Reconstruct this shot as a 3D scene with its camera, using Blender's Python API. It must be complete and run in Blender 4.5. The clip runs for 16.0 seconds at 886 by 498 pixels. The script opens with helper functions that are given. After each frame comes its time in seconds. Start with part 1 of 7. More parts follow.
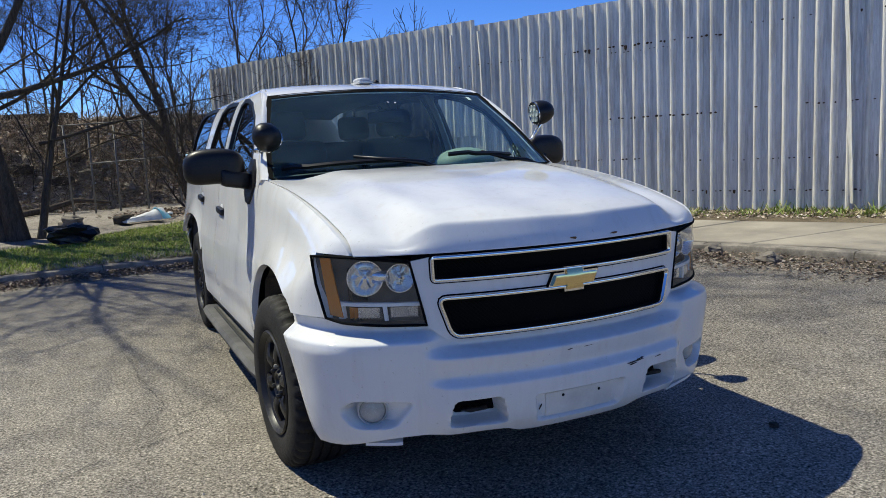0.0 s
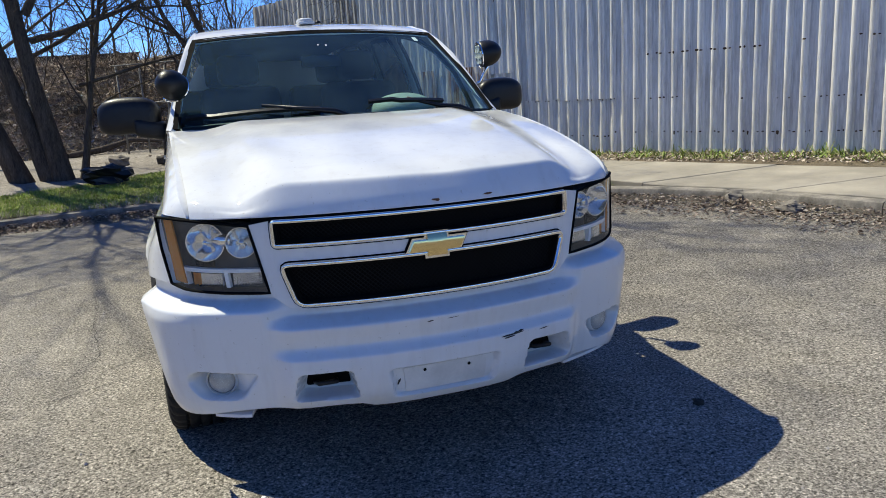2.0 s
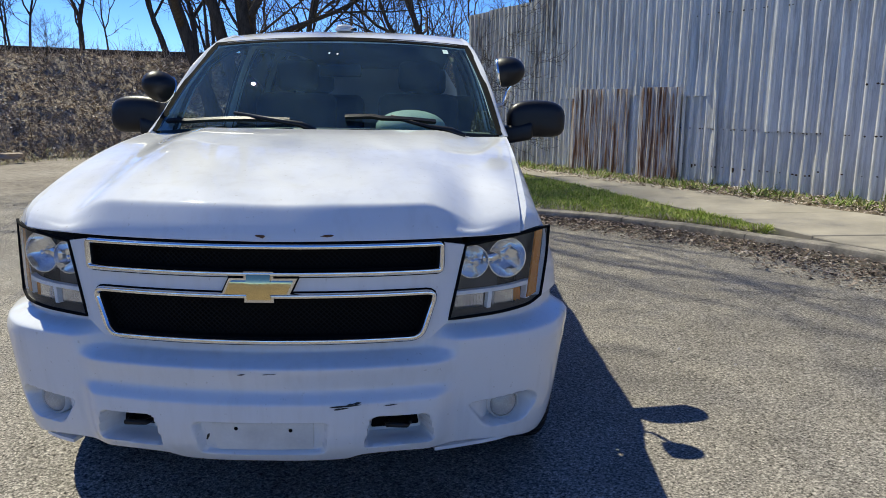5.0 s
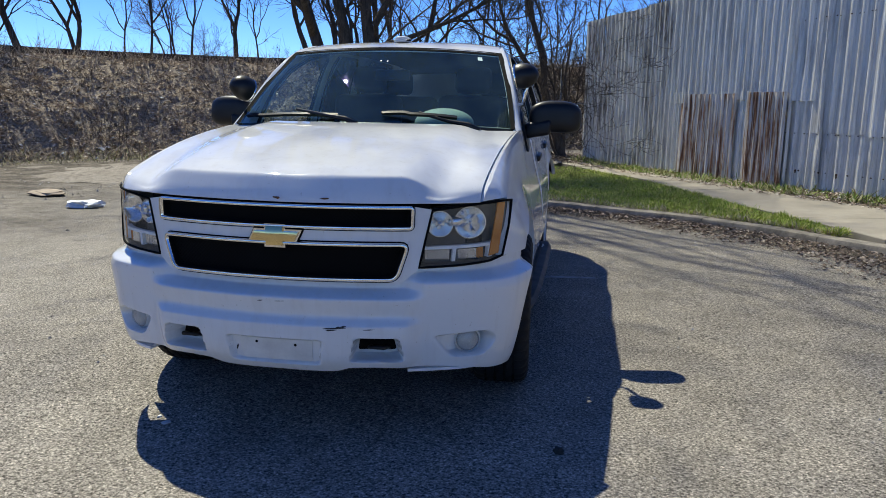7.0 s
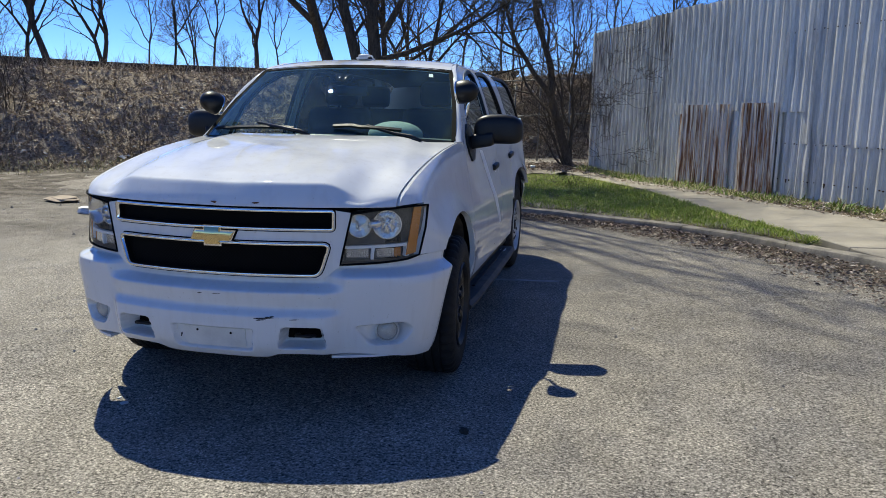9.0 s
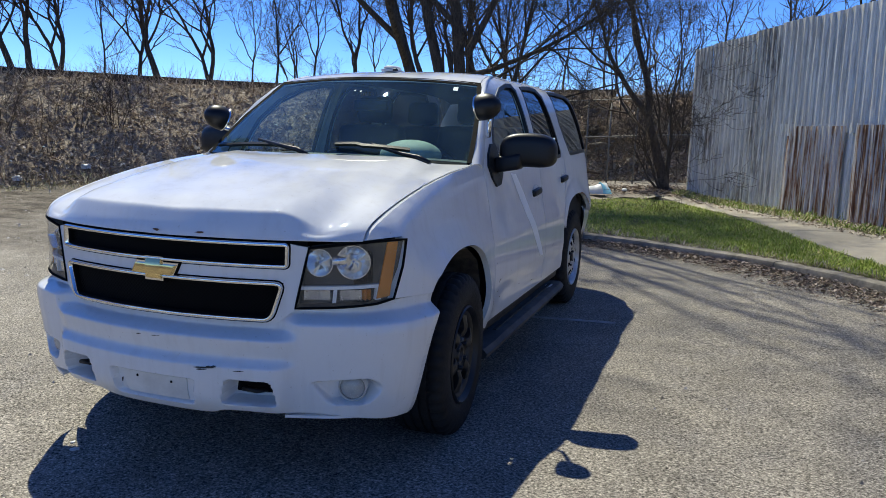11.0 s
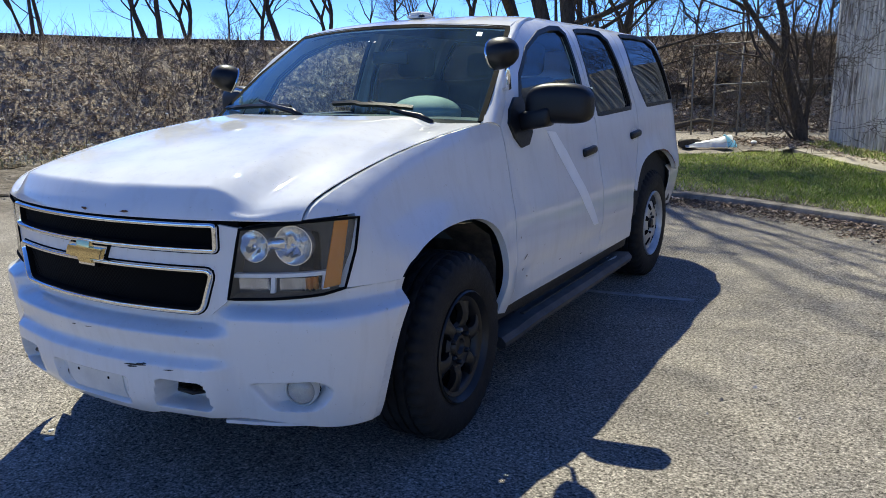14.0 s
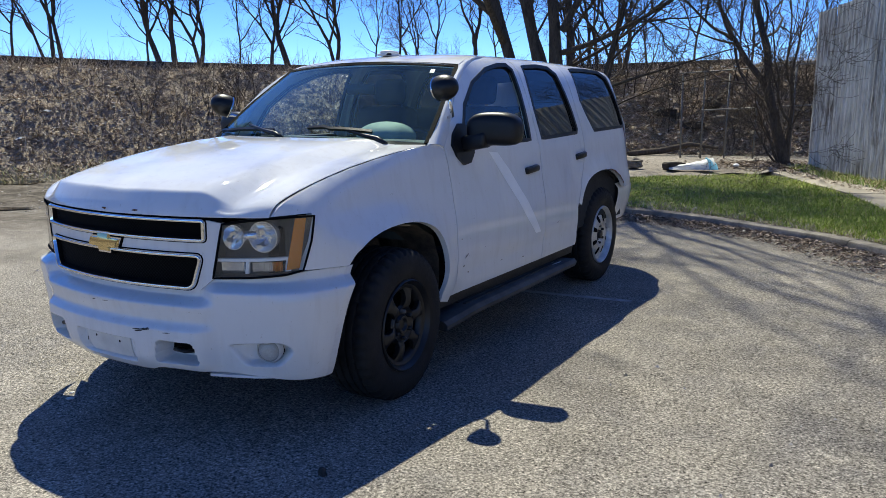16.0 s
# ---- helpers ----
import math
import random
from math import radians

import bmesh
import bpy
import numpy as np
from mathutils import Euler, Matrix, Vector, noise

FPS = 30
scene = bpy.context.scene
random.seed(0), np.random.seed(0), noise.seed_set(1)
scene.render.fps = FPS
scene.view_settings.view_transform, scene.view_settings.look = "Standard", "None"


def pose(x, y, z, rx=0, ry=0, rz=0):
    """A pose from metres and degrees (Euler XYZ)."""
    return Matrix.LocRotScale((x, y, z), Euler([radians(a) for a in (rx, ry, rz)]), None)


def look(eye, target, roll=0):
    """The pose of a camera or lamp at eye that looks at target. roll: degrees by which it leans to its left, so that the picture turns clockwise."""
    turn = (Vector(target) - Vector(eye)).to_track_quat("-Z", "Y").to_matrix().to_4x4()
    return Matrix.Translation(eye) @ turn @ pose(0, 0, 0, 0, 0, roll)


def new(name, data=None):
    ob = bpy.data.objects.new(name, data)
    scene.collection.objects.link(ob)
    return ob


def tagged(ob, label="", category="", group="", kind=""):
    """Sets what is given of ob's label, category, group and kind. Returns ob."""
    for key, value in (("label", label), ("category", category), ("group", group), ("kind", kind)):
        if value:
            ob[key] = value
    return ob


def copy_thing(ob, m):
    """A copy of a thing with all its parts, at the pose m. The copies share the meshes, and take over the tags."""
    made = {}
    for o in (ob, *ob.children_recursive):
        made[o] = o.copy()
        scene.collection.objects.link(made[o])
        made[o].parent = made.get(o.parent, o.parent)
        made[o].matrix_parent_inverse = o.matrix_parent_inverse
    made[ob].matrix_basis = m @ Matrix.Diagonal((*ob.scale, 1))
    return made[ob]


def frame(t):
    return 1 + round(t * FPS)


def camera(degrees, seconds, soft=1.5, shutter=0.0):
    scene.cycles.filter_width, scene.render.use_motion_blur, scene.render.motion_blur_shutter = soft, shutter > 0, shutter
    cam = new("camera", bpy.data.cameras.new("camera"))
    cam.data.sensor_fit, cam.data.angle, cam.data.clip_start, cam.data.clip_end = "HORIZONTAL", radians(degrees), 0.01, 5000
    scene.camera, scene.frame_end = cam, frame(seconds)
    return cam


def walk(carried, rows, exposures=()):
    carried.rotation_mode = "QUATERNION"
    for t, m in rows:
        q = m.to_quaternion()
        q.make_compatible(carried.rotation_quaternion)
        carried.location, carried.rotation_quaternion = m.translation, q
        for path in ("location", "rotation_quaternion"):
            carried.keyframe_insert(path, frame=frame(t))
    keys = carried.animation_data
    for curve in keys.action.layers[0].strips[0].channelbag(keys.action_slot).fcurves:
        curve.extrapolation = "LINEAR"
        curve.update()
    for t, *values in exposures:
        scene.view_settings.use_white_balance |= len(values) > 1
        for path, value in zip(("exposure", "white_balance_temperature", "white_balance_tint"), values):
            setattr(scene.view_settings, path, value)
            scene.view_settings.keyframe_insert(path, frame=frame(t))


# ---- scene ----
cam = camera(60.4, 16.0, 0.6)
PATH = [
    (0, (-1.606, -3.351, 1.342), (-0.778, -1.55, 1.079), -2.7),
    (0.5, (-1.412, -3.346, 1.345), (-0.647, -1.522, 1.05), -2.7),
    (1, (-1.171, -3.445, 1.344), (-0.459, -1.607, 1.004), -3.4),
    (1.5, (-0.996, -3.482, 1.35), (-0.309, -1.645, 0.958), -3.4),
    (2, (-0.782, -3.42, 1.358), (-0.163, -1.564, 0.942), -3.2),
    (2.5, (-0.608, -3.353, 1.371), (-0.086, -1.468, 0.952), -2.7),
    (3, (-0.351, -3.335, 1.376), (0.054, -1.421, 0.96), -2.6),
    (5.5, (0.626, -3.16, 1.374), (0.516, -1.198, 0.999), 1.6),
    (6, (0.685, -3.415, 1.375), (0.456, -1.464, 0.999), 2.1),
    (6.5, (0.873, -3.612, 1.376), (0.57, -1.674, 0.988), 1.7),
    (7, (1.18, -3.795, 1.349), (0.828, -1.861, 0.981), 1.0),
    (7.5, (1.358, -4.039, 1.347), (0.982, -2.105, 1.005), 1.4),
    (8, (1.516, -4.205, 1.384), (1.12, -2.277, 1.033), 1.3),
    (10.5, (1.941, -3.499, 1.38), (1.364, -1.611, 1.061), 1.1),
    (11, (2.045, -3.32, 1.387), (1.353, -1.468, 1.083), 1.6),
    (11.5, (2.074, -3.136, 1.412), (1.29, -1.326, 1.08), 2.4),
    (12, (2.008, -2.901, 1.409), (1.191, -1.119, 1.018), 2.9),
    (12.5, (2.018, -2.758, 1.395), (1.159, -1.007, 0.954), 2.7),
    (13, (2.156, -2.635, 1.368), (1.24, -0.92, 0.903), 1.5),
    (13.5, (2.298, -2.542, 1.358), (1.315, -0.861, 0.903), 0.1),
    (14, (2.36, -2.579, 1.382), (1.359, -0.899, 0.964), -0.5),
    (14.5, (2.428, -2.716, 1.39), (1.436, -1.025, 0.997), -0.1),
    (15, (2.531, -2.915, 1.394), (1.512, -1.234, 1.024), 0.7),
    (15.5, (2.782, -3.009, 1.404), (1.743, -1.339, 1.042), 0.5),
    (16, (2.998, -3.046, 1.413), (1.969, -1.37, 1.05), -0.1),
]
walk(cam, [(t, look(eye, target, roll)) for t, eye, target, roll in PATH],
     [(0.0, 0.52, 6940, 2), (0.5, 0.52, 6940, 2), (1.0, 0.52, 6990, 2), (1.5, 0.74, 6990, 2), (2.5, 0.74, 6990, 2), (6.0, 0.66, 6940, 2), (8.0, 0.62, 6890, 2), (11.0, 0.68, 6890, 2), (12.5, 0.87, 6940, 2), (13.0, 1.0, 6940, 2), (14.0, 0.94, 6940, 2), (16.0, 0.82, 6890, 2)])

# ---- world and light ----
SUN_TO = Vector((-0.586, 0.682, 1.306)).normalized()      # towards the sun
world = bpy.data.worlds.new("world")
scene.world = world
world.use_nodes = True
wn = world.node_tree
sky = wn.nodes.new("ShaderNodeTexSky")
sky.sky_type = "NISHITA"
sky.sun_disc = False
sky.sun_elevation = math.asin(SUN_TO.z)
sky.sun_rotation = math.atan2(SUN_TO.x, SUN_TO.y)
sky.altitude = 2500
sky.air_density, sky.dust_density, sky.ozone_density = 0.75, 0.0, 6.0
vivid = wn.nodes.new("ShaderNodeHueSaturation")
vivid.inputs["Hue"].default_value = 0.512
vivid.inputs["Saturation"].default_value = 1.16
wn.links.new(sky.outputs[0], vivid.inputs["Color"])
clear = wn.nodes.new("ShaderNodeMix")
clear.data_type, clear.blend_type = "RGBA", "MULTIPLY"
clear.inputs[0].default_value = 1.0
clear.inputs[7].default_value = (0.74, 0.83, 0.95, 1)
wn.links.new(vivid.outputs[0], clear.inputs[6])
wn.links.new(clear.outputs[2], wn.nodes["Background"].inputs[0])
wn.nodes["Background"].inputs[1].default_value = 0.142
sun_data = bpy.data.lights.new("sun", "SUN")
sun_data.energy, sun_data.angle, sun_data.color = 4.1, radians(0.53), (1.0, 0.965, 0.86)
sun = new("sun", sun_data)
sun.matrix_world = look(SUN_TO * 50, (0, 0, 0))
scene.view_settings.exposure = 0.0

# ---- materials ----


def material(name, base=(0.5, 0.5, 0.5), rough=0.5, metal=0.0, spec=0.5):
    m = bpy.data.materials.new(name)
    m.use_nodes = True
    b = m.node_tree.nodes["Principled BSDF"]
    b.inputs["Base Color"].default_value = (*base, 1)
    b.inputs["Roughness"].default_value = rough
    b.inputs["Metallic"].default_value = metal
    b.inputs["Specular IOR Level"].default_value = spec
    return m, m.node_tree, b


def tex_noise(nt, scale, detail=4, rough=0.55, coord="Object", stretch=(1, 1, 1)):
    tc = nt.nodes.new("ShaderNodeTexCoord")
    mp = nt.nodes.new("ShaderNodeMapping")
    mp.inputs["Scale"].default_value = stretch
    n = nt.nodes.new("ShaderNodeTexNoise")
    n.inputs["Scale"].default_value, n.inputs["Detail"].default_value, n.inputs["Roughness"].default_value = scale, detail, rough
    nt.links.new(tc.outputs[coord], mp.inputs[0])
    nt.links.new(mp.outputs[0], n.inputs["Vector"])
    return n.outputs["Fac"]


def ramp(nt, fac, stops):
    r = nt.nodes.new("ShaderNodeValToRGB")
    while len(r.color_ramp.elements) < len(stops):
        r.color_ramp.elements.new(0.5)
    for e, (p, c) in zip(r.color_ramp.elements, stops):
        e.position = p
        e.color = (*c, 1) if len(c) == 3 else c
    nt.links.new(fac, r.inputs[0])
    return r.outputs[0]


def grey(v):
    return (v, v, v)


def mixc(nt, fac, a, b, mode="MIX"):
    m = nt.nodes.new("ShaderNodeMix")
    m.data_type, m.blend_type = "RGBA", mode
    for socket, value in ((m.inputs[0], fac), (m.inputs[6], a), (m.inputs[7], b)):
        if hasattr(value, "is_linked"):
            nt.links.new(value, socket)
        elif isinstance(value, tuple):
            socket.default_value = (*value, 1) if len(value) == 3 else value
        else:
            socket.default_value = value
    return m.outputs[2]


def bump(nt, b, height, strength=0.3, distance=0.01):
    n = nt.nodes.new("ShaderNodeBump")
    n.inputs["Strength"].default_value, n.inputs["Distance"].default_value = strength, distance
    nt.links.new(height, n.inputs["Height"])
    nt.links.new(n.outputs[0], b.inputs["Normal"])
    return n


def plain(name, base, rough=0.5, metal=0.0, var=0.15, scale=8.0, bumps=0.0, bscale=60.0, spec=0.5):
    """A colour that varies at two scales, with fine relief."""
    m, nt, b = material(name, base, rough, metal, spec)
    big, fine = tex_noise(nt, scale, 5), tex_noise(nt, scale * 9, 3)
    c = mixc(nt, 1.0, ramp(nt, big, [(0.3, tuple(v * (1 - var) for v in base)), (0.7, tuple(min(1, v * (1 + var)) for v in base))]),
             ramp(nt, fine, [(0.3, grey(1 - var * 0.6)), (0.7, grey(1.0))]), "MULTIPLY")
    nt.links.new(c, b.inputs["Base Color"])
    r = ramp(nt, fine, [(0.3, grey(max(0, rough - 0.08))), (0.7, grey(min(1, rough + 0.08)))])
    nt.links.new(r, b.inputs["Roughness"])
    if bumps:
        bump(nt, b, tex_noise(nt, bscale, 4), bumps, 0.004)
    return m


def paint_white():
    """White enamel under a hard clear coat, with road film, fine specks and faint orange peel."""
    m, nt, b = material("car_paint_white", (0.76, 0.76, 0.75), 0.6, 0, 0.0)
    grime = tex_noise(nt, 3.5, 7, 0.65)
    runs = tex_noise(nt, 7, 5, 0.6, "Object", (3, 3, 0.35))
    specks = tex_noise(nt, 70, 2)
    c = mixc(nt, 1.0, ramp(nt, grime, [(0.30, (0.69, 0.69, 0.68)), (0.6, (0.72, 0.722, 0.716))]),
             ramp(nt, specks, [(0.24, (0.80, 0.78, 0.74)), (0.31, (1, 1, 1))]), "MULTIPLY")
    c = mixc(nt, 1.0, c, ramp(nt, runs, [(0.28, (0.94, 0.93, 0.915)), (0.5, (1, 1, 1))]), "MULTIPLY")
    nt.links.new(c, b.inputs["Base Color"])
    b.inputs["Coat Weight"].default_value = 1.0
    b.inputs["Coat IOR"].default_value = 1.55
    b.inputs["Coat Roughness"].default_value = 0.035
    bump(nt, b, tex_noise(nt, 2.2, 2), 0.025, 0.012)
    return m


def glass(name, tint, gloss=(1.0, 1.0, 1.0), rough=0.0, haze=0.0, ior=1.5, film=(0.45, 0.44, 0.41)):
    m = bpy.data.materials.new(name)
    m.use_nodes = True
    nt = m.node_tree
    nt.nodes.remove(nt.nodes["Principled BSDF"])
    tr, gl, lw, mx = (nt.nodes.new(k) for k in ("ShaderNodeBsdfTransparent", "ShaderNodeBsdfGlossy", "ShaderNodeLayerWeight", "ShaderNodeMixShader"))
    tr.inputs[0].default_value = (*tint, 1)
    gl.inputs["Color"].default_value = (*gloss, 1)
    gl.inputs["Roughness"].default_value = rough
    # gloss by angle, alike from both sides of the thin sheet
    lw.inputs["Blend"].default_value = 0.5
    base = ((ior - 1) / (ior + 1)) ** 2
    steep, gain = nt.nodes.new("ShaderNodeMath"), nt.nodes.new("ShaderNodeMath")
    steep.operation, steep.inputs[1].default_value = "POWER", 5.0
    gain.operation, gain.inputs[1].default_value, gain.inputs[2].default_value = "MULTIPLY_ADD", 1 - base, base
    nt.links.new(lw.outputs["Facing"], steep.inputs[0])
    nt.links.new(steep.outputs[0], gain.inputs[0])
    nt.links.new(gain.outputs[0], mx.inputs[0])
    nt.links.new(tr.outputs[0], mx.inputs[1])
    nt.links.new(gl.outputs[0], mx.inputs[2])
    last = mx.outputs[0]
    if haze:
        df, mx2 = nt.nodes.new("ShaderNodeBsdfDiffuse"), nt.nodes.new("ShaderNodeMixShader")
        df.inputs[0].default_value = (*film, 1)
        n = tex_noise(nt, 5, 7, 0.7)
        f = ramp(nt, n, [(0.35, grey(haze * 0.3)), (0.75, grey(haze))])
        nt.links.new(f, mx2.inputs[0])
        nt.links.new(last, mx2.inputs[1])
        nt.links.new(df.outputs[0], mx2.inputs[2])
        last = mx2.outputs[0]
    nt.links.new(last, nt.nodes["Material Output"].inputs[0])
    return m


def asphalt():
    m, nt, b = material("asphalt", (0.2, 0.19, 0.18), 0.72, 0, 1.0)
    b.inputs["IOR"].default_value = 1.42
    b.inputs["Specular Tint"].default_value = (1.0, 0.95, 0.87, 1)
    big, mid, fine, grain = tex_noise(nt, 0.30, 5), tex_noise(nt, 2.6, 6, 0.65), tex_noise(nt, 70, 4, 0.75), tex_noise(nt, 200, 3, 0.7)
    tc = nt.nodes.new("ShaderNodeTexCoord")
    chips = nt.nodes.new("ShaderNodeTexVoronoi")
    chips.inputs["Scale"].default_value = 150
    nt.links.new(tc.outputs["Object"], chips.inputs["Vector"])
    sepc = nt.nodes.new("ShaderNodeSeparateColor")
    nt.links.new(chips.outputs["Color"], sepc.inputs[0])
    c = mixc(nt, 1.0, ramp(nt, big, [(0.3, (0.215, 0.192, 0.162)), (0.7, (0.295, 0.266, 0.226))]), ramp(nt, mid, [(0.3, grey(0.76)), (0.7, grey(1.12))]), "MULTIPLY")
    c = mixc(nt, 1.0, c, ramp(nt, sepc.outputs[0], [(0.0, grey(0.40)), (0.35, grey(0.85)), (0.75, grey(1.12)), (1.0, grey(1.75))]), "MULTIPLY")
    c = mixc(nt, 1.0, c, ramp(nt, fine, [(0.32, grey(0.10)), (0.45, grey(0.8)), (0.64, grey(1.8))]), "MULTIPLY")
    c = mixc(nt, 1.0, c, ramp(nt, grain, [(0.3, grey(0.65)), (0.7, grey(1.3))]), "MULTIPLY")
    # a few hairline cracks, broken off here and there
    warp = nt.nodes.new("ShaderNodeTexNoise")
    warp.inputs["Scale"].default_value = 1.3
    warp.inputs["Detail"].default_value = 6
    nt.links.new(tc.outputs["Object"], warp.inputs["Vector"])
    add = nt.nodes.new("ShaderNodeMixRGB")
    add.blend_type, add.inputs[0].default_value = "ADD", 0.8
    nt.links.new(tc.outputs["Object"], add.inputs[1])
    nt.links.new(warp.outputs["Color"], add.inputs[2])
    vo = nt.nodes.new("ShaderNodeTexVoronoi")
    vo.feature = "DISTANCE_TO_EDGE"
    vo.inputs["Scale"].default_value = 0.30
    nt.links.new(add.outputs[0], vo.inputs["Vector"])
    line = ramp(nt, vo.outputs["Distance"], [(0.0, grey(0.9)), (0.0012, grey(0.5)), (0.0024, grey(0))])
    keep = ramp(nt, tex_noise(nt, 0.7, 3), [(0.55, grey(0)), (0.64, grey(0.8))])
    c = mixc(nt, mixc(nt, 1.0, line, keep, "MULTIPLY"), c, (0.045, 0.04, 0.036))
    # gravelly dirt worn over the far, low side
    sep = nt.nodes.new("ShaderNodeSeparateXYZ")
    nt.links.new(tc.outputs["Object"], sep.inputs[0])
    far = nt.nodes.new("ShaderNodeMath")
    far.operation = "MULTIPLY_ADD"
    nt.links.new(sep.outputs["X"], far.inputs[0])
    far.inputs[1].default_value, far.inputs[2].default_value = -0.10, -0.35
    patch = nt.nodes.new("ShaderNodeMath")
    patch.operation = "ADD"
    nt.links.new(far.outputs[0], patch.inputs[0])
    nt.links.new(tex_noise(nt, 0.5, 6), patch.inputs[1])
    dirt = ramp(nt, patch.outputs[0], [(0.55, grey(0)), (0.95, grey(1))])
    clods = tex_noise(nt, 9, 8, 0.75)
    ruts = tex_noise(nt, 1.1, 7, 0.7, "Object", (0.8, 2.6, 1))
    dcol = mixc(nt, 1.0, ramp(nt, mid, [(0.3, (0.075, 0.06, 0.046)), (0.5, (0.155, 0.132, 0.108)), (0.7, (0.23, 0.205, 0.175))]), ramp(nt, fine, [(0.3, grey(0.4)), (0.6, grey(1.2))]), "MULTIPLY")
    dcol = mixc(nt, 1.0, dcol, ramp(nt, clods, [(0.34, grey(0.22)), (0.47, grey(0.85)), (0.62, grey(1.35))]), "MULTIPLY")
    dcol = mixc(nt, 1.0, dcol, ramp(nt, ruts, [(0.36, grey(0.45)), (0.5, grey(1.0)), (0.66, grey(1.25))]), "MULTIPLY")
    nt.links.new(mixc(nt, dirt, c, dcol), b.inputs["Base Color"])
    gl = mixc(nt, 1.0, ramp(nt, sepc.outputs[0], [(0.0, grey(0.35)), (0.4, grey(0.75)), (1.0, grey(1.0))]), ramp(nt, fine, [(0.36, grey(0.02)), (0.45, grey(0.8)), (0.6, grey(1.0))]), "MULTIPLY")
    mott = tex_noise(nt, 24, 3, 0.6)
    gl = mixc(nt, 1.0, gl, ramp(nt, mott, [(0.36, grey(0.68)), (0.5, grey(0.93)), (0.6, grey(1.0))]), "MULTIPLY")
    gl = mixc(nt, 1.0, gl, ramp(nt, mid, [(0.3, grey(0.72)), (0.7, grey(1.0))]), "MULTIPLY")
    gl = mixc(nt, dirt, gl, mixc(nt, 1.0, gl, (0.3, 0.3, 0.3), "MULTIPLY"))
    nt.links.new(gl, b.inputs["Specular IOR Level"])
    hs = nt.nodes.new("ShaderNodeMath")
    hs.operation = "ADD"
    nt.links.new(fine, hs.inputs[0])
    nt.links.new(sepc.outputs[0], hs.inputs[1])
    bump(nt, b, hs.outputs[0], 1.0, 0.008)
    return m


def corrugated(name="galvanised_sheet", old=0.0):
    """Galvanised, whitewashed sheet: dull streaks down the length, dirt and rust runs that differ from sheet to sheet."""
    m, nt, b = material(name, (0.5, 0.5, 0.52), 0.5, 0.0, 0.4)
    info = nt.nodes.new("ShaderNodeObjectInfo")
    tint = ramp(nt, info.outputs["Random"], [(0.0, (0.70, 0.685, 0.64)), (0.5, (0.80, 0.785, 0.74)), (1.0, (0.75, 0.73, 0.68))])
    streak = tex_noise(nt, 6, 6, 0.6, "Object", (4, 4, 0.18))
    fine = tex_noise(nt, 26, 4, 0.6, "Object", (3, 3, 0.35))
    c = mixc(nt, 1.0, tint, ramp(nt, streak, [(0.28, (0.62, 0.60, 0.58)), (0.5, grey(0.95)), (0.75, grey(1.12))]), "MULTIPLY")
    c = mixc(nt, 1.0, c, ramp(nt, fine, [(0.25, grey(0.82)), (0.5, grey(1.0))]), "MULTIPLY")
    if old:
        worn = tex_noise(nt, 9, 7, 0.7, "Object", (2.2, 2.2, 0.22))
        wide = tex_noise(nt, 0.9, 3, 0.5)
        mask = mixc(nt, 1.0, ramp(nt, worn, [(0.42, grey(0)), (0.56, grey(1))]), ramp(nt, wide, [(0.36, grey(0.1)), (0.62, grey(old))]), "MULTIPLY")
        c = mixc(nt, mask, c, ramp(nt, fine, [(0.3, (0.09, 0.075, 0.06)), (0.6, (0.24, 0.21, 0.18))]))
    rust = ramp(nt, tex_noise(nt, 3.2, 8, 0.7, "Object", (1, 1, 0.45)), [(0.70, grey(0)), (0.80, grey(0.7))])
    nt.links.new(mixc(nt, rust, c, (0.22, 0.12, 0.06)), b.inputs["Base Color"])
    b.inputs["Metallic"].default_value = 0.08
    nt.links.new(ramp(nt, streak, [(0.3, grey(0.65)), (0.7, grey(0.42))]), b.inputs["Roughness"])
    bump(nt, b, tex_noise(nt, 4, 3), 0.25, 0.02)
    return m


def rusty():
    m, nt, b = material("rusted_sheet", (0.3, 0.2, 0.12), 0.75)
    streak = tex_noise(nt, 7, 7, 0.65, "Object", (3.2, 3.2, 0.16))
    low = tex_noise(nt, 2, 4, 0.6, "Object", (1, 1, 0.5))
    mixv = nt.nodes.new("ShaderNodeMath")
    mixv.operation = "MULTIPLY_ADD"
    nt.links.new(low, mixv.inputs[0])
    mixv.inputs[1].default_value = 0.35
    nt.links.new(streak, mixv.inputs[2])
    c = ramp(nt, mixv.outputs[0], [(0.53, (0.085, 0.034, 0.015)), (0.60, (0.22, 0.095, 0.042)), (0.645, (0.38, 0.285, 0.21)), (0.71, (0.54, 0.50, 0.46)), (0.84, (0.66, 0.64, 0.62))])
    nt.links.new(c, b.inputs["Base Color"])
    bump(nt, b, streak, 0.3, 0.01)
    return m


def ground_mix(name, a, b_, c_, scale=1.2, low=0.45, high=1.25):
    m, nt, b = material(name, a, 0.95, 0, 0.2)
    big, mid, fine = tex_noise(nt, scale * 0.4, 5), tex_noise(nt, scale * 6, 5, 0.65), tex_noise(nt, scale * 45, 4, 0.7)
    col = mixc(nt, ramp(nt, big, [(0.4, grey(0)), (0.62, grey(1))]), a, b_)
    col = mixc(nt, ramp(nt, mid, [(0.48, grey(0)), (0.68, grey(1))]), col, c_)
    col = mixc(nt, 1.0, col, ramp(nt, fine, [(0.3, grey(low)), (0.65, grey(high))]), "MULTIPLY")
    nt.links.new(col, b.inputs["Base Color"])
    bump(nt, b, fine, 0.8, 0.02)
    return m


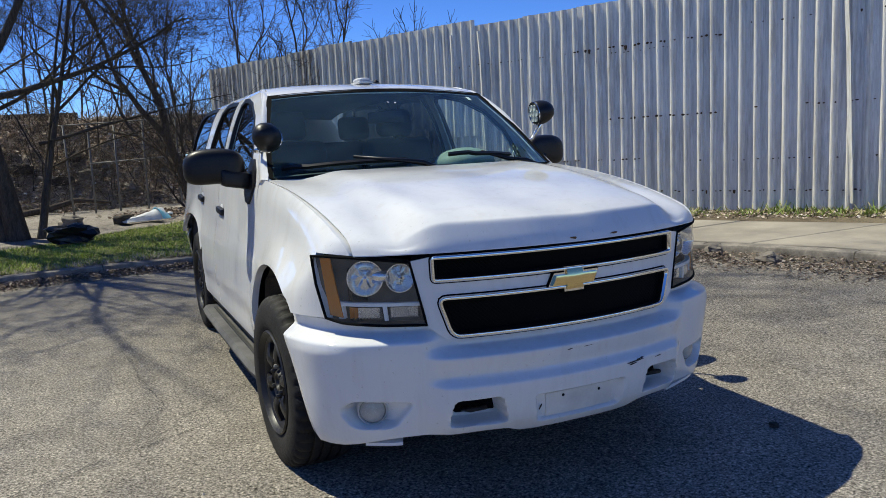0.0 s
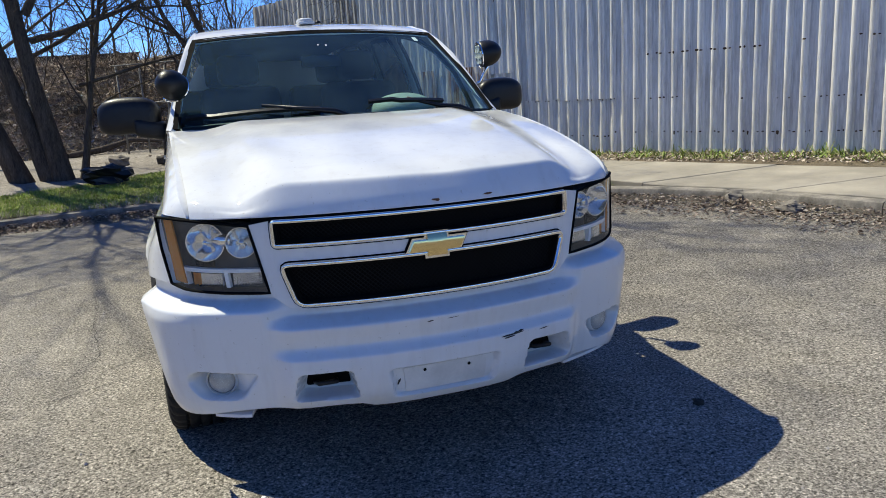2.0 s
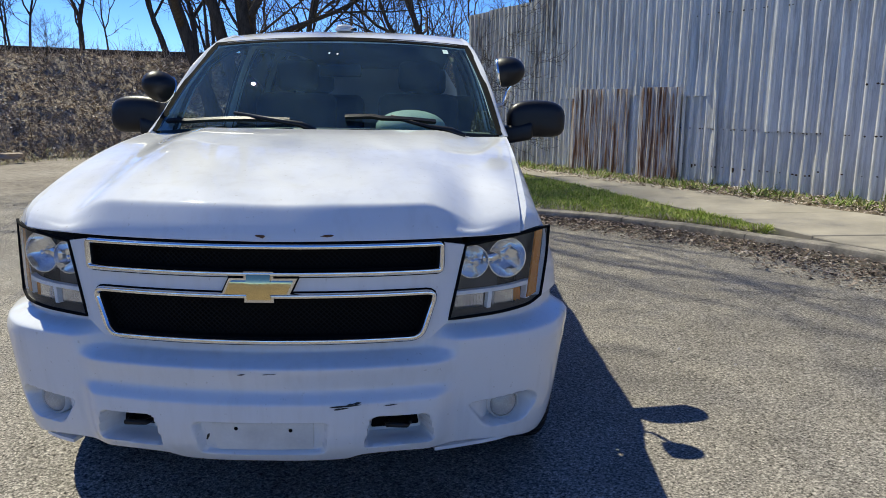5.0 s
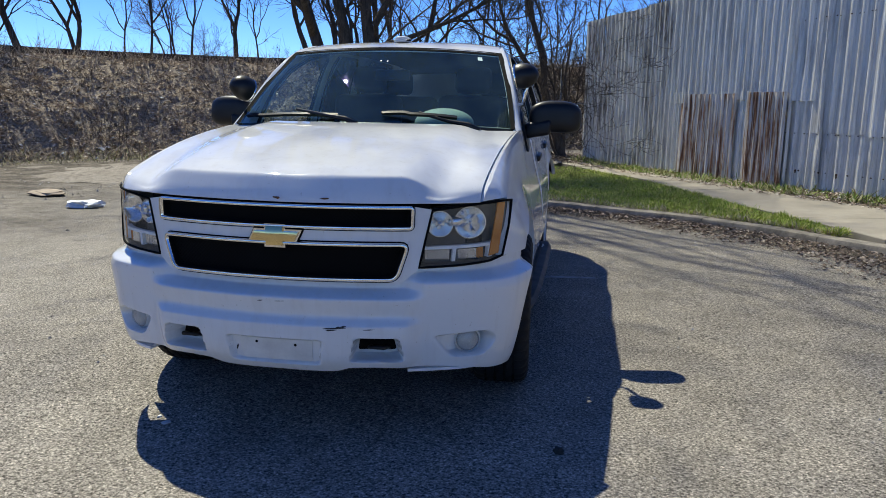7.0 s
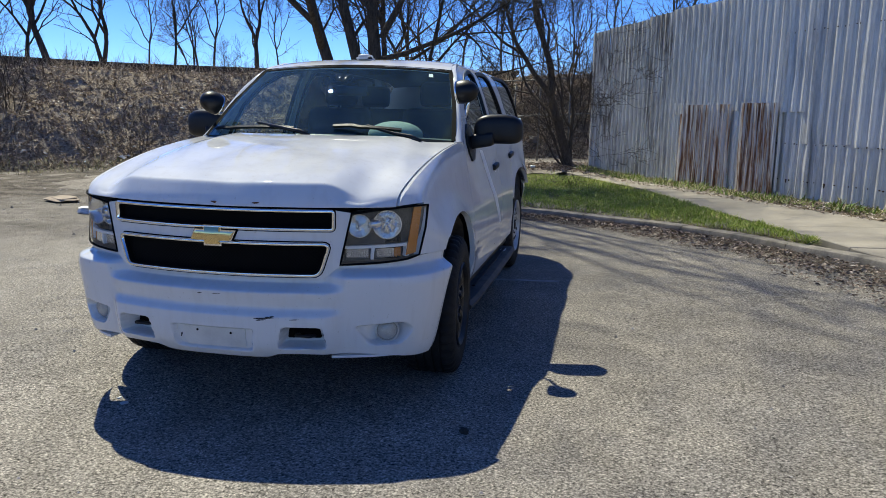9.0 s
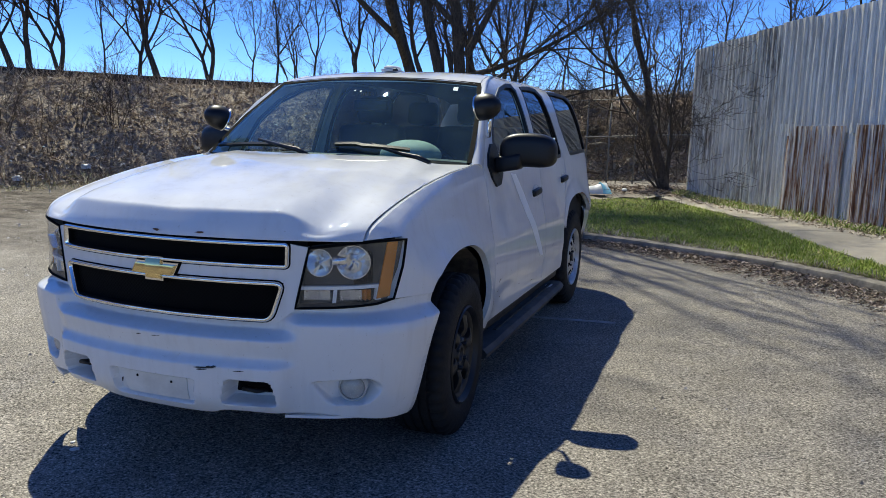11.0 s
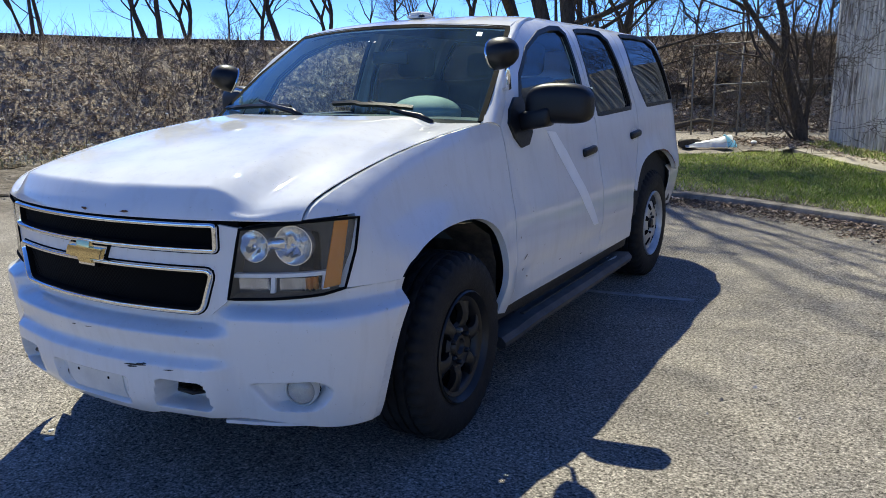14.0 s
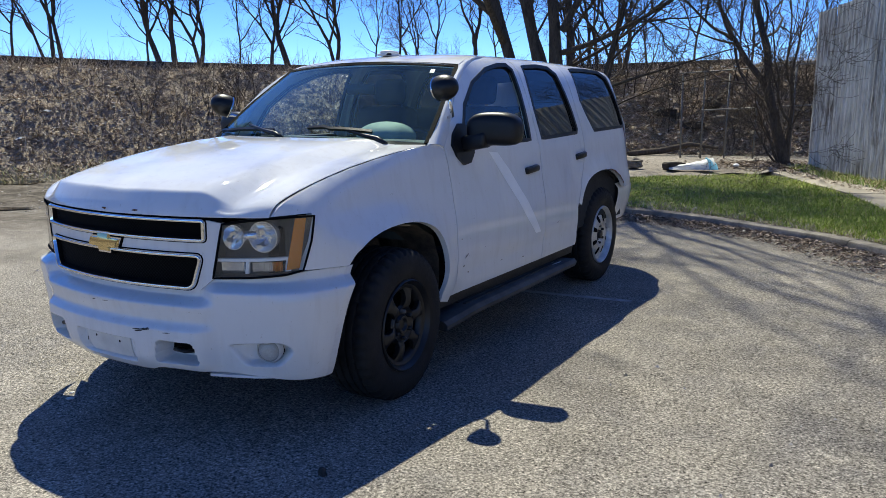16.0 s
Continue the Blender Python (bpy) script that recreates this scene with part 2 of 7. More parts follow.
def island_colours(name, stops, rough=0.8, spec=0.2):
    """One colour for each separate blade, leaf or twig."""
    m, nt, b = material(name, stops[0][1], rough, 0, spec)
    g = nt.nodes.new("ShaderNodeNewGeometry")
    nt.links.new(ramp(nt, g.outputs["Random Per Island"], stops), b.inputs["Base Color"])
    return m


def bark():
    m, nt, b = material("bark", (0.1, 0.08, 0.06), 0.95, 0, 0.1)
    n, f = tex_noise(nt, 6, 5, 0.65, "Object", (3, 3, 0.5)), tex_noise(nt, 40, 3, 0.6, "Object", (2, 2, 0.4))
    c = mixc(nt, 1.0, ramp(nt, n, [(0.3, (0.055, 0.043, 0.034)), (0.7, (0.135, 0.11, 0.088))]), ramp(nt, f, [(0.3, grey(0.6)), (0.7, grey(1.2))]), "MULTIPLY")
    nt.links.new(c, b.inputs["Base Color"])
    bump(nt, b, f, 0.6, 0.02)
    return m


def mesh_black():
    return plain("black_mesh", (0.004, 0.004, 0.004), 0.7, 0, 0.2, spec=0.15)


M = {
    "white": paint_white(),
    "black": plain("black_plastic", (0.008, 0.008, 0.009), 0.40, 0, 0.3, 12, 0.15, 160, 0.35),
    "trim": plain("weathered_black_trim", (0.022, 0.021, 0.02), 0.6, 0, 0.35, 9, 0.2, 120),
    "rubber": plain("tyre_rubber", (0.016, 0.015, 0.0145), 0.75, 0, 0.4, 9, 0.35, 110, 0.3),
    "steel_black": plain("black_wheel_steel", (0.016, 0.015, 0.0145), 0.42, 0.2, 0.4, 9, 0.2, 80),
    "steel_silver": plain("silver_wheel", (0.56, 0.555, 0.54), 0.42, 0.55, 0.25, 9, 0.1, 80),
    "chrome": plain("chrome", (0.75, 0.75, 0.75), 0.05, 1.0, 0.08, 14),
    "gold": plain("gold_badge", (0.66, 0.53, 0.28), 0.13, 1.0, 0.05, 20),
    # near-black that paints the shade of gaps and openings; also black seals
    "void": plain("cavity_shade_and_seal_black", (0.004, 0.004, 0.004), 0.9, 0, 0.2, spec=0.1),
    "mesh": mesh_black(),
    "housing": plain("lamp_housing", (0.085, 0.075, 0.062), 0.55, 0, 0.3, 20),
    "reflector": plain("lamp_reflector", (0.88, 0.88, 0.88), 0.10, 0.8, 0.1, 20),
    "amber": plain("amber_lens", (0.62, 0.22, 0.03), 0.2, 0, 0.05, 6),
    "red": plain("red_lens", (0.25, 0.01, 0.01), 0.25, 0, 0.15, 20),
    "lens": glass("lamp_lens", (0.95, 0.95, 0.93), (0.9, 0.9, 0.9), 0.03, 0.13),
    "foglens": plain("frosted_lens", (0.42, 0.42, 0.40), 0.22, 0.1, 0.12, 30),
    # teal film paints a bluish sky haze into the windshield
    "windshield": glass("windshield_glass", (0.80, 0.93, 0.91), (0.75, 0.97, 1.0), 0.003, 0.065, 1.55, (0.36, 0.58, 0.62)),
    "window": glass("side_glass", (0.90, 0.95, 0.95), (1.0, 1.0, 1.0), 0.003, 0.006, 1.65),
    "privacy": glass("privacy_glass", (0.10, 0.11, 0.115), (1.0, 1.0, 1.0), 0.003, 0.006, 1.65),
    "dash": plain("dashboard_plastic", (0.05, 0.06, 0.055), 0.75, 0, 0.2, 14, 0.2, 180),
    "dash_light": plain("grey_dash_cover", (0.27, 0.34, 0.28), 0.7, 0, 0.15, 14, 0.2, 180),
    "seat": plain("seat_cloth", (0.018, 0.018, 0.020), 0.9, 0, 0.25, 20, 0.3, 200),
    "liner": plain("interior_liner", (0.018, 0.018, 0.018), 0.9, 0, 0.2, 10, 0.2, 150),
    "board": plain("running_board_rubber", (0.085, 0.082, 0.08), 0.7, 0, 0.4, 6, 0.4, 60),
    "plate": plain("plate_panel", (0.66, 0.655, 0.63), 0.5, 0, 0.1, 10),
    "paper": plain("sticker_paper", (0.62, 0.78, 0.70), 0.6, 0, 0.08, 30),
    "rust": plain("rust_patch", (0.17, 0.075, 0.03), 0.9, 0, 0.5, 30, 0.5, 120),
    "asphalt": asphalt(),
    "sheet": corrugated("galvanised_sheet", 0.35),
    "sheet_old": corrugated("weathered_sheet", 1.0),
    "rusty": rusty(),
    "concrete": plain("concrete", (0.315, 0.28, 0.225), 0.9, 0, 0.2, 1.7, 0.4, 70),
    "kerb": plain("kerb_concrete", (0.25, 0.222, 0.182), 0.95, 0, 0.5, 5.5, 0.8, 45),
    "soil": ground_mix("soil_and_dead_grass", (0.16, 0.125, 0.085), (0.24, 0.20, 0.13), (0.10, 0.085, 0.06)),
    "turf": ground_mix("turf_soil", (0.085, 0.105, 0.035), (0.12, 0.145, 0.042), (0.12, 0.10, 0.06)),
    "path": ground_mix("dirt_path", (0.29, 0.255, 0.215), (0.36, 0.325, 0.28), (0.17, 0.145, 0.12), 1.6, 0.3, 1.3),
    "bank": ground_mix("embankment_litter", (0.36, 0.29, 0.215), (0.46, 0.385, 0.29), (0.075, 0.056, 0.042), 2.6, 0.22, 1.5),
    "bark": bark(),
    "grass": island_colours("grass_blades", [(0.0, (0.13, 0.20, 0.03)), (0.4, (0.29, 0.38, 0.06)), (0.72, (0.42, 0.48, 0.10)), (0.90, (0.52, 0.46, 0.20)), (1.0, (0.55, 0.45, 0.27))]),
    "weed": island_colours("weed_leaves", [(0.0, (0.12, 0.18, 0.035)), (0.5, (0.24, 0.32, 0.075)), (0.7, (0.32, 0.32, 0.11)), (1.0, (0.45, 0.38, 0.24))]),
    "dead": island_colours("dead_stalks", [(0.0, (0.32, 0.26, 0.20)), (0.5, (0.55, 0.47, 0.37)), (1.0, (0.20, 0.16, 0.125))]),
    "straw": island_colours("dry_grass_blades", [(0.0, (0.24, 0.20, 0.12)), (0.45, (0.46, 0.38, 0.24)), (0.75, (0.34, 0.36, 0.14)), (1.0, (0.58, 0.50, 0.36))]),
    "leaf": island_colours("fallen_leaves", [(0.0, (0.14, 0.10, 0.07)), (0.35, (0.35, 0.27, 0.205)), (0.7, (0.52, 0.43, 0.345)), (1.0, (0.68, 0.61, 0.53))]),
    "leaf_dark": island_colours("gutter_leaf", [(0.0, (0.08, 0.058, 0.044)), (0.45, (0.20, 0.15, 0.115)), (0.8, (0.33, 0.26, 0.205)), (1.0, (0.52, 0.45, 0.38))]),
    "twig": island_colours("twigs", [(0.0, (0.09, 0.07, 0.055)), (0.6, (0.17, 0.135, 0.108)), (1.0, (0.28, 0.235, 0.195))], 0.95, 0.1),
    "stone": plain("broken_concrete", (0.20, 0.175, 0.145), 0.95, 0, 0.3, 9, 0.8, 50),
    "galv": plain("galvanised_pipe", (0.17, 0.165, 0.155), 0.6, 0.3, 0.2, 10),
    # paler white for the sunlight reflected onto the driver's door
    "tape": plain("painted_sun_reflection", (0.90, 0.90, 0.885), 0.4, 0, 0.04, 9),
    "bag_white": plain("plastic_sheet_white", (0.62, 0.63, 0.63), 0.45, 0, 0.12, 9, 0.3, 30),
    "bag_blue": plain("plastic_sheet_blue", (0.20, 0.50, 0.66), 0.45, 0, 0.15, 9),
    "bag_black": plain("black_bag", (0.012, 0.012, 0.013), 0.35, 0, 0.3, 9, 0.4, 30),
    "card": plain("wet_cardboard", (0.36, 0.29, 0.22), 0.9, 0, 0.2, 9, 0.3, 40),
    "dark_wood": plain("dark_timber", (0.05, 0.042, 0.034), 0.95, 0, 0.3, 9, 0.5, 50),
    "rail": plain("rail_steel", (0.07, 0.05, 0.04), 0.7, 0.4, 0.3, 9),
    "water": plain("puddle_water", (0.035, 0.03, 0.024), 0.04, 0, 0.2, 3),
    "worn_line": plain("worn_road_paint", (0.36, 0.35, 0.33), 0.85, 0, 0.3, 14, 0.4, 90),
    "crack": plain("crack_dirt", (0.05, 0.045, 0.04), 0.95, 0, 0.4, 20),
    "grit": island_colours("grit_stones", [(0.0, (0.10, 0.09, 0.08)), (0.5, (0.28, 0.26, 0.24)), (1.0, (0.5, 0.47, 0.44))]),
    "litter": island_colours("litter_scraps", [(0.0, (0.30, 0.28, 0.26)), (0.6, (0.55, 0.54, 0.52)), (0.85, (0.35, 0.40, 0.48)), (1.0, (0.75, 0.75, 0.74))]),
    "lamp_trim": plain("white_lamp_trim", (0.86, 0.86, 0.85), 0.4, 0, 0.05, 20),
    "stain": plain("rust_stain", (0.045, 0.024, 0.014), 0.95, 0, 0.6, 18, 0.3, 90),
    "mud": plain("dried_mud", (0.085, 0.066, 0.048), 0.95, 0, 0.6, 14, 0.9, 45),
    "led": plain("led_lens", (0.60, 0.66, 0.62), 0.2, 0.3, 0.2, 40),
}

# ---- mesh helpers ----


def link(name, verts, faces, mat, parent=None, label="", smooth=True):
    me = bpy.data.meshes.new(name)
    me.from_pydata([tuple(v) for v in verts], [], [tuple(f) for f in faces])
    me.materials.append(M[mat])
    me.validate()
    me.update()
    if smooth:
        me.shade_smooth()
    ob = new(name, me)
    if parent:
        ob.parent = parent
    return tagged(ob, label)


def part(name, bm, mat, parent=None, label="", smooth=True, crisp=40):
    for e in bm.edges:
        if e.is_boundary or (len(e.link_faces) == 2 and e.calc_face_angle(0) > radians(crisp)):
            e.smooth = False
    for f in bm.faces:
        f.smooth = smooth
    me = bpy.data.meshes.new(name)
    bm.to_mesh(me)
    bm.free()
    for one in (mat if isinstance(mat, (list, tuple)) else [mat]):
        me.materials.append(M[one])
    ob = new(name, me)
    if parent:
        ob.parent = parent
    return tagged(ob, label)


def thing(name, label, category, group="", at=(0, 0, 0)):
    ob = new(name)
    ob.location = at
    ob.empty_display_size = 0.1
    return tagged(ob, label, category, group)


def curve(points):
    """A smooth function through points of rising x (Catmull-Rom)."""
    xs, ys = [p[0] for p in points], [p[1] for p in points]

    def f(x):
        if x <= xs[0]:
            return ys[0]
        if x >= xs[-1]:
            return ys[-1]
        i = max(k for k in range(len(xs) - 1) if xs[k] <= x)
        h = xs[i + 1] - xs[i]
        t = (x - xs[i]) / h
        d0 = (ys[i + 1] - ys[max(0, i - 1)]) / (xs[i + 1] - xs[max(0, i - 1)]) * h
        d1 = (ys[min(len(xs) - 1, i + 2)] - ys[i]) / (xs[min(len(xs) - 1, i + 2)] - xs[i]) * h
        return (2 * t**3 - 3 * t**2 + 1) * ys[i] + (t**3 - 2 * t**2 + t) * d0 + (-2 * t**3 + 3 * t**2) * ys[i + 1] + (t**3 - t**2) * d1
    return f


def step01(a, b, x):
    t = min(1, max(0, (x - a) / (b - a)))
    return t * t * (3 - 2 * t)


def shrink(poly, d):
    """The outline moved inwards by d."""
    n, area = len(poly), 0
    for i in range(n):
        a, b = poly[i], poly[(i + 1) % n]
        area += a[0] * b[1] - b[0] * a[1]
    s = 1 if area > 0 else -1
    out = []
    for i in range(n):
        p, q, r = poly[i - 1], poly[i], poly[(i + 1) % n]
        e1, e2 = Vector((q[0] - p[0], q[1] - p[1])), Vector((r[0] - q[0], r[1] - q[1]))
        if e1.length < 1e-6 or e2.length < 1e-6:
            out.append(q)
            continue
        n1, n2 = Vector((-e1.y, e1.x)).normalized() * s, Vector((-e2.y, e2.x)).normalized() * s
        k = n1 + n2
        k = k / max(0.5, k.dot(n1)) if k.length > 1e-6 else n1
        out.append((q[0] + k.x * d, q[1] + k.y * d))
    return out


def rounded(poly, r, k=4):
    """The outline with its corners rounded."""
    out, n = [], len(poly)
    for i in range(n):
        p, q, s = Vector(poly[i - 1]), Vector(poly[i]), Vector(poly[(i + 1) % n])
        a, b = p - q, s - q
        rr = min(r, a.length * 0.45, b.length * 0.45)
        a, b = q + a.normalized() * rr, q + b.normalized() * rr
        for j in range(k + 1):
            t = j / k
            v = (1 - t) ** 2 * a + 2 * t * (1 - t) * q + t * t * b
            out.append((v.x, v.y))
    return out


def panel(poly, f, du, dv, depth=0.02, outward=None, gap=0.0025, hem=True):
    """A sheet cut to an outline in (u, v), laid on the surface f(u, v, inset), its edges turned in by depth."""
    if gap:
        poly = shrink(poly, gap)
    bm = bmesh.new()
    vs = []
    for p in poly:
        if not vs or (Vector(p) - vs[-1].co.xy).length > 1e-4:
            vs.append(bm.verts.new((p[0], p[1], 0)))
    bm.faces.new(vs)
    for axis, stepsize in ((0, du), (1, dv)):
        lo, hi = min(p[axis] for p in poly), max(p[axis] for p in poly)
        for k in range(1, int((hi - lo) / stepsize) + 1):
            co, no = [0, 0, 0], [0, 0, 0]
            co[axis], no[axis] = lo + k * (hi - lo) / (int((hi - lo) / stepsize) + 1), 1
            bmesh.ops.bisect_plane(bm, geom=bm.verts[:] + bm.edges[:] + bm.faces[:], plane_co=co, plane_no=no, dist=1e-5)
    flat = [f_ for f_ in bm.faces if len(f_.verts) > 4]
    if flat:
        bmesh.ops.triangulate(bm, faces=flat)
    uv = {v: (v.co.x, v.co.y) for v in bm.verts}
    edge = [e for e in bm.edges if e.is_boundary]
    if hem and depth:
        made = bmesh.ops.extrude_edge_only(bm, edges=edge)["geom"]
        rim = [g for g in made if isinstance(g, bmesh.types.BMVert)]
        for v in rim:
            uv[v] = (v.co.x, v.co.y, depth)
    for v, q in uv.items():
        v.co = f(q[0], q[1], q[2] if len(q) > 2 else 0.0)
    bmesh.ops.recalc_face_normals(bm, faces=bm.faces)
    if outward:
        s = Vector((0, 0, 0))
        for f_ in bm.faces:
            if f_.calc_area() > 0:
                s += f_.normal * f_.calc_area()
        if s.dot(Vector(outward)) < 0:
            bmesh.ops.reverse_faces(bm, faces=bm.faces)
    return bm


def tube(path, radius, sides=8, closed=False, cap=True, bm=None):
    """A round bar along points; radius may be one number or one for each point."""
    bm = bm or bmesh.new()
    pts = [Vector(p) for p in path]
    n = len(pts)
    rings, ref = [], None
    for i, p in enumerate(pts):
        d = (pts[(i + 1) % n] - pts[i - 1]) if closed else (pts[min(n - 1, i + 1)] - pts[max(0, i - 1)])
        d.normalize()
        if ref is None:
            ref = d.orthogonal().normalized()
        ref = (ref - d * ref.dot(d)).normalized()
        side = d.cross(ref)
        r = radius[i] if isinstance(radius, (list, tuple)) else radius
        rings.append([bm.verts.new(p + (ref * math.cos(a) + side * math.sin(a)) * r) for a in (2 * math.pi * k / sides for k in range(sides))])
    for i in range(n if closed else n - 1):
        a, b = rings[i], rings[(i + 1) % n]
        for k in range(sides):
            bm.faces.new((a[k], a[(k + 1) % sides], b[(k + 1) % sides], b[k]))
    if cap and not closed:
        bm.faces.new(rings[0][::-1])
        bm.faces.new(rings[-1])
    return bm


def sweep(path, section, ups, closed=False, bm=None):
    """A bar with a flat section (list of (across, out)) along points with given outward directions."""
    bm = bm or bmesh.new()
    pts, n = [Vector(p) for p in path], len(path)
    rings = []
    for i, p in enumerate(pts):
        d = (pts[(i + 1) % n] - pts[i - 1]) if closed else (pts[min(n - 1, i + 1)] - pts[max(0, i - 1)])
        d.normalize()
        o = Vector(ups[i])
        o = (o - d * o.dot(d)).normalized()
        s = d.cross(o)
        rings.append([bm.verts.new(p + s * a + o * b) for a, b in section])
    m = len(section)
    for i in range(n if closed else n - 1):
        a, b = rings[i], rings[(i + 1) % n]
        for k in range(m):
            bm.faces.new((a[k], a[(k + 1) % m], b[(k + 1) % m], b[k]))
    if not closed:
        bm.faces.new(rings[0][::-1])
        bm.faces.new(rings[-1])
    bmesh.ops.recalc_face_normals(bm, faces=bm.faces)
    return bm


def lathe(profile, sides, axis="X", centre=(0, 0, 0), bm=None, closed=False):
    """Turns a profile of (along, radius) round an axis."""
    bm = bm or bmesh.new()
    rings = []
    for along, r in profile:
        ring = []
        for k in range(sides):
            a = 2 * math.pi * k / sides
            c, s = math.cos(a) * r, math.sin(a) * r
            p = {"X": (along, c, s), "Y": (c, along, s), "Z": (c, s, along)}[axis]
            ring.append(bm.verts.new(Vector(centre) + Vector(p)))
        rings.append(ring)
    n = len(rings)
    for i in range(n if closed else n - 1):
        a, b = rings[i], rings[(i + 1) % n]
        for k in range(sides):
            bm.faces.new((a[k], b[k], b[(k + 1) % sides], a[(k + 1) % sides]))
    bmesh.ops.recalc_face_normals(bm, faces=bm.faces)
    return bm


def box(lo, hi, bevel=0.0, bm=None, m=None, segments=2):
    bm2 = bmesh.new()
    bmesh.ops.create_cube(bm2, size=1)
    for v in bm2.verts:
        v.co = Vector([lo[i] + (v.co[i] + 0.5) * (hi[i] - lo[i]) for i in range(3)])
    if bevel:
        bmesh.ops.bevel(bm2, geom=bm2.edges[:], offset=bevel, segments=segments, affect="EDGES", profile=0.5)
    if m is not None:
        bm2.transform(m)
    if bm is None:
        return bm2
    tmp = bpy.data.meshes.new("tmp")
    bm2.to_mesh(tmp)
    bm2.free()
    bm.from_mesh(tmp)
    bpy.data.meshes.remove(tmp)
    return bm


def blob(radii, centre=(0, 0, 0), rough=0.0, u=20, v=12, seed=0, power=1.0):
    """An ellipsoid, squared off by power below 1, roughened by rough."""
    bm = bmesh.new()
    bmesh.ops.create_uvsphere(bm, u_segments=u, v_segments=v, radius=1)
    for w in bm.verts:
        c = w.co.copy()
        c = Vector([math.copysign(abs(x) ** power, x) for x in c])
        k = 1 + (noise.noise(w.co * 1.7 + Vector((seed, seed * 2, 0))) * rough if rough else 0)
        w.co = Vector([c[i] * radii[i] * k + centre[i] for i in range(3)])
    return bm

# ---- ground, kerb, pavement ----


def road_z(x, y):
    t, u = min(1, max(0, (-0.25 - y) / 0.9)), min(1, max(0, (1.1 - x) / 1.7))
    return 0.035 * max(0.0, min(x, 9.0) - 1.8) - 0.075 * t * t * (3 - 2 * t) * u * u * (3 - 2 * u)


KERB = [(-4.3, 5.7), (-3.7, 6.2), (-2.9, 6.45), (-2.0, 6.62), (-1.2, 6.70), (-0.4, 6.68), (0.3, 6.58), (0.95, 6.36), (1.63, 5.98), (2.33, 5.46), (2.98, 4.72), (3.52, 3.92),
        (3.92, 3.32), (4.2, 2.82), (4.45, 2.15), (4.66, 1.4), (4.82, 0.6), (5.0, -0.6), (5.3, -2.5), (5.8, -5.0), (6.4, -8.0)]
FENCE = [(1.12, 14.75), (2.55, 11.62), (4.2, 8.4), (5.43, 6.15), (6.7, 3.95), (9.2, -0.5), (11.6, -5.0), (14.0, -9.5)]


def along(points, s):
    """The place and direction s metres along a plan line."""
    for a, b in zip(points[:-1], points[1:]):
        d = Vector((b[0] - a[0], b[1] - a[1]))
        if s <= d.length or b is points[-1]:
            return Vector(a) + d.normalized() * s, d.normalized()
        s -= d.length


def length(points):
    return sum((Vector(b) - Vector(a)).length for a, b in zip(points[:-1], points[1:]))


def off_line(points, d):
    """A plan line moved d to its left."""
    out = []
    for i, p in enumerate(points):
        a, b = Vector(points[max(0, i - 1)]), Vector(points[min(len(points) - 1, i + 1)])
        t = (b - a).normalized()
        out.append((p[0] - t.y * d, p[1] + t.x * d))
    return out


def grid_sheet(name, xs, ys, zf, mat, label, category, parent=None):
    vs = [(x, y, zf(x, y)) for y in ys for x in xs]
    n = len(xs)
    fs = [(j * n + i, j * n + i + 1, (j + 1) * n + i + 1, (j + 1) * n + i) for j in range(len(ys) - 1) for i in range(n - 1)]
    ob = link(name, vs, fs, mat, parent)
    return tagged(ob, label, category, kind="structure")


far = [14, 18, 25, 40, 80, 200, 700]
axis = [-v for v in far[::-1]] + [v * 0.25 for v in range(-50, 51)] + far
grid_sheet("ground", axis, axis, lambda x, y: road_z(x, y) + (0.012 * noise.noise((x * 0.4, y * 0.4, 0)) if x * x + y * y > 30 else 0), "asphalt",
           "old pale grey asphalt road with fine cracks", "road")


def verge_z(x, y):
    return road_z(x, y) + 0.115 + 0.02 * max(0.0, min(9.0, (y - 5.5) * 0.6 + max(0, x - 1.5) * 0.35)) * 0.55


def strip(name, inner, outer, zf, mat, label, category, cols=8, rows=60, rough=0.0, kind="structure"):
    """A sheet between two plan lines."""
    la, lb = length(inner), length(outer)
    vs, fs = [], []
    for r in range(rows + 1):
        a, b = along(inner, la * r / rows * 0.9999)[0], along(outer, lb * r / rows * 0.9999)[0]
        for c in range(cols + 1):
            p = a.lerp(b, c / cols)
            vs.append((p.x, p.y, zf(p.x, p.y) + rough * noise.noise((p.x * 2.1, p.y * 2.1, 3))))
    for r in range(rows):
        for c in range(cols):
            i = r * (cols + 1) + c
            fs.append((i, i + cols + 1, i + cols + 2, i + 1))
    return tagged(link(name, vs, fs, mat), label, category, kind=kind)


# kerb stones, each about 1.5 m long
kerb = tagged(new("kerb"), "weathered concrete kerb along the road edge", "kerb", kind="structure")
total, at_s = length(KERB), 0.0
rng = random.Random(4)
while at_s < total - 0.3:
    ln = min(1.5, total - at_s)
    bm = bmesh.new()
    pts, ups = [], []
    for k in range(5):
        p, d = along(KERB, at_s + 0.006 + (ln - 0.012) * k / 4)
        nrm = Vector((-d.y, d.x))
        q = p + nrm * 0.07
        wob = 0.006 * noise.noise((q.x * 3, q.y * 3, 1))
        pts.append((q.x, q.y, road_z(p.x, p.y) + wob + rng.uniform(-0.002, 0.002)))
        ups.append((0, 0, 1))
    sec = [(0.075, -0.1), (0.078, 0.085), (0.066, 0.112), (0.045, 0.122), (-0.065, 0.125), (-0.075, 0.115), (-0.075, -0.1)]
    part("kerb_stone", sweep(pts, sec, ups), "kerb", kerb)
    at_s += ln

